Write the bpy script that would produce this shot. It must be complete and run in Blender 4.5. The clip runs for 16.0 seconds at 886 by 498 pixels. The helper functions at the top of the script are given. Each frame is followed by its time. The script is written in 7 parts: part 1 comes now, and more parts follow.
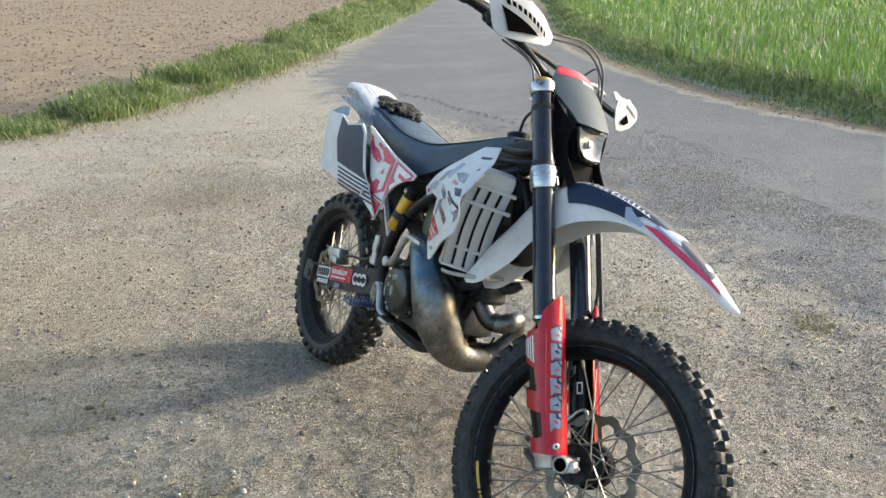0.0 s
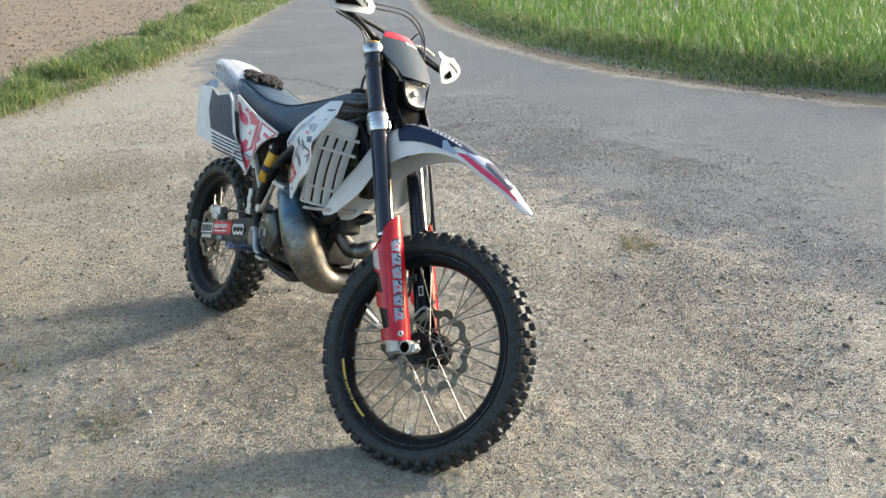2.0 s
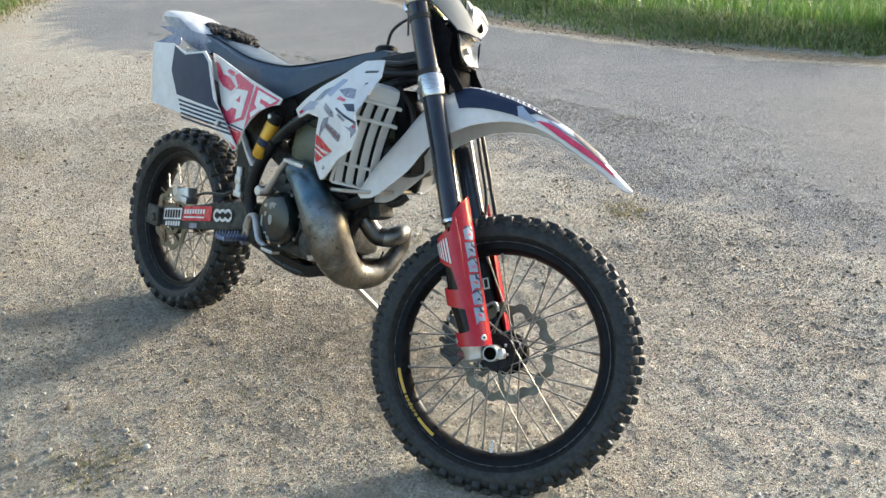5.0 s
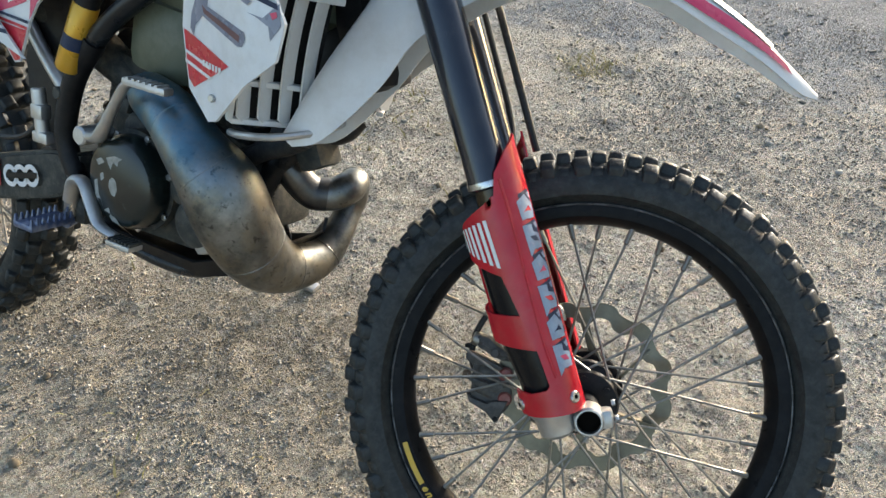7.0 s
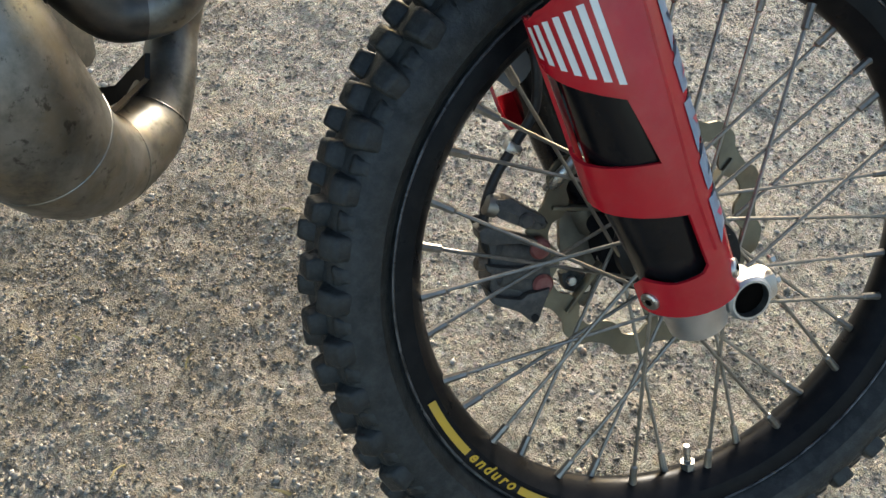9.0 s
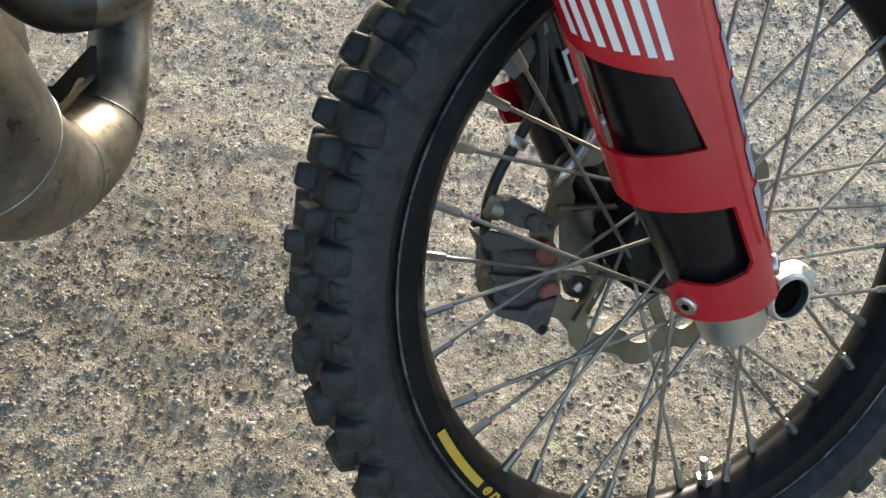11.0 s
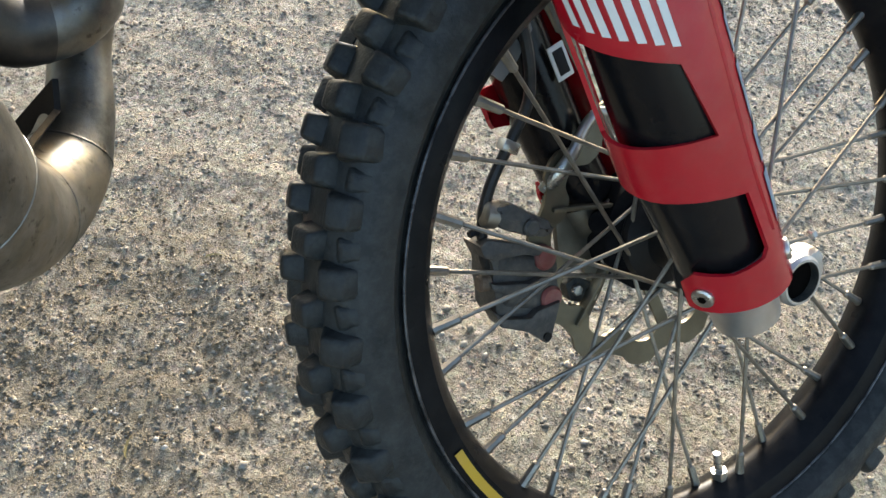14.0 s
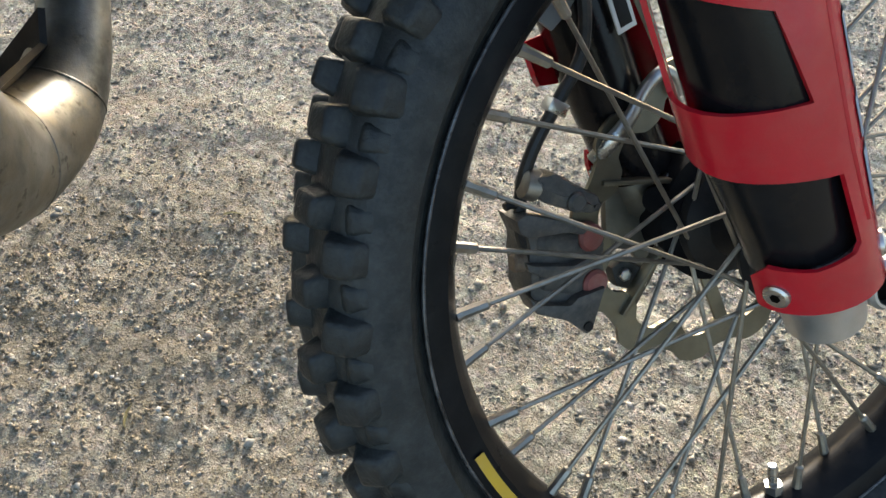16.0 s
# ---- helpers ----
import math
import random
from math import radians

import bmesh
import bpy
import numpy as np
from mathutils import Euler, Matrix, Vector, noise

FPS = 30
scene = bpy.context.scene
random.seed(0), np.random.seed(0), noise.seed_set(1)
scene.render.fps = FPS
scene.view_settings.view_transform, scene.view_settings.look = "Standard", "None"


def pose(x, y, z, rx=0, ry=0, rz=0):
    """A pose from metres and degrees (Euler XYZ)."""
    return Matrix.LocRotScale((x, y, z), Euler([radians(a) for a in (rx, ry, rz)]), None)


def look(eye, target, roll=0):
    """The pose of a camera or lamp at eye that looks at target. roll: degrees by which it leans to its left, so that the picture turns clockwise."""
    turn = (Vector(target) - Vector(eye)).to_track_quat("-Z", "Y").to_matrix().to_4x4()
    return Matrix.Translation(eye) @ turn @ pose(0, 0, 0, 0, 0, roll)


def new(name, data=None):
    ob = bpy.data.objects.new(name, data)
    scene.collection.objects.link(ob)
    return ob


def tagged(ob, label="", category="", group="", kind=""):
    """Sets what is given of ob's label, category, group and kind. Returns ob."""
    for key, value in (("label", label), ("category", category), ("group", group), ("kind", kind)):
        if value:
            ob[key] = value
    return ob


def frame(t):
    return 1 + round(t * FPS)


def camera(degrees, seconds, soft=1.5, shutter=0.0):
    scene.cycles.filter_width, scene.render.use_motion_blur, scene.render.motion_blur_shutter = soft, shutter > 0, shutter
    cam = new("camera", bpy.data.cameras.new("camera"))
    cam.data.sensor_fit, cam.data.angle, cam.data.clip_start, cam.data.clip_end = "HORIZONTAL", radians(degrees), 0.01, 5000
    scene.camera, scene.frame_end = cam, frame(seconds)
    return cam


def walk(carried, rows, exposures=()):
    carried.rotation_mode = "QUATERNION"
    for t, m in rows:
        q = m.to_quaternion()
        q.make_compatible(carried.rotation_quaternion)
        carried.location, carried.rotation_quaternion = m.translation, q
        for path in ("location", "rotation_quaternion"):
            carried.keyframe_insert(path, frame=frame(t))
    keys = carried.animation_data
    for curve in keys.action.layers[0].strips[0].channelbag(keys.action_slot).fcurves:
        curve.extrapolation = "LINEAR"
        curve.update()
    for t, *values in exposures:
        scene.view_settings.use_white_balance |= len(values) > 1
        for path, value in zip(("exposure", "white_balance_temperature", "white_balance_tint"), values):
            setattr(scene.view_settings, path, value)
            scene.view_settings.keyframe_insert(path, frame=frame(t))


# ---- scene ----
cam = camera(55.4, 16.0)
PATH = [
    (0, (0.1465, 0.1381, 1.4230), (0.1001, 2.0343, 0.7887), -1.16),
    (0.5, (0.1595, -0.0642, 1.4188), (0.1169, 1.8357, 0.7958), -1.43),
    (1, (0.2927, -0.1736, 1.4187), (0.2551, 1.7254, 0.7924), -1.39),
    (1.5, (0.3936, -0.2767, 1.4238), (0.4477, 1.6100, 0.7623), -2.49),
    (2, (0.2752, -0.3740, 1.4197), (0.4587, 1.4986, 0.7418), -3.35),
    (2.5, (0.1613, -0.4119, 1.4287), (0.3811, 1.4582, 0.7547), -2.98),
    (3, (0.1886, -0.3575, 1.4282), (0.3790, 1.5171, 0.7577), -2.35),
    (3.5, (0.1888, -0.2942, 1.4223), (0.3309, 1.5822, 0.7451), -1.81),
    (4, (0.0228, -0.1917, 1.3992), (0.2940, 1.6594, 0.6922), -2.01),
    (4.2, (-0.0647, -0.1473, 1.3993), (0.2686, 1.6894, 0.6816), -2.21),
    (6.3, (-0.2959, 0.7729, 1.2638), (0.4725, 2.3344, 0.2783), -1.37),
    (6.5, (-0.2803, 0.8782, 1.2353), (0.5223, 2.3953, 0.2085), -1.72),
    (7, (-0.1606, 1.2056, 1.1842), (0.6027, 2.6514, 0.0323), -3.11),
    (7.5, (-0.1431, 1.4877, 1.1037), (0.7432, 2.6905, -0.2258), -2.20),
    (8, (-0.1793, 1.7007, 0.9778), (0.8589, 2.5567, -0.5018), 2.47),
    (8.5, (-0.1688, 1.7663, 0.9251), (0.8851, 2.5009, -0.6077), 4.64),
    (9, (-0.1484, 1.7953, 0.8958), (0.9507, 2.4841, -0.6266), 3.97),
    (9.2, (-0.1538, 1.8198, 0.8820), (0.9727, 2.4743, -0.6355), 3.80),
    (11.5, (-0.1348, 1.8766, 0.8251), (1.0796, 2.4250, -0.6664), 7.47),
    (12, (-0.1410, 1.8776, 0.8301), (1.0720, 2.4287, -0.6614), 7.35),
    (12.5, (-0.1458, 1.8745, 0.8321), (1.0612, 2.4469, -0.6563), 6.58),
    (13, (-0.1509, 1.8800, 0.8363), (1.0738, 2.4695, -0.6308), 4.72),
    (13.5, (-0.1740, 1.8912, 0.8472), (1.1218, 2.3760, -0.5970), 5.57),
    (14, (-0.1396, 1.9167, 0.8022), (1.1492, 2.3763, -0.6564), 5.98),
    (14.5, (-0.0892, 1.9282, 0.7708), (1.1353, 2.4227, -0.7313), 6.11),
    (15, (-0.0841, 1.9330, 0.7521), (1.1200, 2.4364, -0.7633), 6.29),
    (15.5, (-0.0794, 1.9281, 0.7473), (1.1175, 2.4394, -0.7712), 6.15),
    (16, (-0.0774, 1.9314, 0.7451), (1.1121, 2.4469, -0.7778), 5.93),
]
EXPOSURES = [(0.0, 1.64), (3.0, 1.69), (6.5, 1.83), (7.0, 1.69), (7.5, 1.58), (8.2, 1.55), (9.0, 1.60), (11.5, 1.85), (13.0, 1.87), (14.0, 1.88), (16.0, 1.85)]
walk(cam, [(t, look(eye, target, roll)) for t, eye, target, roll in PATH], EXPOSURES)

# ---- light ----
SUN_AZ, SUN_EL = 19.0, 14.0            # degrees: from +x towards +y, above the horizon
world = bpy.data.worlds.new("sky")
scene.world = world
world.use_nodes = True
wn = world.node_tree.nodes
sky = wn.new("ShaderNodeTexSky")
sky.sky_type = "NISHITA"
sky.sun_disc = False
sky.sun_elevation = radians(SUN_EL)
sky.sun_rotation = radians(90 - SUN_AZ)
sky.dust_density = 3.0
sky.air_density = 1.0
world.node_tree.links.new(sky.outputs[0], wn["Background"].inputs[0])
wn["Background"].inputs[1].default_value = 0.15
sun = new("sun", bpy.data.lights.new("sun", "SUN"))
sun.data.energy = 1.9
sun.data.angle = radians(9.0)
sun.data.color = (1.0, 0.99, 0.95)
sun_to = Vector((math.cos(radians(SUN_AZ)) * math.cos(radians(SUN_EL)), math.sin(radians(SUN_AZ)) * math.cos(radians(SUN_EL)), math.sin(radians(SUN_EL))))
sun.matrix_world = Matrix.Translation(sun_to * 50) @ sun_to.to_track_quat("Z", "Y").to_matrix().to_4x4()


# ---- materials ----
def nodes_of(name):
    m = bpy.data.materials.new(name)
    m.use_nodes = True
    nt = m.node_tree
    return m, nt, nt.nodes["Principled BSDF"]


def noise_node(nt, vec, scale, detail=4.0, rough=0.55):
    n = nt.nodes.new("ShaderNodeTexNoise")
    n.inputs["Scale"].default_value, n.inputs["Detail"].default_value, n.inputs["Roughness"].default_value = scale, detail, rough
    nt.links.new(vec, n.inputs["Vector"])
    return n.outputs["Fac"]


def ramp(nt, fac, stops):
    r = nt.nodes.new("ShaderNodeValToRGB")
    while len(r.color_ramp.elements) < len(stops):
        r.color_ramp.elements.new(0.5)
    for e, (p, c) in zip(r.color_ramp.elements, stops):
        e.position, e.color = p, (c, c, c, 1) if isinstance(c, (int, float)) else (*c, 1)
    nt.links.new(fac, r.inputs[0])
    return r.outputs[0]


def mix(nt, fac, a, b, mode="MIX"):
    m = nt.nodes.new("ShaderNodeMix")
    m.data_type, m.blend_type = "RGBA", mode
    for sock, v in ((m.inputs[0], fac), (m.inputs[6], a), (m.inputs[7], b)):
        if isinstance(v, (int, float)):
            sock.default_value = v
        elif isinstance(v, tuple):
            sock.default_value = (*v, 1)
        else:
            nt.links.new(v, sock)
    return m.outputs[2]


def math_node(nt, op, a, b=0.0, clamp=False):
    m = nt.nodes.new("ShaderNodeMath")
    m.operation, m.use_clamp = op, clamp
    for sock, v in zip(m.inputs, (a, b)):
        if isinstance(v, (int, float)):
            sock.default_value = v
        else:
            nt.links.new(v, sock)
    return m.outputs[0]


def bump(nt, bsdf, height, strength, distance):
    b = nt.nodes.new("ShaderNodeBump")
    b.inputs["Strength"].default_value, b.inputs["Distance"].default_value = strength, distance
    nt.links.new(height, b.inputs["Height"])
    nt.links.new(b.outputs[0], bsdf.inputs["Normal"])


def coords(nt):
    return nt.nodes.new("ShaderNodeTexCoord").outputs["Object"]


def surface(name, a, b, scale=18.0, rough=(0.3, 0.5), metal=0.0, grain=900.0, relief=0.0002, coat=0.0, dust=0.0, dust_col=(0.34, 0.29, 0.22), spec=0.5):
    """Two tones in broad patches, fine grain relief, uneven gloss and, where given, a film of road dust."""
    m, nt, p = nodes_of(name)
    v = coords(nt)
    big = noise_node(nt, v, scale, 5.0)
    fine = noise_node(nt, v, grain, 3.0)
    col = mix(nt, ramp(nt, big, [(0.35, 0.0), (0.68, 1.0)]), a, b)
    col = mix(nt, math_node(nt, "MULTIPLY", fine, 0.25), col, tuple(0.6 * x for x in a))
    if dust:
        d = ramp(nt, noise_node(nt, v, scale * 2.3, 8.0, 0.7), [(0.45, 0.0), (0.75, dust)])
        col = mix(nt, d, col, dust_col)
    nt.links.new(col, p.inputs["Base Color"])
    r = ramp(nt, noise_node(nt, v, scale * 1.7, 6.0), [(0.3, rough[0]), (0.75, rough[1])])
    nt.links.new(r, p.inputs["Roughness"])
    p.inputs["Metallic"].default_value = metal
    p.inputs["Coat Weight"].default_value = coat
    p.inputs["Specular IOR Level"].default_value = spec
    bump(nt, p, fine, 0.5, relief)
    return m


WHITE = surface("white_plastic", (0.70, 0.695, 0.68), (0.61, 0.60, 0.575), 14, (0.30, 0.48), dust=0.25, spec=0.4)
RED = surface("red_plastic", (0.46, 0.007, 0.018), (0.38, 0.006, 0.015), 20, (0.14, 0.28), dust=0.05, spec=0.45)
BLACK = surface("black_plastic", (0.006, 0.006, 0.007), (0.010, 0.010, 0.011), 22, (0.34, 0.55), dust=0.03, spec=0.20)
GLOSSBLACK = surface("glossy_black_tube", (0.005, 0.005, 0.006), (0.009, 0.009, 0.010), 16, (0.08, 0.22), dust=0.01, spec=0.20)
# dark grey, with the blue of reflected sky mixed into the base colour
MASK = surface("dark_plastic_sky_tint", (0.030, 0.050, 0.068), (0.042, 0.064, 0.084), 12, (0.50, 0.64), spec=0.18)
MATTE = surface("matte_black_plastic", (0.006, 0.006, 0.007), (0.010, 0.010, 0.011), 22, (0.75, 0.95), dust=0.02, spec=0.06)
GUARDWHITE = surface("scuffed_white_plastic", (0.50, 0.50, 0.495), (0.42, 0.42, 0.41), 20, (0.5, 0.65), dust=0.2, spec=0.2)
RUBBER = surface("tyre_rubber", (0.0110, 0.0124, 0.0122), (0.025, 0.027, 0.0262), 40, (0.34, 0.70), grain=420, relief=0.0012, dust=0.42, dust_col=(0.070, 0.076, 0.070), spec=0.30)
RUBBER_SIDE = surface("rubber_hose", (0.010, 0.010, 0.011), (0.018, 0.018, 0.018), 40, (0.4, 0.6), dust=0.08, spec=0.35)
CABLE = surface("grey_cable_sheath", (0.07, 0.072, 0.072), (0.11, 0.112, 0.11), 40, (0.35, 0.55), spec=0.35)
STEEL = surface("bare_steel", (0.52, 0.51, 0.49), (0.38, 0.37, 0.35), 40, (0.22, 0.42), 1.0, dust=0.15)
ALLOY = surface("cast_alloy", (0.55, 0.54, 0.52), (0.42, 0.41, 0.39), 30, (0.32, 0.55), 0.85, relief=0.0004, dust=0.2)
MACHINED = surface("machined_alloy", (0.56, 0.57, 0.57), (0.46, 0.47, 0.47), 30, (0.18, 0.32), 1.0)
TITAN = surface("dark_coated_slider", (0.060, 0.050, 0.036), (0.040, 0.034, 0.026), 30, (0.14, 0.28), 0.8)
FORKTUBE = surface("black_anodised_tube", (0.008, 0.011, 0.019), (0.012, 0.016, 0.026), 16, (0.12, 0.28), 0.2, coat=0.4, dust=0.06)
RIMBLACK = surface("black_anodised_rim", (0.0045, 0.005, 0.006), (0.008, 0.0085, 0.010), 30, (0.26, 0.42), 0.0, dust=0.02, spec=0.09)
# pale patches paint the broken highlight along the worn rim edge
RIMLIP = surface("worn_lip_highlight", (0.010, 0.010, 0.011), (0.15, 0.15, 0.15), 46, (0.22, 0.42), 0.3, spec=0.4)
BRACKET = surface("dull_alloy_bracket", (0.13, 0.122, 0.10), (0.085, 0.078, 0.062), 40, (0.36, 0.55), 0.7, dust=0.12)
SPOKE = surface("dull_zinc_spoke", (0.30, 0.28, 0.245), (0.18, 0.165, 0.14), 60, (0.35, 0.55), 0.9, dust=0.2)
CASTDARK = surface("dark_engine_casting", (0.022, 0.025, 0.024), (0.042, 0.045, 0.042), 26, (0.42, 0.62), 0.1, relief=0.0005, dust=0.22, spec=0.25)
COVER = surface("worn_clutch_cover", (0.005, 0.008, 0.008), (0.012, 0.018, 0.016), 26, (0.14, 0.30), 0.0, dust=0.01, spec=0.45)
CALIPER = surface("grey_caliper_casting", (0.052, 0.050, 0.047), (0.088, 0.083, 0.076), 60, (0.45, 0.65), 0.2, relief=0.0008, dust=0.2, spec=0.35)
# vinyl tone pushed further to blue, standing for skylight on the seat
SEAT = surface("blue_black_vinyl_sky_tint", (0.022, 0.047, 0.078), (0.032, 0.060, 0.094), 20, (0.42, 0.6), grain=700, relief=0.0004, dust=0.05)
FRAMEPAINT = surface("dark_frame_paint", (0.006, 0.007, 0.009), (0.012, 0.014, 0.016), 22, (0.22, 0.42), 0.0, dust=0.06, spec=0.28)
GOLD = surface("gold_anodised", (0.62, 0.34, 0.03), (0.55, 0.28, 0.02), 22, (0.25, 0.4), 0.35, dust=0.12)
BLUEPEG = surface("worn_blue_anodised", (0.05, 0.085, 0.20), (0.22, 0.25, 0.33), 90, (0.28, 0.48), 0.7, dust=0.12)
DISC = surface("brake_disc_steel", (0.175, 0.155, 0.112), (0.115, 0.104, 0.078), 30, (0.34, 0.5), 0.85, grain=400, dust=0.1)
MUDDY = surface("muddy_brown_casting", (0.11, 0.065, 0.035), (0.07, 0.05, 0.035), 30, (0.6, 0.85), dust=0.4)
GREY = surface("olive_grey_plastic", (0.070, 0.078, 0.042), (0.092, 0.098, 0.060), 12, (0.4, 0.6), dust=0.2)
PALE = surface("pale_grey_plastic", (0.67, 0.67, 0.65), (0.58, 0.58, 0.56), 12, (0.4, 0.55), dust=0.25, spec=0.3)
D_NAVY = surface("navy_decal", (0.017, 0.026, 0.056), (0.024, 0.035, 0.070), 14, (0.32, 0.45), dust=0.03, spec=0.2)
D_PALE = surface("pale_blue_grey_decal", (0.34, 0.39, 0.49), (0.28, 0.33, 0.43), 16, (0.3, 0.42), dust=0.08, spec=0.3)
D_WHITE = surface("white_decal", (0.72, 0.71, 0.69), (0.64, 0.63, 0.61), 14, (0.22, 0.34), dust=0.12)
D_RED = surface("red_decal", (0.55, 0.016, 0.035), (0.46, 0.014, 0.03), 14, (0.22, 0.34), dust=0.08)
D_PINK = surface("magenta_decal", (0.58, 0.045, 0.11), (0.50, 0.04, 0.095), 14, (0.22, 0.34), dust=0.08)
D_BLUE = surface("pale_blue_decal", (0.27, 0.34, 0.42), (0.19, 0.26, 0.34), 60, (0.3, 0.45), dust=0.25, dust_col=(0.30, 0.05, 0.06), spec=0.3)
D_GREY = surface("silver_grey_decal", (0.14, 0.155, 0.21), (0.22, 0.235, 0.29), 16, (0.22, 0.34), dust=0.1)
D_YELLOW = surface("yellow_decal", (0.60, 0.36, 0.02), (0.52, 0.30, 0.02), 20, (0.3, 0.45), dust=0.15)
D_BLACK = surface("black_decal", (0.008, 0.008, 0.009), (0.014, 0.014, 0.014), 20, (0.35, 0.5), dust=0.05, spec=0.16)
# near black without gloss: painted shade inside bores and sockets, also hand guard print
HOLLOW = surface("dark_hollow", (0.004, 0.0035, 0.003), (0.007, 0.006, 0.005), 40, (0.8, 0.95), spec=0.0)
FLEECE = surface("worn_black_glove_fabric", (0.012, 0.011, 0.010), (0.05, 0.046, 0.042), 60, (0.8, 0.95), grain=300, relief=0.002)


def pipe_material():
    """Raw steel expansion chamber, browned by heat, smoked and rubbed; the sky's blue is painted towards its top."""
    m, nt, p = nodes_of("stained_steel_sky_blue_top")
    v = coords(nt)
    sep = nt.nodes.new("ShaderNodeSeparateXYZ")
    nt.links.new(v, sep.inputs[0])
    big, mid, fine = noise_node(nt, v, 13, 6.0, 0.65), noise_node(nt, v, 42, 6.0, 0.6), noise_node(nt, v, 700, 3.0)
    col = mix(nt, ramp(nt, big, [(0.40, 0.0), (0.60, 1.0)]), (0.245, 0.243, 0.228), (0.085, 0.087, 0.082))
    col = mix(nt, ramp(nt, noise_node(nt, v, 24, 7.0, 0.7), [(0.47, 0.0), (0.60, 0.7)]), col, (0.205, 0.183, 0.140))
    col = mix(nt, ramp(nt, noise_node(nt, v, 75, 5.0, 0.7), [(0.58, 0.0), (0.66, 0.75)]), col, (0.045, 0.042, 0.036))
    # the sky's reflection painted in as blue that grows with height
    blue = math_node(nt, "MULTIPLY", ramp(nt, sep.outputs[2], [(0.53, 0.0), (0.61, 1.0)]), ramp(nt, mid, [(0.34, 0.45), (0.60, 1.0)]))
    col = mix(nt, math_node(nt, "MULTIPLY", blue, 0.88), col, (0.085, 0.185, 0.255))
    nt.links.new(col, p.inputs["Base Color"])
    p.inputs["Metallic"].default_value = 0.95
    nt.links.new(ramp(nt, mid, [(0.3, 0.32), (0.7, 0.54)]), p.inputs["Roughness"])
    bump(nt, p, math_node(nt, "ADD", fine, math_node(nt, "MULTIPLY", mid, 2.0)), 0.4, 0.0003)
    return m


PIPE = pipe_material()


def lens_material():
    """Thin clear plastic: see-through with a plain gloss."""
    m, nt, p = nodes_of("clear_lens")
    p.inputs["Base Color"].default_value = (0.08, 0.08, 0.08, 1)
    p.inputs["Roughness"].default_value = 0.08
    clear, mixer = nt.nodes.new("ShaderNodeBsdfTransparent"), nt.nodes.new("ShaderNodeMixShader")
    mixer.inputs[0].default_value = 0.16
    nt.links.new(clear.outputs[0], mixer.inputs[1])
    nt.links.new(p.outputs[0], mixer.inputs[2])
    nt.links.new(mixer.outputs[0], nt.nodes["Material Output"].inputs[0])
    return m


LENS = lens_material()


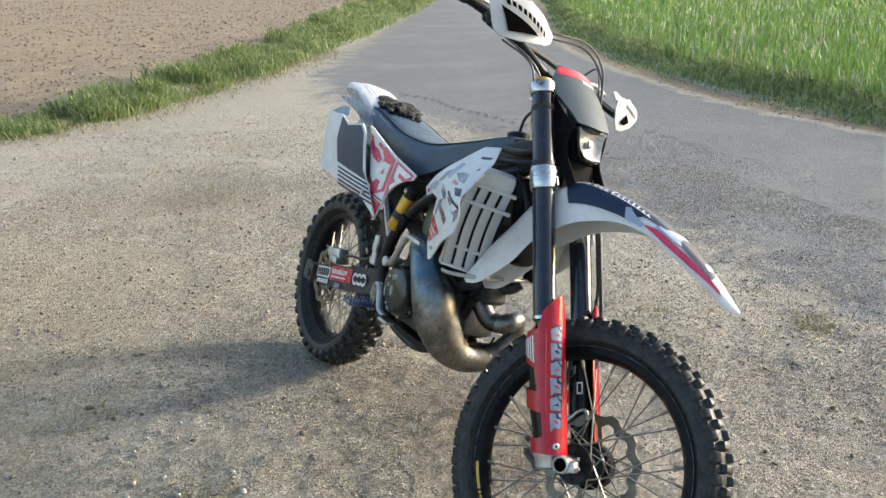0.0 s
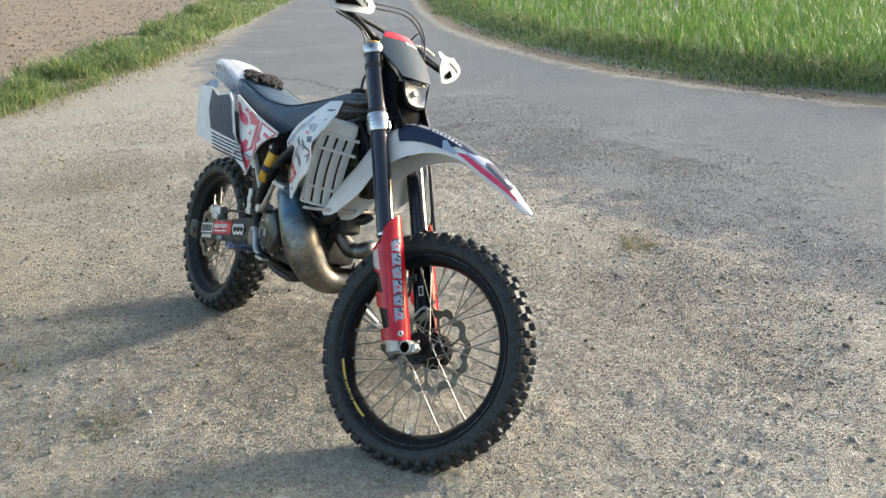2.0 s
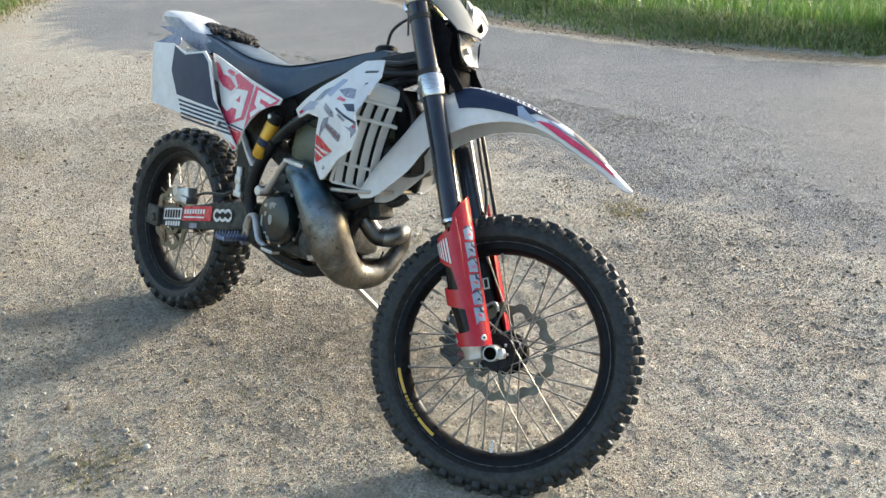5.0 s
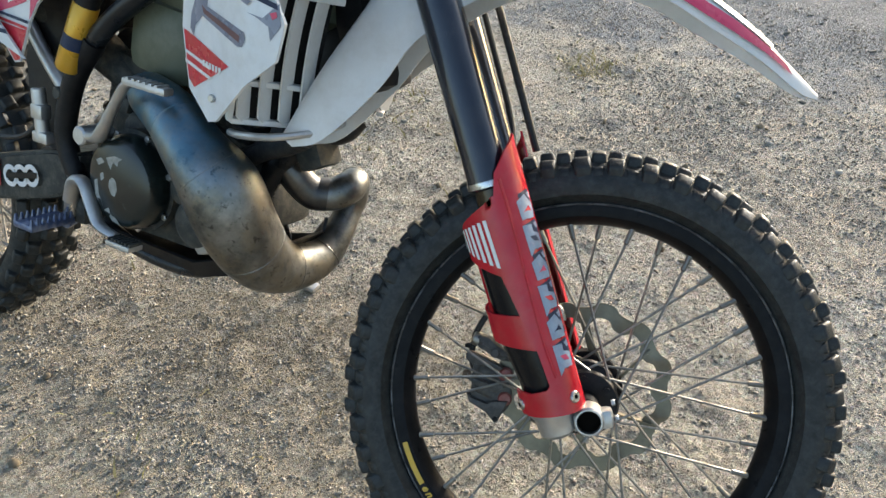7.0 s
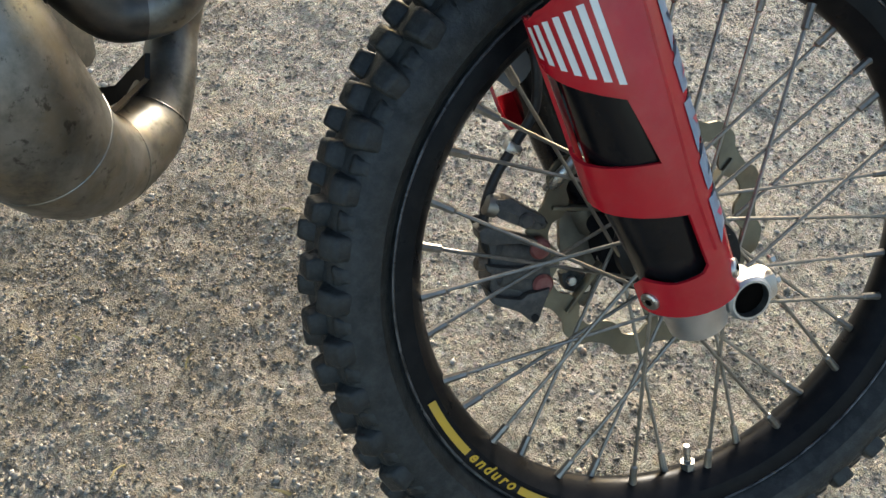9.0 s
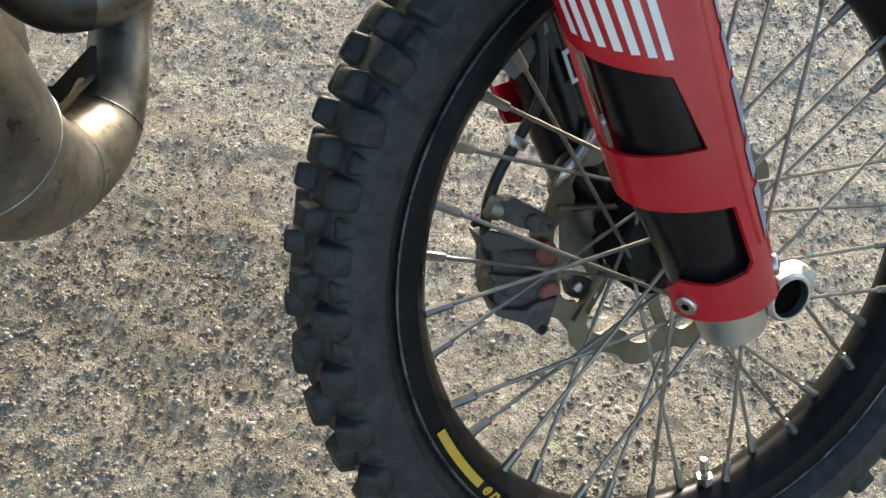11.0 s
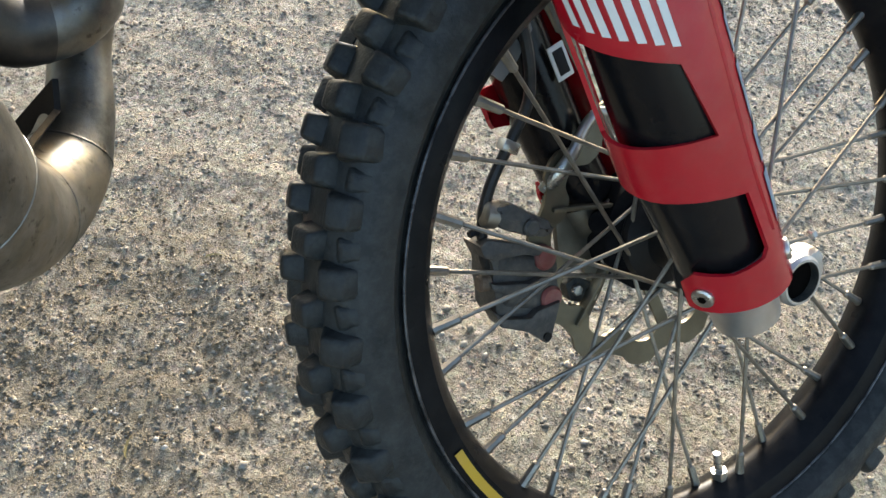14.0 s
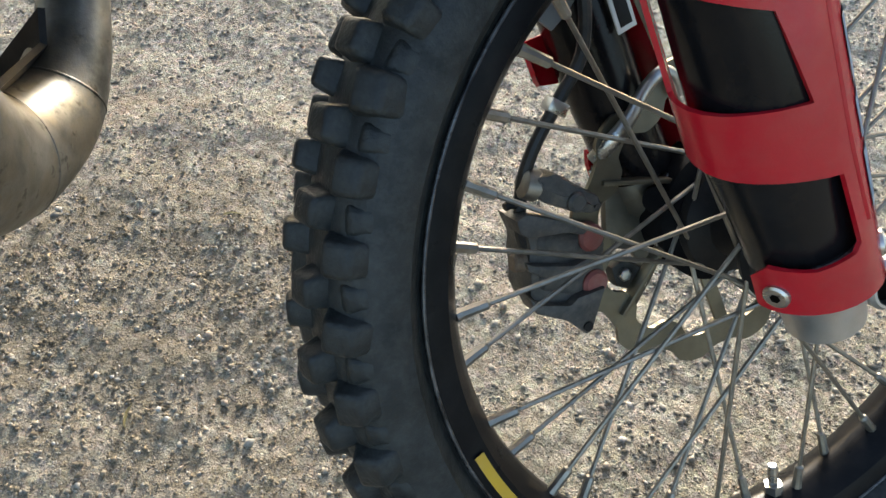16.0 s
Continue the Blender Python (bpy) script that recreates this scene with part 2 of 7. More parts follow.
def ground_material():
    """Packed gravel, worn asphalt and ploughed soil; the sheet's own marks say which lies where."""
    m, nt, p = nodes_of("gravel_asphalt_and_soil")
    pos = nt.nodes.new("ShaderNodeNewGeometry").outputs["Position"]

    def mark(name):
        a = nt.nodes.new("ShaderNodeAttribute")
        a.attribute_name = name
        return a.outputs["Fac"]

    def vor(scale, feature="F1"):
        n = nt.nodes.new("ShaderNodeTexVoronoi")
        n.feature = feature
        n.inputs["Scale"].default_value = scale
        nt.links.new(pos, n.inputs["Vector"])
        return n

    n1, n4, n20, n90, n400 = [noise_node(nt, pos, s, d, r) for s, d, r in ((0.7, 4, 0.6), (3.5, 6, 0.65), (19, 6, 0.65), (90, 5, 0.65), (420, 3, 0.6))]
    grit, grit2 = vor(260), vor(150)
    # gravel
    g = mix(nt, ramp(nt, n4, [(0.3, 0.0), (0.7, 1.0)]), (0.365, 0.342, 0.286), (0.292, 0.27, 0.222))
    g = mix(nt, ramp(nt, n20, [(0.42, 0.0), (0.68, 0.75)]), g, (0.42, 0.402, 0.342))
    g = mix(nt, ramp(nt, n90, [(0.40, 0.75), (0.52, 0.0)]), g, (0.165, 0.152, 0.128))
    n11 = noise_node(nt, pos, 9.0, 7, 0.7)
    g = mix(nt, ramp(nt, n11, [(0.48, 0.0), (0.66, 0.55)]), g, (0.22, 0.19, 0.148))
    n45 = noise_node(nt, pos, 48.0, 4, 0.7)
    g = mix(nt, ramp(nt, n45, [(0.40, 0.45), (0.51, 0.0)]), g, (0.19, 0.160, 0.118))
    n2 = noise_node(nt, pos, 2.1, 7, 0.68)
    g = mix(nt, ramp(nt, n2, [(0.50, 0.0), (0.62, 0.6)]), g, (0.27, 0.215, 0.155))
    n33 = noise_node(nt, pos, 30.0, 8, 0.82)
    g = mix(nt, ramp(nt, n33, [(0.36, 0.75), (0.50, 0.0)]), g, (0.175, 0.150, 0.112))
    g = mix(nt, ramp(nt, n33, [(0.52, 0.0), (0.64, 0.75)]), g, (0.47, 0.440, 0.372))
    tone = nt.nodes.new("ShaderNodeHueSaturation")
    nt.links.new(grit2.outputs["Color"], tone.inputs["Color"])
    tone.inputs["Saturation"].default_value = 0.18
    g = mix(nt, 0.58, g, tone.outputs[0], "OVERLAY")
    g = mix(nt, ramp(nt, n1, [(0.45, 0.0), (0.68, 0.45)]), g, (0.37, 0.326, 0.242))
    n700 = noise_node(nt, pos, 620, 3, 0.7)
    g = mix(nt, ramp(nt, n700, [(0.42, 0.60), (0.52, 0.0)]), g, (0.15, 0.137, 0.113))
    g = mix(nt, ramp(nt, n400, [(0.54, 0.0), (0.62, 0.4)]), g, (0.45, 0.425, 0.365))
    n110 = noise_node(nt, pos, 105.0, 2, 0.6)
    g = mix(nt, ramp(nt, n110, [(0.38, 0.45), (0.49, 0.0)]), g, (0.19, 0.166, 0.128))
    g = mix(nt, ramp(nt, n110, [(0.53, 0.0), (0.63, 0.30)]), g, (0.50, 0.47, 0.40))
    g = mix(nt, 1.0, g, (1.06, 1.07, 1.07), "MULTIPLY")
    g = mix(nt, math_node(nt, "MULTIPLY", mark("sand"), ramp(nt, n4, [(0.25, 0.35), (0.65, 0.75)])), g, mix(nt, 1.0, g, (1.11, 1.01, 0.81), "MULTIPLY"))
    # dark crumbs of earth and old grass trodden into the gravel
    rot = math_node(nt, "MULTIPLY", mark("debris"), ramp(nt, n20, [(0.34, 0.30), (0.56, 1.0)]))
    g = mix(nt, math_node(nt, "MULTIPLY", rot, 0.64), g, (0.208, 0.173, 0.125))
    g = mix(nt, math_node(nt, "MULTIPLY", rot, ramp(nt, n90, [(0.42, 0.6), (0.50, 0.0)])), g, (0.125, 0.10, 0.068))
    # asphalt
    a = mix(nt, ramp(nt, n20, [(0.35, 0.0), (0.7, 1.0)]), (0.122, 0.138, 0.142), (0.163, 0.184, 0.188))
    a = mix(nt, 0.35, a, grit.outputs["Color"], "SOFT_LIGHT")
    n140 = noise_node(nt, pos, 130, 3, 0.75)
    a = mix(nt, ramp(nt, n140, [(0.40, 0.75), (0.51, 0.0)]), a, (0.085, 0.088, 0.09))
    a = mix(nt, ramp(nt, n140, [(0.53, 0.0), (0.61, 0.75)]), a, (0.29, 0.306, 0.298))
    hs = nt.nodes.new("ShaderNodeHueSaturation")
    hs.inputs["Saturation"].default_value = 0.35
    nt.links.new(a, hs.inputs["Color"])
    a = mix(nt, ramp(nt, n1, [(0.45, 0.0), (0.7, 0.5)]), hs.outputs[0], (0.240, 0.243, 0.224))
    # soil
    s = mix(nt, ramp(nt, n4, [(0.35, 0.0), (0.65, 1.0)]), (0.245, 0.193, 0.130), (0.315, 0.254, 0.177))
    s = mix(nt, ramp(nt, n20, [(0.45, 0.0), (0.7, 0.7)]), s, (0.17, 0.12, 0.083))
    edge = math_node(nt, "SUBTRACT", math_node(nt, "ADD", n4, math_node(nt, "MULTIPLY", n20, 0.5)), 0.75)
    am = math_node(nt, "ADD", mark("asphalt"), math_node(nt, "MULTIPLY", edge, 0.9))
    am = ramp(nt, am, [(0.40, 0.0), (0.62, 1.0)])
    sm = ramp(nt, math_node(nt, "ADD", mark("soil"), math_node(nt, "MULTIPLY", edge, 0.6)), [(0.42, 0.0), (0.58, 1.0)])
    col = mix(nt, sm, mix(nt, am, g, a), s)
    # dry grass litter worn into the gravel
    weed = math_node(nt, "MULTIPLY", mark("litter"), ramp(nt, n20, [(0.42, 0.0), (0.6, 1.0)]))
    col = mix(nt, math_node(nt, "MULTIPLY", weed, 0.45), col, (0.15, 0.125, 0.07))
    # the crack along the old patch of asphalt
    crack = math_node(nt, "MULTIPLY", mark("crack"), ramp(nt, n90, [(0.3, 0.4), (0.6, 1.0)]))
    col = mix(nt, crack, col, (0.05, 0.047, 0.043))
    nt.links.new(col, p.inputs["Base Color"])
    p.inputs["Roughness"].default_value = 0.92
    p.inputs["Specular IOR Level"].default_value = 0.25
    height = math_node(nt, "ADD", math_node(nt, "MULTIPLY", n90, 1.0), math_node(nt, "MULTIPLY", n400, 1.25))
    height = math_node(nt, "SUBTRACT", height, math_node(nt, "MULTIPLY", grit2.outputs["Distance"], 0.55))
    height = math_node(nt, "ADD", height, math_node(nt, "MULTIPLY", n20, 0.5))
    height = math_node(nt, "ADD", height, math_node(nt, "MULTIPLY", noise_node(nt, pos, 190, 4, 0.7), 0.8))
    bump(nt, p, height, 1.0, 0.0040)
    return m


def island_material(name, stops, rough, scale=30.0, relief=0.001):
    """Each loose piece takes its own tone."""
    m, nt, p = nodes_of(name)
    geo = nt.nodes.new("ShaderNodeNewGeometry")
    col = ramp(nt, geo.outputs["Random Per Island"], stops)
    col = mix(nt, math_node(nt, "MULTIPLY", noise_node(nt, geo.outputs["Position"], scale, 5.0), 0.5), col, stops[0][1])
    nt.links.new(col, p.inputs["Base Color"])
    p.inputs["Roughness"].default_value = rough
    bump(nt, p, noise_node(nt, geo.outputs["Position"], scale * 8, 3.0), 0.5, relief)
    return m, nt, p


def blade_material(name, stops):
    m, nt, p = island_material(name, stops, 0.55, 6.0, 0.0005)
    p.inputs["Subsurface Weight"].default_value = 0.0
    tr = nt.nodes.new("ShaderNodeBsdfTranslucent")
    mixer = nt.nodes.new("ShaderNodeMixShader")
    mixer.inputs[0].default_value = 0.4
    src = p.inputs["Base Color"].links[0].from_socket
    nt.links.new(src, tr.inputs["Color"])
    nt.links.new(p.outputs[0], mixer.inputs[1])
    nt.links.new(tr.outputs[0], mixer.inputs[2])
    nt.links.new(mixer.outputs[0], nt.nodes["Material Output"].inputs[0])
    return m


GROUND = ground_material()
STONE = island_material("mixed_gravel", [(0.0, (0.12, 0.106, 0.085)), (0.22, (0.21, 0.19, 0.155)), (0.55, (0.32, 0.30, 0.252)), (0.80, (0.40, 0.376, 0.318)), (0.88, (0.29, 0.205, 0.145)), (0.95, (0.46, 0.435, 0.375)), (1.0, (0.58, 0.55, 0.50))], 0.9)[0]
CLOD = island_material("dry_soil_clods", [(0.0, (0.145, 0.111, 0.075)), (0.6, (0.235, 0.186, 0.127)), (1.0, (0.345, 0.277, 0.195))], 0.95)[0]
EARTH = island_material("dark_earth", [(0.0, (0.125, 0.098, 0.064)), (0.6, (0.195, 0.158, 0.106)), (1.0, (0.28, 0.232, 0.162))], 0.95)[0]
CROP = blade_material("young_cereal_green", [(0.0, (0.070, 0.150, 0.030)), (0.5, (0.130, 0.230, 0.050)), (0.85, (0.195, 0.300, 0.070)), (1.0, (0.30, 0.33, 0.12))])
VERGE = blade_material("verge_grass_green", [(0.0, (0.10, 0.155, 0.048)), (0.40, (0.175, 0.25, 0.072)), (0.70, (0.27, 0.335, 0.11)), (0.88, (0.38, 0.37, 0.18)), (1.0, (0.48, 0.43, 0.27))])
DRY = blade_material("dry_grass", [(0.0, (0.20, 0.17, 0.075)), (0.5, (0.33, 0.28, 0.14)), (1.0, (0.20, 0.21, 0.07))])


# ---- building helpers ----
def finish(bm, name, material, parent=None, label="", m=None, smooth=35.0, loose=False):
    if m is not None:
        bm.transform(m)
    bmesh.ops.recalc_face_normals(bm, faces=bm.faces)
    me = bpy.data.meshes.new(name)
    bm.to_mesh(me)
    bm.free()
    me.materials.append(material)
    if smooth:
        me.polygons.foreach_set("use_smooth", [True] * len(me.polygons))
        me.set_sharp_from_angle(angle=radians(smooth))
    ob = new(name, me)
    ob.parent = parent
    if label:
        ob["label"] = label
    return ob


def part(name, bm, material, parent, label="", m=None, smooth=35.0):
    """Links a bmesh as one mesh object under a thing or under a part."""
    return finish(bm, name, material, parent, label, m, smooth)


def catmull(pts, n):
    """A smooth line through pts (any dimension), n steps a span."""
    p = np.array(pts, float)
    p = np.vstack([2 * p[0] - p[1], p, 2 * p[-1] - p[-2]])
    out = []
    for i in range(1, len(p) - 2):
        for k in range(n):
            t = k / n
            out.append(0.5 * (2 * p[i] + (p[i + 1] - p[i - 1]) * t + (2 * p[i - 1] - 5 * p[i] + 4 * p[i + 1] - p[i + 2]) * t * t
                              + (3 * p[i] - p[i - 1] - 3 * p[i + 1] + p[i + 2]) * t ** 3))
    out.append(p[-2])
    return np.array(out)


def tube(pts, radius, sides=12, steps=6, bm=None, cap=True, flat=1.0):
    """A tube along a smooth line; radius is one number or one for each point."""
    bm = bm or bmesh.new()
    r = [radius] * len(pts) if isinstance(radius, (int, float)) else list(radius)
    line = catmull([(*p, q) for p, q in zip(pts, r)], steps) if len(pts) > 2 else np.array([(*p, q) for p, q in zip(pts, r)])
    centre, rad = line[:, :3], line[:, 3]
    tang = np.gradient(centre, axis=0)
    up = Vector((0, 0, 1)) if abs(Vector(tang[0]).normalized().z) < 0.9 else Vector((0, 1, 0))
    rings = []
    for c, t, q in zip(centre, tang, rad):
        q = float(q)
        t = Vector(t).normalized()
        side = t.cross(up).normalized()
        up = side.cross(t).normalized()
        rings.append([bm.verts.new(Vector(c) + q * (math.cos(a) * side + flat * math.sin(a) * up)) for a in np.linspace(0, 2 * math.pi, sides, endpoint=False)])
    for a, b in zip(rings, rings[1:]):
        for i in range(sides):
            bm.faces.new((a[i], a[(i + 1) % sides], b[(i + 1) % sides], b[i]))
    if cap:
        bm.faces.new(rings[0][::-1])
        bm.faces.new(rings[-1])
    return bm


def cyl(a, b, r, sides=24, r2=None, bm=None, bevel=0.0):
    """A cylinder or cone from a to b, with its end edges rounded if bevel is given."""
    r2 = r if r2 is None else r2
    if not bevel:
        return tube([a, b], [r, r2], sides, bm=bm)
    a, b = Vector(a), Vector(b)
    d = (b - a).normalized()
    return tube_linear([a, a + d * bevel, b - d * bevel, b], [r - bevel, r, r2, r2 - bevel], sides, bm)


def tube_linear(pts, radii, sides=16, bm=None, cap=True):
    bm = bm or bmesh.new()
    pts = [Vector(p) for p in pts]
    axis = (pts[-1] - pts[0]).normalized()
    side = axis.orthogonal().normalized()
    up = axis.cross(side)
    rings = [[bm.verts.new(p + float(q) * (math.cos(t) * side + math.sin(t) * up)) for t in np.linspace(0, 2 * math.pi, sides, endpoint=False)] for p, q in zip(pts, radii)]
    for r1, r2 in zip(rings, rings[1:]):
        for i in range(sides):
            bm.faces.new((r1[i], r1[(i + 1) % sides], r2[(i + 1) % sides], r2[i]))
    if cap:
        bm.faces.new(rings[0][::-1])
        bm.faces.new(rings[-1])
    return bm


def box(size, m=Matrix(), bevel=0.003, bm=None, taper=1.0):
    """A rounded block; its top may be smaller than its foot."""
    b = bmesh.new()
    bmesh.ops.create_cube(b, size=1.0)
    for v in b.verts:
        k = taper if v.co.z > 0 else 1.0
        v.co = Vector((v.co.x * size[0] * k, v.co.y * size[1] * k, v.co.z * size[2]))
    if bevel:
        bmesh.ops.bevel(b, geom=b.edges[:], offset=bevel, segments=2, affect="EDGES", profile=0.6)
    b.transform(m)
    if bm is None:
        return b
    return join(bm, b)


def join(bm, b):
    """Adds the mesh b to bm."""
    me = bpy.data.meshes.new("joined")
    b.to_mesh(me)
    b.free()
    bm.from_mesh(me)
    bpy.data.meshes.remove(me)
    return bm


def lathe(profile, sides=96, closed=True, bm=None):
    """Turns a profile of (y, r) about the y axis; a closed profile makes a ring."""
    bm = bm or bmesh.new()
    rings = []
    for t in np.linspace(0, 2 * math.pi, sides, endpoint=False):
        rings.append([bm.verts.new((q * math.cos(t), y, q * math.sin(t))) for y, q in profile])
    n = len(profile)
    for i in range(sides):
        a, b = rings[i], rings[(i + 1) % sides]
        for j in range(n if closed else n - 1):
            bm.faces.new((a[j], a[(j + 1) % n], b[(j + 1) % n], b[j]))
    return bm


def sheet(outline, place, thick=0.0, cell=0.03, inside=()):
    """A panel: an outline in two dimensions, cut into cells, laid on a curved surface by place(u, v) and thickened."""
    bm = bmesh.new()
    for poly in [outline, *inside]:
        f = bm.faces.new([bm.verts.new((u, v, 0)) for u, v in poly])
        if len(poly) > 4:
            bmesh.ops.triangulate(bm, faces=[f])
    lo = [min(v.co[i] for v in bm.verts) for i in (0, 1)]
    hi = [max(v.co[i] for v in bm.verts) for i in (0, 1)]
    for i in (0, 1):
        k = int(math.ceil((hi[i] - lo[i]) / cell))
        for j in range(1, k):
            co, no = [0, 0, 0], [0, 0, 0]
            co[i], no[i] = lo[i] + (hi[i] - lo[i]) * j / k, 1
            bmesh.ops.bisect_plane(bm, geom=bm.verts[:] + bm.edges[:] + bm.faces[:], plane_co=co, plane_no=no)
    bmesh.ops.remove_doubles(bm, verts=bm.verts[:], dist=1e-5)
    for v in bm.verts:
        v.co = Vector(place(v.co.x, v.co.y))
    bmesh.ops.recalc_face_normals(bm, faces=bm.faces)
    if thick:
        thicken(bm, thick)
    return bm


def thicken(bm, t):
    """Gives an open sheet thickness, half to each side, and closes its rim."""
    bmesh.ops.recalc_face_normals(bm, faces=bm.faces)
    bm.normal_update()
    verts, faces = bm.verts[:], bm.faces[:]
    rim = [(e.verts[0], e.verts[1], e.link_faces[0]) for e in bm.edges if len(e.link_faces) == 1]
    back = {}
    for v in verts:
        n = v.normal.copy()
        back[v] = bm.verts.new(v.co - n * t / 2)
        v.co += n * t / 2
    for f in faces:
        bm.faces.new([back[v] for v in reversed(f.verts)])
    for a, b, f in rim:
        loop = [v for v in f.verts]
        i = loop.index(a)
        if loop[(i + 1) % len(loop)] is b:
            a, b = b, a
        bm.faces.new((a, b, back[b], back[a]))
    return bm


def loft(sections, cap=True, closed=False):
    """Skins a row of sections, each a list of points of the same count."""
    bm = bmesh.new()
    rows = [[bm.verts.new(p) for p in s] for s in sections]
    n = len(rows[0])
    for a, b in zip(rows, rows[1:]):
        for i in range(n if closed else n - 1):
            bm.faces.new((a[i], a[(i + 1) % n], b[(i + 1) % n], b[i]))
    if cap and closed:
        bm.faces.new(rows[0][::-1])
        bm.faces.new(rows[-1])
    return bm


def child(name, mesh, parent, m, label=""):
    """One more object on a mesh that is shared between alike pieces."""
    ob = new(name, mesh)
    ob.parent = parent
    ob.matrix_local = m
    if label:
        ob["label"] = label
    return ob


def mesh_of(bm, name, material, smooth=35.0):
    ob = finish(bm, name, material, smooth=smooth)
    me = ob.data
    bpy.data.objects.remove(ob)
    return me


# ---- the ground ----
LEFT_EDGE = [(-12, 4.0), (-6.2, 6.0), (-3.95, 7.6), (-3.35, 8.9), (-3.05, 10.4), (-2.65, 12.7), (-2.35, 16.0), (-1.95, 20.0), (-1.4, 28.0), (-0.3, 58.0), (10.0, 300.0)]
RIGHT_EDGE = [(30, -2.0), (9.0, 2.9), (5.6, 5.2), (4.7, 6.15), (3.95, 7.5), (3.4, 8.8), (3.1, 10.0), (2.74, 12.0), (2.43, 15.1), (2.4, 19.8), (2.7, 26.0), (4.0, 43.0), (20.0, 300.0)]
ASPHALT = [(3.6, 0.0), (2.5, 2.0), (1.95, 3.2), (1.6, 4.1), (1.2, 5.0), (0.55, 7.0), (-0.1, 8.4), (-1.3, 9.6), (-1.95, 12.2), (-1.8, 18.0), (-1.2, 39.0), (9.0, 300.0)]


def x_at(line, y):
    return np.interp(y, [p[1] for p in line], [p[0] for p in line])


def value_noise(x, y, scale, seed):
    """Smooth random heights, in -1 to 1."""
    rng = np.random.RandomState(seed)
    table = rng.rand(256, 256) * 2 - 1
    u, v = np.asarray(x) * scale, np.asarray(y) * scale
    i, j = np.floor(u).astype(int), np.floor(v).astype(int)
    f, g = u - i, v - j
    f, g = f * f * (3 - 2 * f), g * g * (3 - 2 * g)
    a, b = table[i % 256, j % 256], table[(i + 1) % 256, j % 256]
    c, d = table[i % 256, (j + 1) % 256], table[(i + 1) % 256, (j + 1) % 256]
    return (a * (1 - f) + b * f) * (1 - g) + (c * (1 - f) + d * f) * g


def soil_at(x, y):
    return np.clip((x_at(LEFT_EDGE, y) - 1.0 - 0.05 * np.maximum(y - 12, 0) - x) / 1.2 + 0.5, 0, 1)


def height_at(x, y):
    x, y = np.asarray(x, float), np.asarray(y, float)
    near = 0.5 + 0.5 * np.clip(1 - np.hypot(x - 0.7, y - 2.4) / 6, 0, 1)
    h = near * (0.006 * value_noise(x, y, 1.3, 1) + 0.003 * value_noise(x, y, 6, 2) + 0.0036 * value_noise(x, y, 17, 3) + 0.0014 * value_noise(x, y, 47, 4))
    lump = value_noise(x, y, 33, 31) + 0.6 * value_noise(x, y, 71, 32)
    crumb = np.abs(value_noise(x, y, 118, 33)) + 0.7 * np.abs(value_noise(x, y, 57, 34))
    wide = np.clip(1.6 - np.hypot(x - 0.5, y - 2.6) / 2.4, 0, 1)
    h = h + wide * 0.0013 * (np.abs(value_noise(x, y, 41, 36)) + 0.6 * np.abs(value_noise(x, y, 83, 37)) - 0.45)
    h = h + np.clip(1 - np.hypot(x - 0.7, y - 2.3) / 2.2, 0, 1) * (0.0010 * lump + 0.0027 * (crumb - 0.4) * (0.75 + 0.5 * value_noise(x, y, 5.0, 35)))
    s = soil_at(x, y)
    h = h + s * (0.05 + 0.04 * value_noise(x, y, 2.2, 5) + 0.03 * value_noise(x, y, 6.5, 6) + 0.015 * value_noise(x, y, 14, 7))
    right = np.clip((x - x_at(RIGHT_EDGE, y)) / 0.8, 0, 1)
    h = h + right * (0.06 + 0.04 * value_noise(x, y, 1.1, 8))
    return h - 0.006


def spaced(lo, hi, spans):
    """Ever wider steps outward from the fine stretch lo to hi."""
    fine = list(np.arange(lo, hi, spans[0][1]))
    out, back = [fine[-1]], [fine[0]]
    for reach, step in spans[1:]:
        while out[-1] < hi + reach:
            out.append(out[-1] + step)
        while back[-1] > lo - reach:
            back.append(back[-1] - step)
    return np.array(back[:0:-1] + fine + out[1:])


def grid_sheet(name, xs, ys, material):
    X, Y = np.meshgrid(xs, ys)
    Z = height_at(X, Y)
    co = np.stack([X, Y, Z], -1).reshape(-1, 3)
    w, hh = len(xs), len(ys)
    i = (np.arange(hh - 1)[:, None] * w + np.arange(w - 1)[None, :]).reshape(-1)
    quads = np.stack([i, i + 1, i + 1 + w, i + w], 1)
    me = bpy.data.meshes.new(name)
    me.vertices.add(len(co))
    me.vertices.foreach_set("co", co.ravel())
    me.loops.add(quads.size)
    me.loops.foreach_set("vertex_index", quads.ravel())
    me.polygons.add(len(quads))
    me.polygons.foreach_set("loop_start", np.arange(0, quads.size, 4))
    me.update(calc_edges=True)
    me.polygons.foreach_set("use_smooth", [True] * len(quads))
    me.materials.append(material)
    return me, X.ravel(), Y.ravel()


xs = spaced(-0.08, 1.5, [(0, 0.0062), (1.1, 0.0125), (2.8, 0.05), (8, 0.16), (30, 0.8), (120, 6.0), (1600, 90.0)])
ys = spaced(1.56, 3.06, [(0, 0.0062), (1.1, 0.0125), (3.6, 0.05), (13, 0.14), (40, 0.8), (150, 6.0), (1600, 90.0)])
ground_mesh, gx, gy = grid_sheet("ground", xs, ys, GROUND)


def set_mark(name, values):
    a = ground_mesh.attributes.new(name, "FLOAT", "POINT")
    a.data.foreach_set("value", np.clip(values, 0, 1).astype(np.float32))


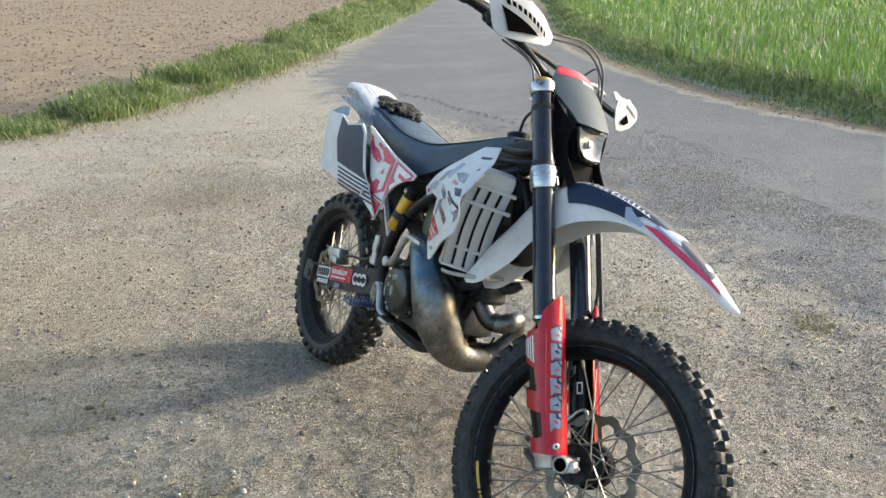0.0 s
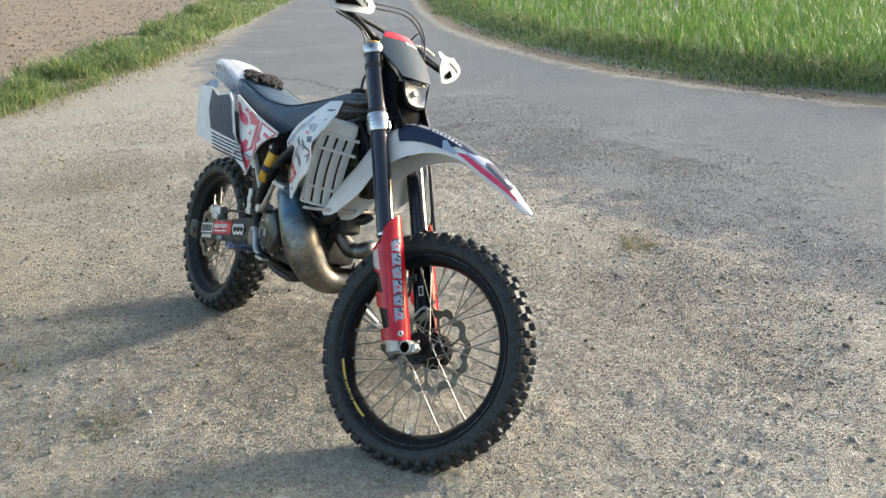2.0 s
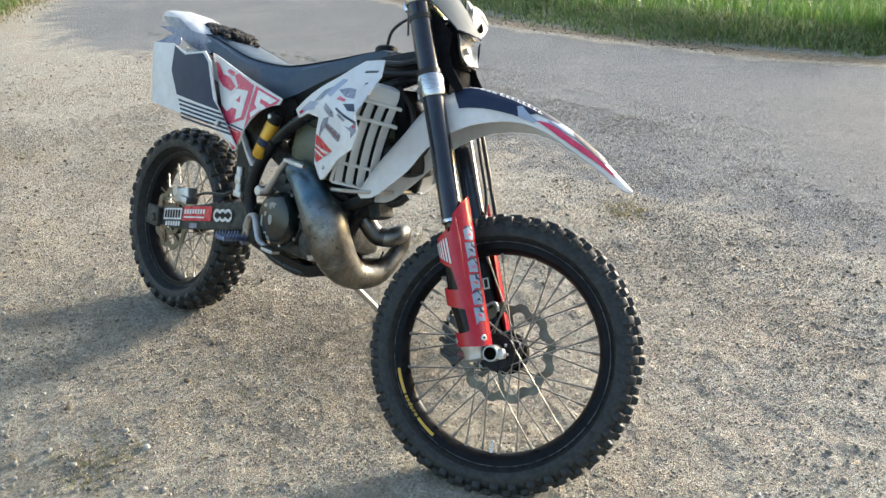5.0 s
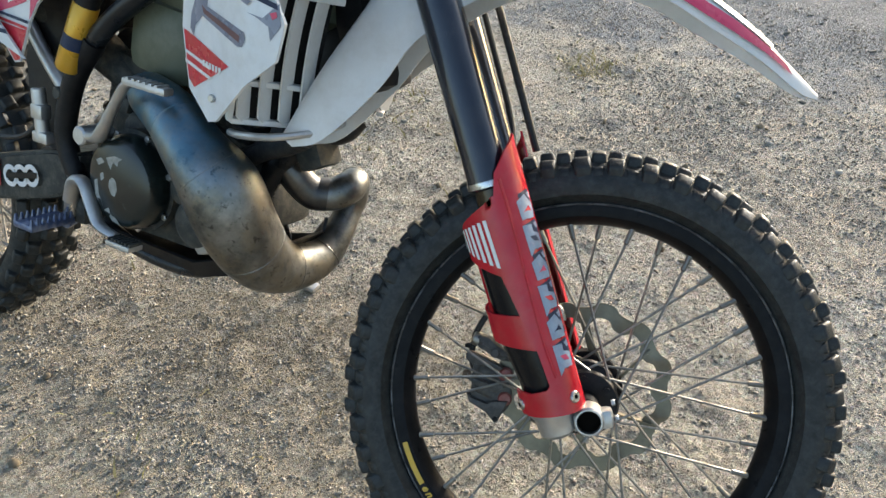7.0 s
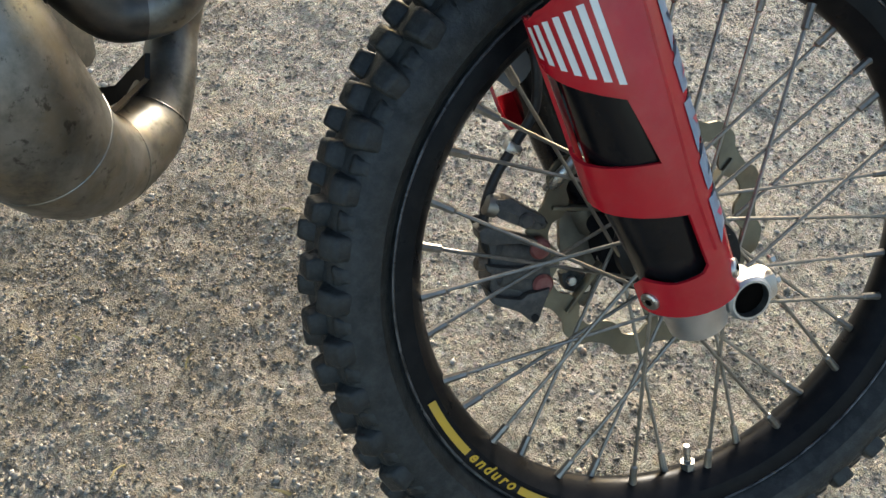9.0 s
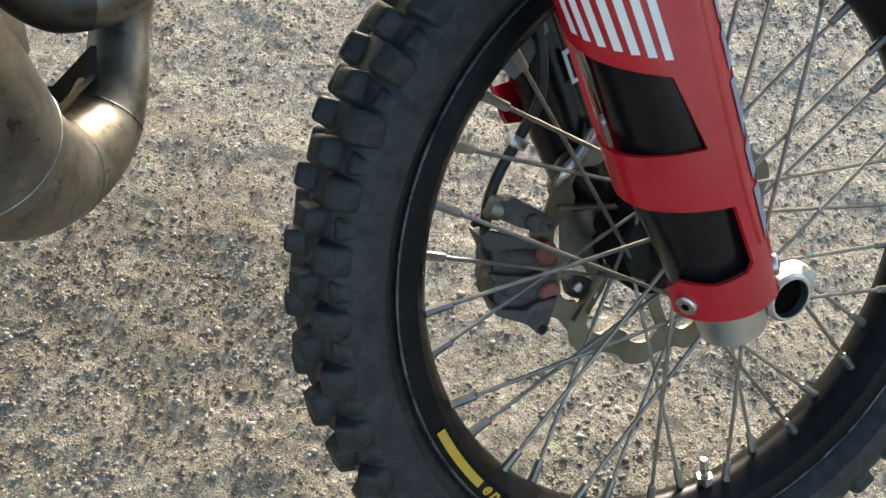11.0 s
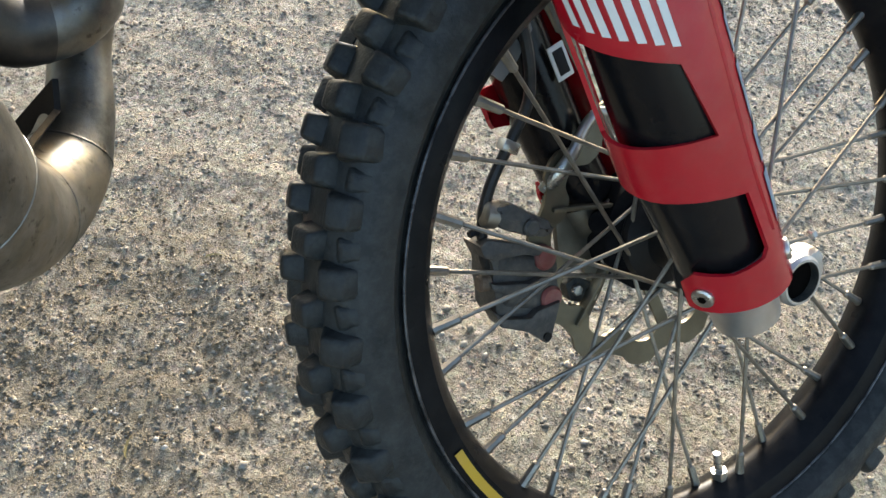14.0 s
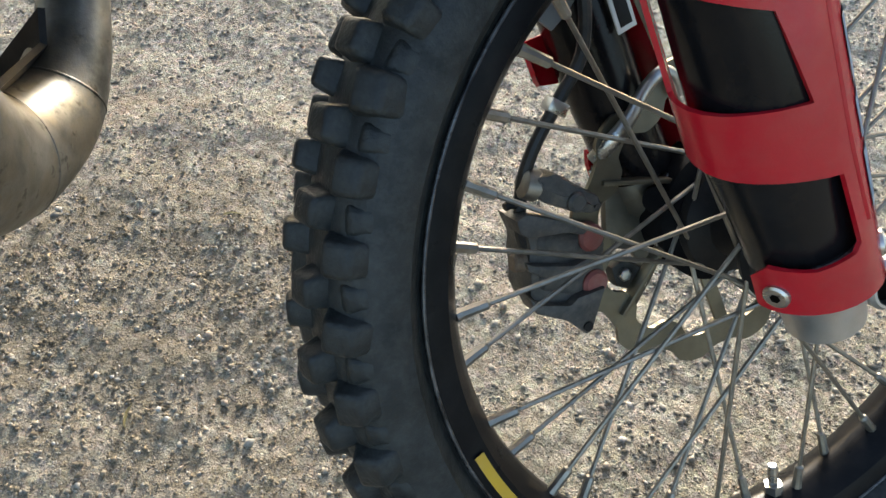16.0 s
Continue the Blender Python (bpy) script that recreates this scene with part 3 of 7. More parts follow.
in_road = np.minimum((gx - x_at(ASPHALT, gy)) / 1.0, (x_at(RIGHT_EDGE, gy) - 0.42 - gx) / 0.25)
set_mark("asphalt", 0.5 + 0.5 * np.clip(in_road, -1, 1))
strip = 1.0 - np.abs(gx - x_at(RIGHT_EDGE, gy) + 0.10) / 0.32
set_mark("soil", np.maximum(soil_at(gx, gy), strip))
litter = np.exp(-((gx - x_at(RIGHT_EDGE, gy) + 0.1) / 0.45) ** 2) + np.exp(-((gx - x_at(LEFT_EDGE, gy) - 0.1) / 0.6) ** 2)
for cx, cy, cr in ((-1.55, 5.5, 0.35), (-1.75, 7.2, 0.3), (1.5, 3.3, 0.14), (-0.5, 5.0, 0.3), (0.25, 2.75, 0.5), (0.9, 3.4, 0.35), (-0.7, 2.2, 0.2), (-0.2, 2.4, 0.2)):
    litter += 0.8 * np.exp(-((gx - cx) ** 2 + (gy - cy) ** 2) / cr ** 2)
debris = np.zeros_like(gx)
for cx, cy, cr, k in ((-0.05, 2.80, 0.24, 1.0), (-0.25, 2.84, 0.16, 0.8), (0.22, 2.38, 0.19, 1.0), (0.10, 2.58, 0.17, 0.9), (0.38, 2.38, 0.12, 0.8), (0.30, 2.54, 0.12, 0.6), (0.15, 2.16, 0.12, 0.6), (-0.30, 2.20, 0.30, 0.15), (-0.70, 2.20, 0.35, 0.10), (-0.75, 3.30, 0.30, 0.3), (0.72, 2.86, 0.10, 0.6), (1.25, 2.75, 0.30, 0.45), (1.58, 2.40, 0.25, 0.45), (-1.55, 5.5, 0.5, 0.7), (-1.35, 4.2, 0.4, 0.3), (-0.35, 3.9, 0.5, 0.3)):
    debris += k * np.exp(-((gx - cx) ** 2 + (gy - cy) ** 2) / cr ** 2)
set_mark("debris", debris + 0.12 * np.clip(value_noise(gx, gy, 1.3, 61) + 0.6 * value_noise(gx, gy, 4.0, 62), 0, 1))
litter += (gx > x_at(RIGHT_EDGE, gy)) + 0.0
set_mark("litter", litter)
# sandier ground away from the lane
set_mark("sand", 1.15 * np.exp(-(((gx + 1.9) / 1.55) ** 2 + ((gy - 3.0) / 2.2) ** 2)) + 0.5 * np.exp(-((gx - 0.2) ** 2 + (gy - 1.2) ** 2) / 0.8))
crack_line = np.interp(gx, [-0.6, -0.3, 0.0, 0.3, 0.6, 1.0], [10.2, 9.9, 9.3, 8.9, 8.3, 7.6]) + 0.12 * value_noise(gx, gy, 3.0, 9)
set_mark("crack", np.exp(-((gy - crack_line) / 0.05) ** 2) * ((gx > -0.6) & (gx < 1.0)))
tagged(new("ground", ground_mesh), "packed pale gravel lay-by beside a worn grey asphalt lane", "ground", kind="structure")


# ---- loose stuff on the ground ----
def scatter_mesh(name, verts, faces, material, label, category, smooth=False):
    """One object of many small pieces."""
    me = bpy.data.meshes.new(name)
    me.vertices.add(len(verts))
    me.vertices.foreach_set("co", np.asarray(verts, np.float32).ravel())
    n = faces.shape[1]
    me.loops.add(faces.size)
    me.loops.foreach_set("vertex_index", faces.ravel().astype(np.int32))
    me.polygons.add(len(faces))
    me.polygons.foreach_set("loop_start", np.arange(0, faces.size, n, dtype=np.int32))
    me.update(calc_edges=True)
    if smooth:
        me.polygons.foreach_set("use_smooth", [True] * len(faces))
    me.materials.append(material)
    return tagged(new(name, me), label, category, kind="stuff")


def ico():
    b = bmesh.new()
    bmesh.ops.create_icosphere(b, subdivisions=1, radius=1.0)
    v = np.array([x.co[:] for x in b.verts])
    f = np.array([[x.index for x in y.verts] for y in b.faces])
    b.free()
    return v, f


def tetra():
    v = np.array([(1, 1, 1), (-1, -1, 1), (-1, 1, -1), (1, -1, -1)], float) * 0.62
    f = np.array([(0, 1, 3), (0, 2, 1), (0, 3, 2), (1, 2, 3)])
    return v, f


def octa():
    v = np.array([(1, 0, 0), (-1, 0, 0), (0, 1, 0), (0, -1, 0), (0, 0, 1), (0, 0, -1)], float)
    f = np.array([(0, 2, 4), (2, 1, 4), (1, 3, 4), (3, 0, 4), (2, 0, 5), (1, 2, 5), (3, 1, 5), (0, 3, 5)])
    return v, f


def stones(name, xy, size, material, label, category, seed, squash=0.6, sink=0.3, coarse=False):
    rng = np.random.RandomState(seed)
    v, f = tetra() if coarse == "grain" else octa() if coarse else ico()
    n = len(xy)
    yaw = rng.rand(n) * 6.283
    sx, sy, sz = size * (0.8 + 0.6 * rng.rand(n)), size * (0.6 + 0.5 * rng.rand(n)), size * squash * (0.7 + 0.6 * rng.rand(n))
    p = v[None] * (1 + (0.4 if coarse else 0.34) * (rng.rand(n, len(v), 1) - 0.5) * 2)
    p = p * np.stack([sx, sy, sz], 1)[:, None, :]
    tilt = (rng.rand(n) - 0.5) * 0.8
    ct, st = np.cos(tilt)[:, None], np.sin(tilt)[:, None]
    x1, z1 = p[..., 0] * ct + p[..., 2] * st, -p[..., 0] * st + p[..., 2] * ct
    cy_, sy_ = np.cos(yaw)[:, None], np.sin(yaw)[:, None]
    X = x1 * cy_ - p[..., 1] * sy_ + xy[:, 0, None]
    Y = x1 * sy_ + p[..., 1] * cy_ + xy[:, 1, None]
    Z = z1 + (height_at(xy[:, 0], xy[:, 1]) + sz * (1 - 2 * sink))[:, None]
    faces = (f[None] + (np.arange(n) * len(v))[:, None, None]).reshape(-1, 3)
    return scatter_mesh(name, np.stack([X, Y, Z], -1).reshape(-1, 3), faces, material, label, category)


def blades(name, xy, height, width, material, label, category, seed, lean=0.5, base=None):
    """Bent, tapering leaf blades, each its own island of three quads."""
    rng = np.random.RandomState(seed)
    n = len(xy)
    yaw = rng.rand(n) * 6.283
    bend = lean * (0.3 + rng.rand(n)) * height
    dx, dy = np.cos(yaw), np.sin(yaw)
    z0 = (height_at(xy[:, 0], xy[:, 1]) if base is None else base) - 0.01
    rows = []
    face = yaw + 1.57 + (rng.rand(n) - 0.5)
    for k, (h, w, b) in enumerate(((0, 0.8, 0), (0.45, 1.0, 0.15), (0.8, 0.7, 0.5), (1.0, 0.08, 1.0))):
        cx, cy, cz = xy[:, 0] + dx * bend * b, xy[:, 1] + dy * bend * b, z0 + height * h * (1 - 0.12 * b * lean)
        ox, oy = np.cos(face) * width * w / 2, np.sin(face) * width * w / 2
        rows += [np.stack([cx - ox, cy - oy, cz], 1), np.stack([cx + ox, cy + oy, cz], 1)]
    verts = np.stack(rows, 1)
    q = np.array([[0, 1, 3, 2], [2, 3, 5, 4], [4, 5, 7, 6]])
    faces = (q[None] + (np.arange(n) * 8)[:, None, None]).reshape(-1, 4)
    return scatter_mesh(name, verts.reshape(-1, 3), faces, material, label, category, True)


rng = np.random.RandomState(5)


def cloud(n, x0, x1, y0, y1):
    return np.stack([x0 + (x1 - x0) * rng.rand(n), y0 + (y1 - y0) * rng.rand(n)], 1)


# gravel: fine grit where the camera comes near, coarser stones over the whole lay-by
grit = cloud(70000, -0.4, 2.0, 1.3, 3.6)
fade = np.clip(1.25 - np.hypot((grit[:, 0] - 0.72) / 1.2, (grit[:, 1] - 2.35) / 1.15), 0, 0.5) * 2
grit = grit[(rng.rand(len(grit)) < fade) & (value_noise(grit[:, 0], grit[:, 1], 9.0, 41) + 0.7 * value_noise(grit[:, 0], grit[:, 1], 27.0, 42) + 0.9 * rng.rand(len(grit)) > 0.25)]
stones("fine_gravel", grit, 0.0012 + 0.0030 * rng.rand(len(grit)) ** 2.2, STONE, "fine grey and tan grit pressed into the ground", "gravel", 11, 0.62, 0.42, True)
dust = cloud(80000, -0.05, 1.5, 1.55, 3.1)
fade = np.clip(1.3 - np.hypot((dust[:, 0] - 0.72) / 0.85, (dust[:, 1] - 2.3) / 0.85), 0, 0.5) * 2
dust = dust[(rng.rand(len(dust)) < fade) & (value_noise(dust[:, 0], dust[:, 1], 11.0, 46) + 0.8 * value_noise(dust[:, 0], dust[:, 1], 31.0, 47) + 1.1 * rng.rand(len(dust)) > 0.42)]
stones("coarse_sand", dust, 0.0009 + 0.0013 * rng.rand(len(dust)) ** 2.0, STONE, "coarse grey sand packed between the stones", "sand", 17, 0.62, 0.44, "grain")
mid = cloud(15000, -0.5, 1.9, 1.4, 3.7)
mid = mid[value_noise(mid[:, 0], mid[:, 1], 7.0, 43) + rng.rand(len(mid)) > 0.3]
stones("gravel", mid, 0.0022 + 0.0042 * rng.rand(len(mid)) ** 3.8, STONE, "mixed grey and tan pebbles lying loose", "gravel", 12, 0.55, 0.35, True)
loose = cloud(90000, -3.2, 3.0, 0.9, 8.0)
near_by = np.hypot((loose[:, 0] - 0.72) / 1.1, (loose[:, 1] - 2.35) / 1.05)
loose = loose[(near_by > 0.75) & (loose[:, 0] < x_at(ASPHALT, loose[:, 1]) + 1.6) & (value_noise(loose[:, 0], loose[:, 1], 2.2, 44) + 0.8 * value_noise(loose[:, 0], loose[:, 1], 7.0, 45) + rng.rand(len(loose)) > 0.25)]
stones("loose_grit", loose, 0.0018 + 0.0040 * rng.rand(len(loose)) ** 2.2, STONE, "loose grit and small stones over the lay-by", "gravel", 16, 0.8, 0.18, "grain")
chips = cloud(200000, -2.8, 2.6, 1.9, 6.6)
near_by = np.hypot((chips[:, 0] - 0.72) / 0.8, (chips[:, 1] - 2.3) / 0.8)
chips = chips[(near_by > 0.9) & (chips[:, 0] < x_at(ASPHALT, chips[:, 1]) + 1.2) & (value_noise(chips[:, 0], chips[:, 1], 1.7, 48) + 0.9 * value_noise(chips[:, 0], chips[:, 1], 6.0, 49) + 1.3 * rng.rand(len(chips)) > 0.5)]
stones("gravel_chips", chips, 0.0016 + 0.0032 * rng.rand(len(chips)) ** 2.0, STONE, "small gravel chips strewn over packed earth", "gravel", 18, 0.85, 0.16, "grain")
far = cloud(13000, -4.0, 2.8, 0.6, 9.0)
far = far[(far[:, 0] < x_at(ASPHALT, far[:, 1]) + 0.9) & (np.hypot(far[:, 0] - 0.5, far[:, 1] - 2.4) > 1.0)]
stones("scattered_pebbles", far, 0.0030 + 0.0085 * rng.rand(len(far)) ** 5, STONE, "scattered small stones on the lay-by", "gravel", 13)
# dark lumps of earth dropped by tyres, and fine crumbs where grass has rotted
n = 150
t_ = rng.rand(n)
lumps = np.stack([0.85 + 1.15 * t_ + 0.22 * rng.randn(n), 3.05 - 0.85 * t_ + 0.30 * rng.randn(n)], 1)
lumps = np.concatenate([lumps, cloud(1100, -2.8, 0.3, 1.4, 5.6)])
lumps = lumps[np.hypot(lumps[:, 0] - 0.35, lumps[:, 1] - 2.35) > 0.6]
stones("earth_lumps", lumps, 0.0028 + 0.010 * rng.rand(len(lumps)) ** 5, EARTH, "dark lumps of earth lying on the gravel", "soil", 19, 0.7, 0.25)
crumb_xy = np.concatenate([np.stack([cx + cr * rng.randn(k), cy + cr * rng.randn(k)], 1) for cx, cy, cr, k in ((-0.05, 2.80, 0.16, 800), (0.22, 2.38, 0.15, 1100), (0.10, 2.58, 0.13, 700), (0.38, 2.38, 0.10, 420), (0.30, 2.54, 0.10, 260), (0.15, 2.16, 0.09, 250), (-0.30, 2.20, 0.25, 500), (0.72, 2.86, 0.06, 200), (1.57, 3.35, 0.07, 260))])
stones("rotten_crumbs", crumb_xy, 0.0012 + 0.0024 * rng.rand(len(crumb_xy)) ** 2, EARTH, "dark crumbs of rotted grass and earth", "soil", 20, 0.7, 0.25, True)
edge_y = 6.5 + 20 * rng.rand(1200) ** 1.6
edge = np.stack([x_at(RIGHT_EDGE, edge_y) - 0.32 * rng.rand(1200) ** 1.3, edge_y], 1)
stones("roadside_crumbs", edge, 0.003 + 0.012 * rng.rand(1200) ** 4, CLOD, "crumbs of earth and stones along the asphalt edge", "stones", 14)
cy_ = 7.5 + 40 * rng.rand(26000) ** 1.7
cx_ = x_at(LEFT_EDGE, cy_) - 1.2 - (3 + 0.6 * cy_) * rng.rand(26000)
clods = np.stack([cx_, cy_], 1)
stones("soil_clods", clods, (0.007 + 0.024 * rng.rand(26000) ** 3.0) * (0.7 + cy_ / 40), CLOD, "dry brown clods of a ploughed field", "soil", 15, 0.7, 0.25, True)

# the crop field and its rough grassy margin
n = 62000
gy_ = 6.0 + 54 * rng.rand(n) ** 1.9
span = 5 + 0.75 * gy_
gx_ = x_at(RIGHT_EDGE, gy_) + 0.75 + span * rng.rand(n)
row = 0.125
gx_ = np.where(rng.rand(n) < 0.6, np.round(gx_ / row) * row + 0.02 * rng.randn(n), gx_)
tall = (0.24 + 0.13 * rng.rand(n)) * (0.85 + 0.2 * value_noise(gx_, gy_, 0.5, 21))
blades("cereal_crop", np.stack([gx_, gy_], 1), tall, 0.0075 + 0.0008 * gy_, CROP, "bright green young cereal crop in a field", "crop", 22, 0.45)
n = 34000
gy_ = 5.8 + 40 * rng.rand(n) ** 1.9
gx_ = x_at(RIGHT_EDGE, gy_) + 0.09 + 0.07 * rng.randn(n) + 1.0 * rng.rand(n) ** 0.9 + 0.18 * value_noise(0 * gy_, gy_, 0.8, 51)
tall = (0.05 + 0.20 * np.clip((gx_ - x_at(RIGHT_EDGE, gy_)) / 0.7, 0.12, 1) * rng.rand(n)) * (0.85 + 0.4 * value_noise(gx_, gy_, 0.9, 23))
blades("verge_grass", np.stack([gx_, gy_], 1), tall, 0.0060 + 0.0007 * gy_, VERGE, "rough green grass along the field edge", "grass", 24, 0.8)
n = 52000
gy_ = 6.5 + 45 * rng.rand(n) ** 1.8
wide = np.interp(gy_, [6, 9, 11, 16, 25, 50], [0.75, 0.95, 1.15, 1.5, 2.4, 4.2])
gx_ = x_at(LEFT_EDGE, gy_) - wide * rng.rand(n) + 0.1 * rng.randn(n)
tuft = value_noise(gx_, gy_, 1.1, 25) + 0.6 * value_noise(gx_, gy_, 3.1, 52)
keep = tuft + 0.55 * np.clip((gy_ - 8) / 2, -0.7, 1.0) > -0.15 + 0.35 * rng.randn(n)
gx_, gy_ = gx_[keep], gy_[keep]
n = len(gx_)
tall = (0.05 + 0.15 * rng.rand(n)) * np.clip(0.70 + 1.1 * tuft[keep], 0.22, 2.0)
blades("roadside_grass", np.stack([gx_, gy_], 1), np.maximum(tall, 0.04), 0.0065 + 0.0008 * gy_, VERGE, "tufted green grass strip beside ploughed soil", "grass", 27, 0.8)
n = 5000
gy_ = 6.8 + 9 * rng.rand(n)
gx_ = x_at(LEFT_EDGE, gy_) + 0.25 * rng.randn(n) - 0.1
blades("dry_verge_litter", np.stack([gx_, gy_], 1), 0.02 + 0.07 * rng.rand(n), 0.004 + 0.0004 * gy_, DRY, "dry flattened grass along the lay-by edge", "grass", 53, 1.8)
# small worn weeds in the gravel
wx, wy = [], []
for cx, cy, cr, k in ((-1.55, 5.5, 0.22, 220), (-1.75, 7.2, 0.2, 120), (1.58, 3.36, 0.06, 160), (-1.13, 2.6, 0.07, 70), (-2.1, 6.3, 0.15, 160), (-0.6, 2.15, 0.05, 60), (-0.5, 5.0, 0.25, 60), (0.9, 3.4, 0.16, 70), (0.5, 3.3, 0.12, 50), (-0.75, 2.05, 0.15, 40), (-0.1, 2.3, 0.2, 30)):
    wx.append(cx + cr * rng.randn(k))
    wy.append(cy + cr * rng.randn(k))
wxy = np.stack([np.concatenate(wx), np.concatenate(wy)], 1)
blades("worn_weeds", wxy, 0.014 + 0.028 * rng.rand(len(wxy)), 0.004 + 0.002 * rng.rand(len(wxy)), DRY, "flattened dry weeds in the gravel", "weeds", 28, 1.6)


# ---- the motorcycle ----
bike = tagged(new("motorcycle"), "white, red and black enduro motorcycle leaning on its side stand", "motorcycle")
bike.matrix_world = pose(-0.3964, 3.1076, -0.0126, -18, 0, -60.5)
# the steered front end: origin at the front hub, z along the fork, y to the rider's left
FRONT = pose(1.4642, 0.0072, 0.3231, -10.36, -24.19, 23.92)
# the wheel sits a little to the left between the fork legs and leans with the slack of the axle
WHEEL = FRONT @ pose(0, 0.008, 0, -3.33, 0, 1.42)


def bar_between(a, b):
    """The pose that lays the z axis from a to b."""
    a, b = Vector(a), Vector(b)
    return Matrix.Translation(a) @ (b - a).to_track_quat("Z", "Y").to_matrix().to_4x4()


def tyre_mesh(bead, bead_y, carcass, half):
    """A carcass turned from its section."""
    prof = []
    belly = bead + 0.42 * (carcass - bead)
    for t in np.linspace(0, math.pi, 23):
        y = -half * math.cos(t)
        k = math.sin(t)
        prof.append((y, belly + (carcass - belly) * k ** 0.75))
    prof = [(-bead_y, bead - 0.004), (-bead_y - 0.003, bead + 0.006), (-half * 0.93, belly - 0.4 * (belly - bead))] + prof + [(half * 0.93, belly - 0.4 * (belly - bead)), (bead_y + 0.003, bead + 0.006), (bead_y, bead - 0.004)]
    return lathe(prof, 144)


def tread_blocks(bead, carcass, half, pitch, rows, seed, hub, m, ramp_out=0.006):
    """Rows of tapered blocks standing on the carcass, each a piece of its own."""
    rng_t = np.random.RandomState(seed)
    belly = bead + 0.42 * (carcass - bead)
    for y, alpha, size, shift, h in rows:
        b = bmesh.new()
        bmesh.ops.create_cube(b, size=1.0)
        for v in b.verts:
            k = 0.88 if v.co.z > 0 else 1.14
            low, outer = v.co.z < 0, v.co.y * y > 0
            v.co = Vector((v.co.x * size[1] * k, v.co.y * size[0] * k, (v.co.z + 0.5) * h - 0.003))
            if abs(alpha) > 40 and low and outer:          # a buttress runs down the sidewall
                v.co.y += math.copysign(ramp_out, y)
                v.co.x *= 0.72
                v.co.z -= 0.003
        bmesh.ops.bevel(b, geom=[e for e in b.edges if max(v.co.z for v in e.verts) > 0], offset=0.0036, segments=2, affect="EDGES", profile=0.55)
        me = mesh_of(b, "tread_block", RUBBER, 75)
        k = math.sqrt(max(0.0, 1 - (y / half) ** 2))
        r = belly + (carcass - belly) * k ** 0.75
        for i in range(pitch):
            th = 2 * math.pi * (i + shift) / pitch
            jig = Matrix.Rotation(radians(rng_t.uniform(-8, 8)), 4, "Z") @ Matrix.Rotation(radians(rng_t.uniform(-3, 3)), 4, "X") @ Matrix.Diagonal((rng_t.uniform(0.93, 1.07), rng_t.uniform(0.93, 1.07), rng_t.uniform(0.9, 1.04), 1))
            child("tread_block", me, hub, m @ Matrix.Rotation(-th, 4, "Y") @ Matrix.Translation((r - 0.001, y, 0)) @ Matrix.Rotation(radians(alpha), 4, "Z") @ Matrix.Rotation(math.pi / 2, 4, "Y") @ jig)


def wheel(name, label, bead, flange, half_rim, tyre, hub_r, hub_half, m, spoke_r):
    """A spoked wheel: its hub carries the rim, the tyre and the spokes."""
    hub_prof = [(-hub_half - 0.006, 0.012), (-hub_half - 0.006, hub_r - 0.003), (-hub_half, hub_r), (-hub_half + 0.006, hub_r - 0.002), (-hub_half + 0.014, hub_r * 0.62), (0, hub_r * 0.55),
                (hub_half - 0.014, hub_r * 0.62), (hub_half - 0.006, hub_r - 0.002), (hub_half, hub_r), (hub_half + 0.006, hub_r - 0.003), (hub_half + 0.006, 0.012)]
    hub = part(name, lathe(hub_prof, 48), BLACK, bike, label, m)
    w = half_rim
    rim_prof = [(-w, bead + 0.012), (-w - 0.003, flange), (-w - 0.0055, flange + 0.001), (-w - 0.006, flange - 0.003), (-w - 0.003, bead - 0.002), (-w * 0.8, bead - 0.008), (-w * 0.35, bead - 0.014), (0, bead - 0.016),
                (w * 0.35, bead - 0.014), (w * 0.8, bead - 0.008), (w + 0.003, bead - 0.002), (w + 0.006, flange - 0.003), (w + 0.0055, flange + 0.001), (w + 0.003, flange), (w, bead + 0.012), (w * 0.6, bead - 0.002), (0, bead - 0.006), (-w * 0.6, bead - 0.002)]
    part("rim", lathe(rim_prof, 144), RIMBLACK, hub, "black anodised rim with scuffs", m)
    # a thin ring added on each flange to carry the highlight line
    for side in (-1, 1):
        lip = lathe([(side * (w + 0.0062) + 0.0013 * math.cos(q), flange + 0.0006 + 0.0013 * math.sin(q)) for q in np.linspace(0, 2 * math.pi, 8, endpoint=False)], 144)
        part("rim_lip", lip, RIMLIP, hub, "worn rim edge with its highlight painted pale", m)
    part("tyre", tyre, RUBBER, hub, "worn knobbly off-road tyre", m)
    nip = bead - 0.014
    a0, b0 = Vector((hub_r - 0.004, hub_half, 0)), Vector((nip * math.cos(radians(60)), 0.006, nip * math.sin(radians(60))))
    length = (b0 - a0).length
    sb = tube_linear([(0, 0, 0), (0, 0, length)], [spoke_r, spoke_r], 7)
    tube_linear([(0, 0, length - 0.024), (0, 0, length - 0.022), (0, 0, length - 0.006), (0, 0, length)], [spoke_r, 0.0038, 0.0040, 0.0046], 8, sb)
    sm = mesh_of(sb, "spoke", SPOKE)
    for side in (-1, 1):
        for k in range(18):
            phi = radians(20 * k + (10 if side > 0 else 0))
            th = phi + radians(60) * (1 if k % 2 else -1)
            inset = 0.004 if k % 2 else -0.002
            a = (( hub_r - 0.004) * math.cos(phi), side * (hub_half - 0.003 + inset), (hub_r - 0.004) * math.sin(phi))
            b = (nip * math.cos(th), side * 0.006, nip * math.sin(th))
            child("spoke", sm, hub, m @ bar_between(a, b))
    return hub


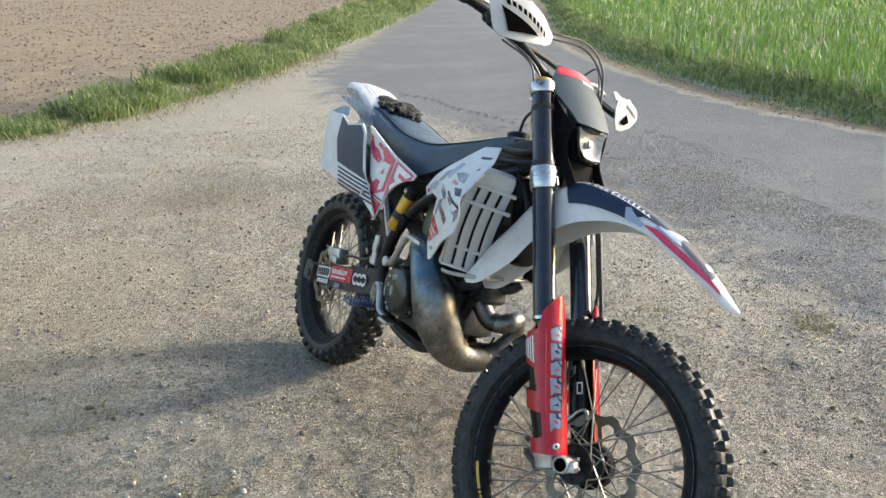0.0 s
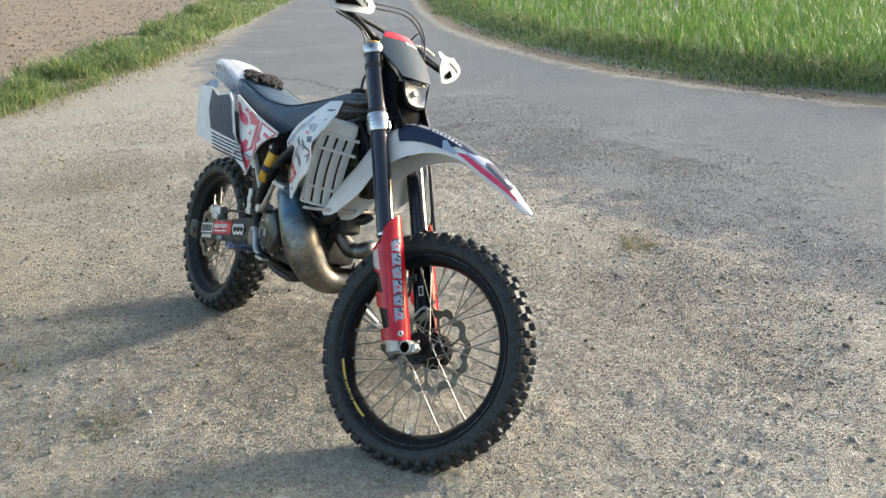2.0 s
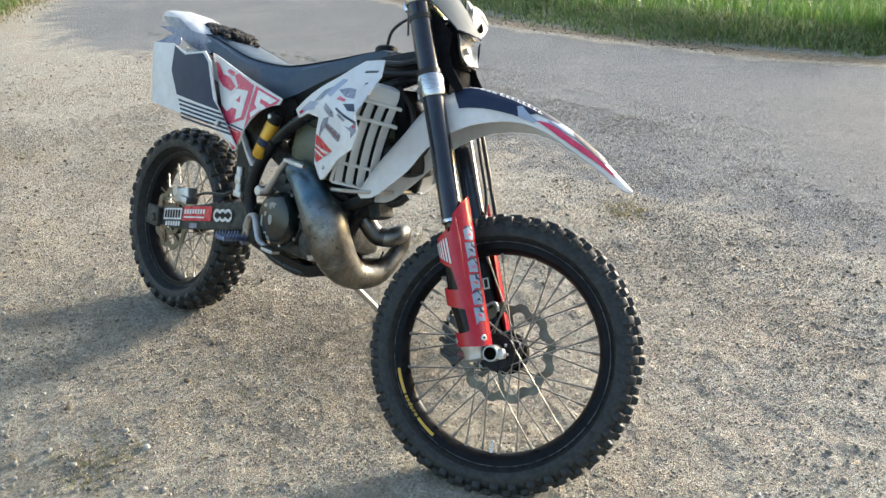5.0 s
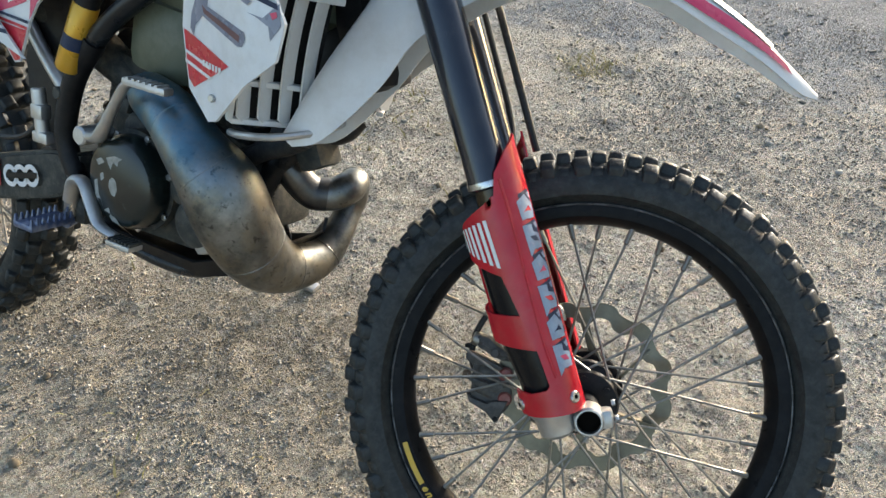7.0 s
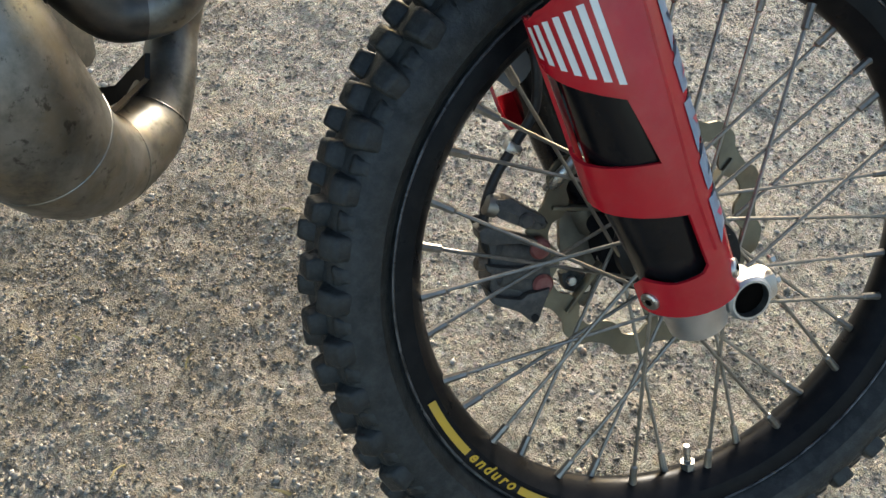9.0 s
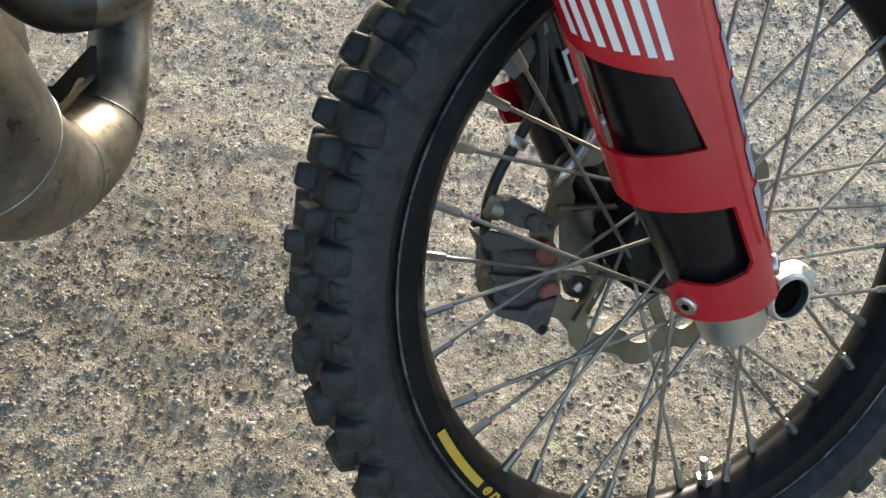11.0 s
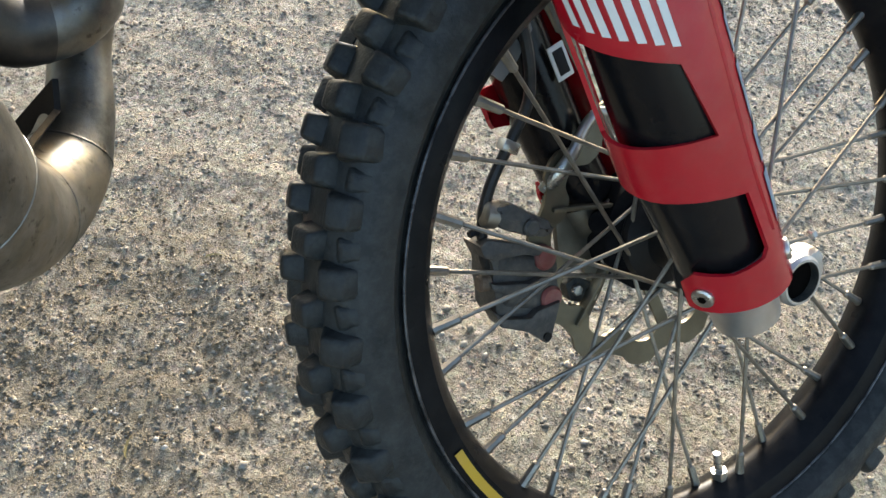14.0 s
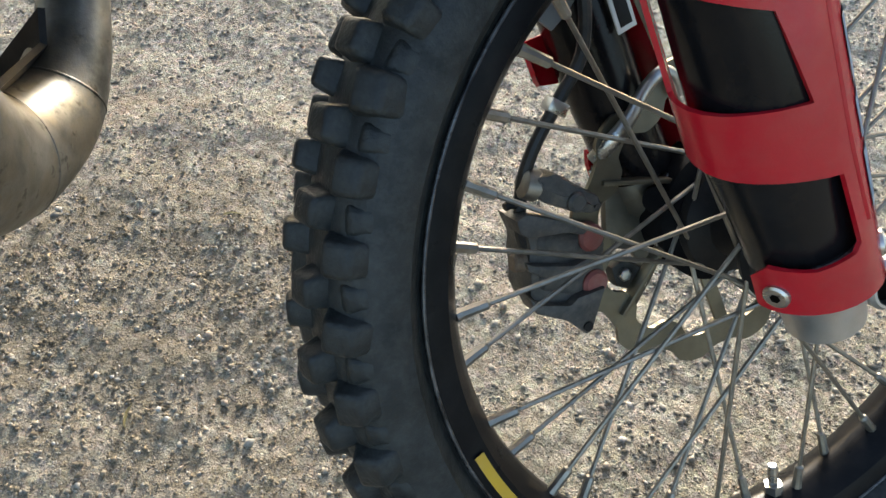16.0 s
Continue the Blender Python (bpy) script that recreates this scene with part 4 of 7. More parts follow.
front_rows = [(-0.014, -14, (0.022, 0.021), 0.0, 0.0180), (0.014, 14, (0.022, 0.021), 0.5, 0.0180), (-0.034, -46, (0.021, 0.025), 0.5, 0.0150), (0.034, 46, (0.021, 0.025), 0.0, 0.0150),
              (-0.0400, -64, (0.016, 0.018), 0.02, 0.0046), (0.0400, 64, (0.016, 0.018), 0.52, 0.0046)]
front_wheel = wheel("front_wheel", "spoked front wheel with black hub", 0.2667, 0.2815, 0.0225, tyre_mesh(0.279, 0.0225, 0.3445, 0.046), 0.048, 0.034, WHEEL, 0.0019)
tread_blocks(0.279, 0.3445, 0.046, 45, front_rows, 1, front_wheel, WHEEL)
rear_rows = [(-0.018, -9, (0.028, 0.024), 0.0, 0.017), (0.018, 9, (0.028, 0.024), 0.0, 0.017), (-0.044, -30, (0.026, 0.026), 0.5, 0.017), (0.044, 30, (0.026, 0.026), 0.5, 0.017),
             (-0.061, -56, (0.020, 0.030), 0.0, 0.015), (0.061, 56, (0.020, 0.030), 0.0, 0.015), (0, 0, (0.022, 0.022), 0.5, 0.017)]
REAR = pose(-0.010, 0, 0.328)
rear_wheel = wheel("rear_wheel", "spoked rear wheel with black hub", 0.2286, 0.243, 0.030, tyre_mesh(0.240, 0.030, 0.318, 0.068), 0.055, 0.045, REAR, 0.0022)
tread_blocks(0.240, 0.318, 0.068, 32, rear_rows, 2, rear_wheel, REAR)

# rim sticker and valve on the front wheel

def arc_strip(a0, a1, r0, r1, y):
    bm = bmesh.new()
    ts = np.linspace(radians(a0), radians(a1), max(2, int(abs(a1 - a0) / 1.5)))
    rows = [(bm.verts.new((r0 * math.cos(t), y + 0.001, r0 * math.sin(t))), bm.verts.new((r1 * math.cos(t), y, r1 * math.sin(t)))) for t in ts]
    for (a, b), (c, d) in zip(rows, rows[1:]):
        bm.faces.new((a, b, d, c))
    return bm


part("rim_sticker", arc_strip(180, 222, 0.268, 0.2765, -0.0293), D_BLACK, front_wheel, "black and yellow sticker on the rim", WHEEL)
for a0, a1 in ((180, 194.2), (209.5, 222)):
    part("yellow_band", arc_strip(a0, a1, 0.2685, 0.276, -0.0297), D_YELLOW, front_wheel, "", WHEEL)
WORD = "enduro"
for i, ch in enumerate(WORD):
    curve = bpy.data.curves.new("letter", "FONT")
    curve.body, curve.size, curve.align_x = ch, 0.0158, "CENTER"
    curve.shear, curve.offset = 0.25, 0.0005
    holder = new("letter", curve)
    me = bpy.data.meshes.new_from_object(holder)
    bpy.data.objects.remove(holder)
    me.materials.append(D_YELLOW)
    a = radians(195.9 + 2.25 * i)
    out = Vector((math.cos(a), 0, math.sin(a)))
    along = Vector((-math.sin(a), 0, math.cos(a)))
    m_ = Matrix((( along.x, -out.x, 0, 0.2758 * out.x), (0, 0, -1, -0.0301), (along.z, -out.z, 0, 0.2758 * out.z), (0, 0, 0, 1)))
    child("letter", me, front_wheel, WHEEL @ m_)
vb = cyl((0, 0, 0), (0, 0, -0.010), 0.008, 6)
cyl((0, 0, -0.010), (0, 0, -0.030), 0.0042, 10, bm=vb, bevel=0.001)
part("valve_stem", vb, STEEL, front_wheel, "bare metal valve with a nut", WHEEL @ Matrix.Rotation(radians(-14.5), 4, "Y").inverted() @ pose(0, 0, -0.2535) @ pose(0, 0, 0, 180, 0, 0))


def wave_disc(r_out, r_in, waves, thick, y, holes=0):
    """A wavy brake rotor with scalloped edges and an open inner ring."""
    bm = bmesh.new()
    n = waves * 16
    rows = []
    for i in range(n):
        t = 2 * math.pi * i / n
        w = math.cos(waves * t)
        sq = math.copysign(abs(w) ** 0.45, w)
        ro, ri = r_out + 0.005 * sq, r_in + 0.006 * sq
        rows.append([bm.verts.new((r * math.cos(t), yy, r * math.sin(t))) for r, yy in ((ri, y - thick / 2), (ro, y - thick / 2), (ro, y + thick / 2), (ri, y + thick / 2))])
    for i in range(n):
        a, b = rows[i], rows[(i + 1) % n]
        for j in range(4):
            bm.faces.new((a[j], a[(j + 1) % 4], b[(j + 1) % 4], b[j]))
    return bm


def rotor(r_out, r_in, waves, y, hub_r, m, parent, label):
    bm = wave_disc(r_out, r_in, waves, 0.004, y)
    for k in range(6):
        t = math.pi / 3 * k
        a = Vector((hub_r * math.cos(t), y, hub_r * math.sin(t)))
        b = Vector(((r_in + 0.004) * math.cos(t + 0.28), y, (r_in + 0.004) * math.sin(t + 0.28)))
        mm = bar_between(a, b)
        part("disc_arm", box((0.012, 0.0038, (b - a).length + 0.012), mm @ Matrix.Translation((0, 0, (b - a).length / 2)), 0.001), DISC, parent, "", m)
    part("disc_carrier", lathe([(y - 0.002, hub_r - 0.012), (y - 0.002, hub_r + 0.004), (y + 0.002, hub_r + 0.004), (y + 0.002, hub_r - 0.012)], 36), DISC, parent, "", m)
    return part("brake_disc", bm, DISC, parent, label, m)


rotor(0.128, 0.104, 12, 0.053, 0.052, WHEEL, front_wheel, "wavy brown-tinted brake disc")
rotor(0.108, 0.086, 10, -0.070, 0.055, REAR, rear_wheel, "drilled wavy rear brake disc")
bolt_mesh = mesh_of(cyl((0, 0, 0), (0, 0, 0.006), 0.0055, 6, bevel=0.001), "bolt", STEEL)
for k in range(6):
    t = math.pi / 3 * k
    child("bolt", bolt_mesh, front_wheel, WHEEL @ Matrix.Translation((0.052 * math.cos(t), 0.054, 0.052 * math.sin(t))) @ Matrix.Rotation(-math.pi / 2, 4, "X"))
guard_bolt = mesh_of(tube_linear([(0, 0, 0), (0, 0, 0.0030), (0, 0, 0.0042)], [0.0085, 0.0083, 0.0066], 20), "bolt", STEEL)
# flat black pieces paint the dark inside bolt sockets and flange holes
socket_mesh = mesh_of(tube_linear([(0, 0, 0.0041), (0, 0, 0.0046)], [0.0034, 0.0032], 6), "bolt_socket", HOLLOW)
hole_mesh = mesh_of(cyl((0, 0, 0), (0, 0, 0.002), 0.005, 12), "flange_hole", D_BLACK)
for k in range(6):
    t = math.pi / 3 * k + 0.3
    child("flange_hole", hole_mesh, front_wheel, WHEEL @ Matrix.Translation((0.036 * math.cos(t), -0.0425, 0.036 * math.sin(t))) @ Matrix.Rotation(math.pi / 2, 4, "X"))

# fork
LEG_X = -0.038
LEG_AT = {-1: -0.092, 1: 0.104}
for side in (-1, 1):
    y = LEG_AT[side]
    leg = part("fork_leg", tube_linear([(LEG_X, y, 0.335), (LEG_X, y, 0.338), (LEG_X, y, 0.348), (LEG_X, y, 0.352), (LEG_X, y, 0.925)], [0.0265, 0.0295, 0.0295, 0.0285, 0.0285], 40), FORKTUBE, bike, "black upside-down fork tube with chips", FRONT)
    part("inner_tube", cyl((LEG_X, y, 0.045), (LEG_X, y, 0.34), 0.0235, 32), TITAN, leg, "polished inner fork tube", FRONT)
    part("sleeve", tube_linear([(LEG_X + 0.001, y - side * 0.009, 0.050), (LEG_X, y - side * 0.009, 0.072), (LEG_X - 0.004, y - side * 0.009, 0.125), (LEG_X - 0.004, y - side * 0.007, 0.250), (LEG_X, y - side * 0.004, 0.310)], [0.0335, 0.0345, 0.0385, 0.0385, 0.0325] if side < 0 else [0.0295] * 5, 44), GLOSSBLACK, leg, "glossy black lower fork sleeve", FRONT)
    part("seal_ring", tube_linear([(LEG_X, y, 0.338), (LEG_X, y, 0.342), (LEG_X, y, 0.346)], [0.0302, 0.0306, 0.0302], 40), MACHINED, leg, "", FRONT)
    part("cap", tube_linear([(LEG_X, y, 0.945), (LEG_X, y, 0.957), (LEG_X, y, 0.961)], [0.024, 0.024, 0.019], 32), GOLD, leg, "gold-coloured fork cap", FRONT)
    # foot that holds the axle
    fb = tube_linear([(LEG_X, y, -0.012), (LEG_X, y, -0.006), (LEG_X, y, 0.016), (LEG_X, y, 0.022), (LEG_X, y, 0.050), (LEG_X, y, 0.056)], [0.018, 0.025, 0.027, 0.031, 0.031, 0.027], 32)
    box((0.056, 0.026, 0.027), Matrix.Translation((0.010, y - side * 0.004, -0.002)) @ Matrix.Rotation(radians(6), 4, "Y"), 0.008, fb)
    boss = lathe([(-0.017, 0.0162), (-0.017, 0.0180), (-0.014, 0.0202), (0.013, 0.0205), (0.017, 0.0180), (0.017, 0.0162)], 36)
    boss.transform(Matrix.Translation((0.006, y, 0.001)))
    join(fb, boss)
    part("axle_foot", fb, ALLOY if side < 0 else BRACKET, leg, "silver cast axle clamp", FRONT)
    # black disc paints the dark at the bottom of the bore
    part("axle_bore", tube_linear([(0.006, y + side * 0.0080, 0.001), (0.006, y + side * 0.0098, 0.001)], [0.0162, 0.0162], 28), HOLLOW, leg, "", FRONT)
    part("bore_wall", lathe([(side * 0.0095, 0.0156), (side * 0.0095, 0.0163), (side * 0.0168, 0.0163), (side * 0.0168, 0.0156)], 32), CASTDARK, leg, "", FRONT @ Matrix.Translation((0.006, y, 0.001)))
    for z in (0.012, -0.010):
        child("pinch_bolt", bolt_mesh, leg, FRONT @ Matrix.Translation((0.040, y - side * 0.004, z + 0.002)) @ Matrix.Rotation(math.pi / 2, 4, "Y") @ Matrix.Scale(0.8, 4))
part("front_axle", cyl((0.006, -0.097, 0.0), (0.006, 0.097, 0.0), 0.011, 20), STEEL, bike, "", FRONT)
# hub spacer and rubber cover
part("hub_cover", tube_linear([(0, 0.036, 0), (0, 0.040, 0), (0, 0.044, 0), (0, 0.080, 0), (0, 0.086, 0)], [0.046, 0.054, 0.057, 0.055, 0.034], 40), MATTE, front_wheel, "dull black hub drum", WHEEL)
for k in range(3):
    t = 2.2 + 0.5 * k
    part("drum_slot", box((0.018, 0.002, 0.004), Matrix.Translation((0.036 * math.cos(t), 0.0385, 0.036 * math.sin(t))) @ Matrix.Rotation(-t, 4, "Y"), 0.0006), ALLOY, front_wheel, "", WHEEL)
part("axle_spacer", cyl((0, -0.086, 0), (0, -0.040, 0), 0.019, 24, bevel=0.002), BLACK, front_wheel, "", WHEEL)


def guard_place(side, extra=0.0):
    def f(a, z):
        t = radians(a if side < 0 or a > 0 else a * (0.45 + 0.21 * min(1.0, max(0.0, (z - 0.07) / 0.10))))
        bulge = 0.011 * min(1.0, max(0.0, (z - 0.062) / 0.07)) * max(0.0, -math.sin(t))
        return (LEG_X + 0.002 + (0.042 + extra + bulge) * math.sin(t), LEG_AT[side] + side * (-0.009 + (0.042 + extra) * math.cos(t)), z)
    return f


def degrees_sheet(polys, side, extra, thick):
    """Panels given as angle round the leg in degrees and height along it."""
    k = 0.042 * math.pi / 180
    f = guard_place(side, extra)
    scaled = [[(a * k, z) for a, z in p] for p in polys]
    bm = sheet(scaled[0], lambda u, z: f(u / k, z), 0, 0.008, scaled[1:])
    if thick:
        thicken(bm, thick)
    return bm


GUARD = [[(-84, 0.033), (-72, 0.031), (30, 0.022), (112, 0.016), (112, 0.066), (9, 0.066), (2, 0.061), (-30, 0.060), (-66, 0.066), (-84, 0.056)],
         [(9, 0.066), (112, 0.066), (112, 0.116), (4, 0.116)],
         [(-106, 0.145), (4, 0.116), (112, 0.116), (112, 0.166), (-8, 0.166), (-110, 0.184), (-126, 0.181), (-126, 0.160)],
         [(-8, 0.166), (112, 0.166), (112, 0.222), (-20, 0.222)],
         [(-126, 0.181), (-110, 0.184), (-108, 0.266), (-112, 0.292), (-126, 0.285)],
         [(-108, 0.266), (-20, 0.222), (112, 0.222), (112, 0.310), (104, 0.372), (94, 0.396), (86, 0.396), (45, 0.378), (14, 0.354), (3, 0.326), (2, 0.309), (-80, 0.294), (-112, 0.292)]]
# slanted two-tone blocks that stand for the worn lettering down the front corner of each guard
for side in (-1, 1):
    guard = part("fork_guard", degrees_sheet(GUARD, side, 0.0, 0.0032), RED, bike, "glossy red plastic fork guard with worn lettering shapes", FRONT)
    # the raised ridge along the outer corner
    part("ridge", tube([guard_place(side, 0.0006)(a, z) for a, z in ((20, 0.345), (22, 0.28), (20, 0.20), (19, 0.13), (24, 0.075))], 0.0024, 8, 6), RED, guard, "", FRONT)
    for k in range(7):
        a = -82 + 10.0 * k
        zt = 0.289 + 0.00016 * (a + 86)
        zb = 0.262 - 0.00052 * (a + 86)
        part("white_stripe", degrees_sheet([[(a, zb + 0.006), (a + 5.6, zb + 0.004), (a + 5.6 - 3, zt - 0.001), (a - 3, zt - 0.001)]], side, 0.0024, 0), D_WHITE, guard, "", FRONT)
    for k in range(6):
        a0, a1 = 41 - 1.4 * k, 80 - 1.8 * k
        z1 = 0.317 - 0.0405 * k
        z0 = z1 - 0.036
        at = lambda u, v: (a0 + (a1 - a0) * u, z1 + (z0 - z1) * v + 0.002 * u)
        lean = 0.12 * (-1) ** k
        part("lettering_shadow", degrees_sheet([[at(0.12, -0.06), (at(0.95, -0.10)), at(1.05, 0.84), at(0.45, 0.98), at(0.1, 0.6)]], side, 0.0019, 0), D_NAVY, guard, "", FRONT)
        part("lettering_block", degrees_sheet([[at(-0.05, 0.06 + lean), at(0.50, 0.02), at(0.62 + lean, 0.30), at(0.95, 0.46), at(0.88, 0.98), at(0.30, 0.90), at(0.0, 1.0 - lean)]], side, 0.0023, 0), D_BLUE, guard, "", FRONT)
        part("lettering_block", degrees_sheet([[at(0.66, 0.02), at(0.96, 0.0), at(0.98, 0.26), at(0.78, 0.22)]], side, 0.0023, 0), D_BLUE, guard, "", FRONT)
        part("lettering_wedge", degrees_sheet([[at(0.18, 0.52 + lean), at(0.60, 0.46), at(0.74, 0.70), at(0.40, 0.62)]], side, 0.0026, 0), (D_RED, D_NAVY, D_PINK)[k % 3], guard, "", FRONT)
    for a, z in ((-64, 0.044), (50, 0.041)):
        pos, out = Vector(guard_place(side, 0.0)(a, z)), Vector((math.sin(radians(a)), side * math.cos(radians(a)), 0))
        at_bolt = FRONT @ Matrix.Translation(pos) @ out.to_track_quat("Z", "Y").to_matrix().to_4x4()
        child("bolt", guard_bolt, guard, at_bolt)
        child("bolt_socket", socket_mesh, guard, at_bolt)

# triple clamps, bars
lower = tube_linear([(LEG_X, LEG_AT[-1], 0.664), (LEG_X, LEG_AT[-1], 0.668), (LEG_X, LEG_AT[-1], 0.718), (LEG_X, LEG_AT[-1], 0.722)], [0.0325, 0.0345, 0.0345, 0.0325], 36)
tube_linear([(LEG_X, LEG_AT[1], 0.664), (LEG_X, LEG_AT[1], 0.668), (LEG_X, LEG_AT[1], 0.718), (LEG_X, LEG_AT[1], 0.722)], [0.0325, 0.0345, 0.0345, 0.0325], 36, lower)
box((0.075, 0.15, 0.036), Matrix.Translation((LEG_X - 0.012, 0, 0.692)), 0.008, lower)
lc = part("lower_triple_clamp", lower, MACHINED, bike, "bright machined silver fork clamp", FRONT)
for side in (-1, 1):
    for z in (0.680, 0.694, 0.707):
        part("groove", tube_linear([(LEG_X, LEG_AT[side], z), (LEG_X, LEG_AT[side], z + 0.0016)], [0.0349, 0.0349], 36), ALLOY, lc, "", FRONT)
upper = tube_linear([(LEG_X, LEG_AT[-1], 0.918), (LEG_X, LEG_AT[-1], 0.921), (LEG_X, LEG_AT[-1], 0.946), (LEG_X, LEG_AT[-1], 0.949)], [0.0315, 0.0335, 0.0335, 0.0315], 36)
tube_linear([(LEG_X, LEG_AT[1], 0.918), (LEG_X, LEG_AT[1], 0.921), (LEG_X, LEG_AT[1], 0.946), (LEG_X, LEG_AT[1], 0.949)], [0.0315, 0.0335, 0.0335, 0.0315], 36, upper)
box((0.07, 0.16, 0.028), Matrix.Translation((LEG_X - 0.012, 0, 0.932)), 0.007, upper)
uc = part("upper_triple_clamp", upper, MACHINED, bike, "silver upper fork clamp", FRONT)
for side in (-1, 1):
    part("bar_mount", box((0.036, 0.026, 0.050), Matrix.Translation((LEG_X - 0.012, side * 0.048, 0.948)), 0.008), MACHINED, uc, "", FRONT)
BAR = [(-0.175, -0.40, 1.150), (-0.140, -0.28, 1.132), (-0.095, -0.19, 1.085), (-0.055, -0.12, 1.015), (-0.042, -0.06, 0.982), (-0.042, 0.06, 0.982), (-0.055, 0.12, 1.015), (-0.095, 0.19, 1.085), (-0.140, 0.28, 1.132), (-0.175, 0.40, 1.150)]
bars = part("handlebar", tube(BAR, 0.0125, 14, 8), BLACK, bike, "black tubular handlebar", FRONT)
part("crossbar", tube([(-0.074, -0.155, 1.052), (-0.065, 0, 1.052), (-0.074, 0.155, 1.052)], 0.0075, 10), BLACK, bars, "", FRONT)
for side in (-1, 1):
    g = tube([(-0.143, side * 0.290, 1.135), (-0.160, side * 0.35, 1.144), (-0.176, side * 0.405, 1.151)], 0.0175, 16)
    part("grip", g, RUBBER_SIDE, bars, "black ribbed rubber grip", FRONT)
    lv = tube([(-0.085, side * 0.225, 1.080), (-0.065, side * 0.27, 1.085), (-0.072, side * 0.33, 1.090), (-0.08, side * 0.37, 1.094)], [0.007, 0.006, 0.006, 0.007], 8)
    part("lever", lv, ALLOY, bars, "", FRONT)
    pb = box((0.036, 0.050, 0.034), Matrix.Translation((-0.102, side * 0.215, 1.092)), 0.006)
    cyl((-0.125, side * 0.215, 1.10), (-0.125, side * 0.215, 1.125), 0.018, 16, bm=pb, bevel=0.003)
    part("lever_mount", pb, BLACK, bars, "", FRONT)


def guard_shell(side):
    """The bowed surface of a hand guard; the bars are turned, so each side sits a little differently."""
    def place(y, z):
        if side < 0:
            return (0.050 - 4.5 * max(0.0, y - 0.22) ** 2 - 2.0 * (z - 1.03) ** 2, -y, z)
        return (0.02 + 0.08 * (y - 0.31) - 1.0 * (y - 0.31) ** 2 - 3.0 * (z - 1.0) ** 2, y, z)
    return place


def hand_guard(side, out, patch, wing, spine):
    place = guard_shell(side)

    def lift(k):
        return lambda y, z: (place(y, z)[0] + 0.9 * k, place(y, z)[1] - 0.6 * k, z)

    g = part("hand_guard", sheet(out, place, 0.004, 0.014), GUARDWHITE, bike, "white plastic hand guard with dark logo patch", FRONT, 50)
    part("dark_patch", sheet(patch, lift(0.0055), 0, 0.014), HOLLOW, g, "", FRONT)
    (y0, z0), (y1, z1), h = spine
    for k in range(9):
        a, b = (k + 0.1) / 9, (k + 0.8) / 9
        ya, yb = y0 + (y1 - y0) * a, y0 + (y1 - y0) * b
        za, zb = z0 + (z1 - z0) * a, z0 + (z1 - z0) * b
        hk = h * (1.5 if k == 0 else 1.0)
        part("logo_bar", sheet([(ya, za - hk), (yb, zb - hk), (yb, zb + hk), (ya, za + hk)], lift(0.0062), 0, 0.014), HOLLOW, g, "", FRONT)
    part("spoiler", sheet(wing, lambda y, z: (place(y, z)[0] - 0.010, place(y, z)[1], z), 0.004, 0.014), GUARDWHITE, g, "", FRONT)
    yo, yi = max(p[0] for p in out) - 0.02, min(p[0] for p in out) + 0.03
    zc = sum(p[1] for p in out) / len(out)
    part("strut", tube([(place(yo, zc)[0] - 0.004, side * yo, zc), (place(yo, zc)[0] - 0.05, side * (yo - 0.02), zc + 0.02), (-0.09, side * 0.25, 1.09)], 0.008, 8), BLACK, g, "", FRONT)
    part("lower_arm", tube([(place(yi, zc)[0] - 0.012, side * yi, zc - 0.015), (-0.02, side * (yi - 0.01), zc + 0.005), (-0.075, side * 0.165, 1.06)], 0.008, 8), BLACK, g, "", FRONT)


hand_guard(-1, [(0.199, 1.010), (0.210, 0.988), (0.229, 0.976), (0.265, 0.969), (0.301, 0.967), (0.335, 0.974), (0.348, 0.990), (0.352, 1.010), (0.357, 1.075), (0.352, 1.125), (0.320, 1.128), (0.300, 1.100), (0.286, 1.077), (0.243, 1.041)],
           [(0.255, 0.986), (0.325, 0.985), (0.338, 1.050), (0.315, 1.030)], [(0.199, 1.012), (0.243, 1.042), (0.284, 1.078), (0.262, 1.082), (0.215, 1.050), (0.192, 1.022)], ((0.330, 1.066), (0.235, 0.994), 0.0075))
hand_guard(1, [(0.2471, 0.9850), (0.2505, 0.9528), (0.2643, 0.9307), (0.2935, 0.9344), (0.3279, 0.9528), (0.3640, 0.9850), (0.3778, 1.0080), (0.3709, 1.0264), (0.3365, 1.0356), (0.2892, 1.0338), (0.2634, 1.0218)],
           [(0.272, 0.952), (0.292, 0.948), (0.316, 0.962), (0.300, 0.984)], [(0.2643, 1.0466), (0.2806, 1.0540), (0.3193, 1.0310), (0.3752, 1.0632), (0.3838, 1.0448), (0.3666, 1.0218), (0.3279, 1.0172), (0.2677, 1.0190)], ((0.300, 1.012), (0.356, 0.988), 0.0065))
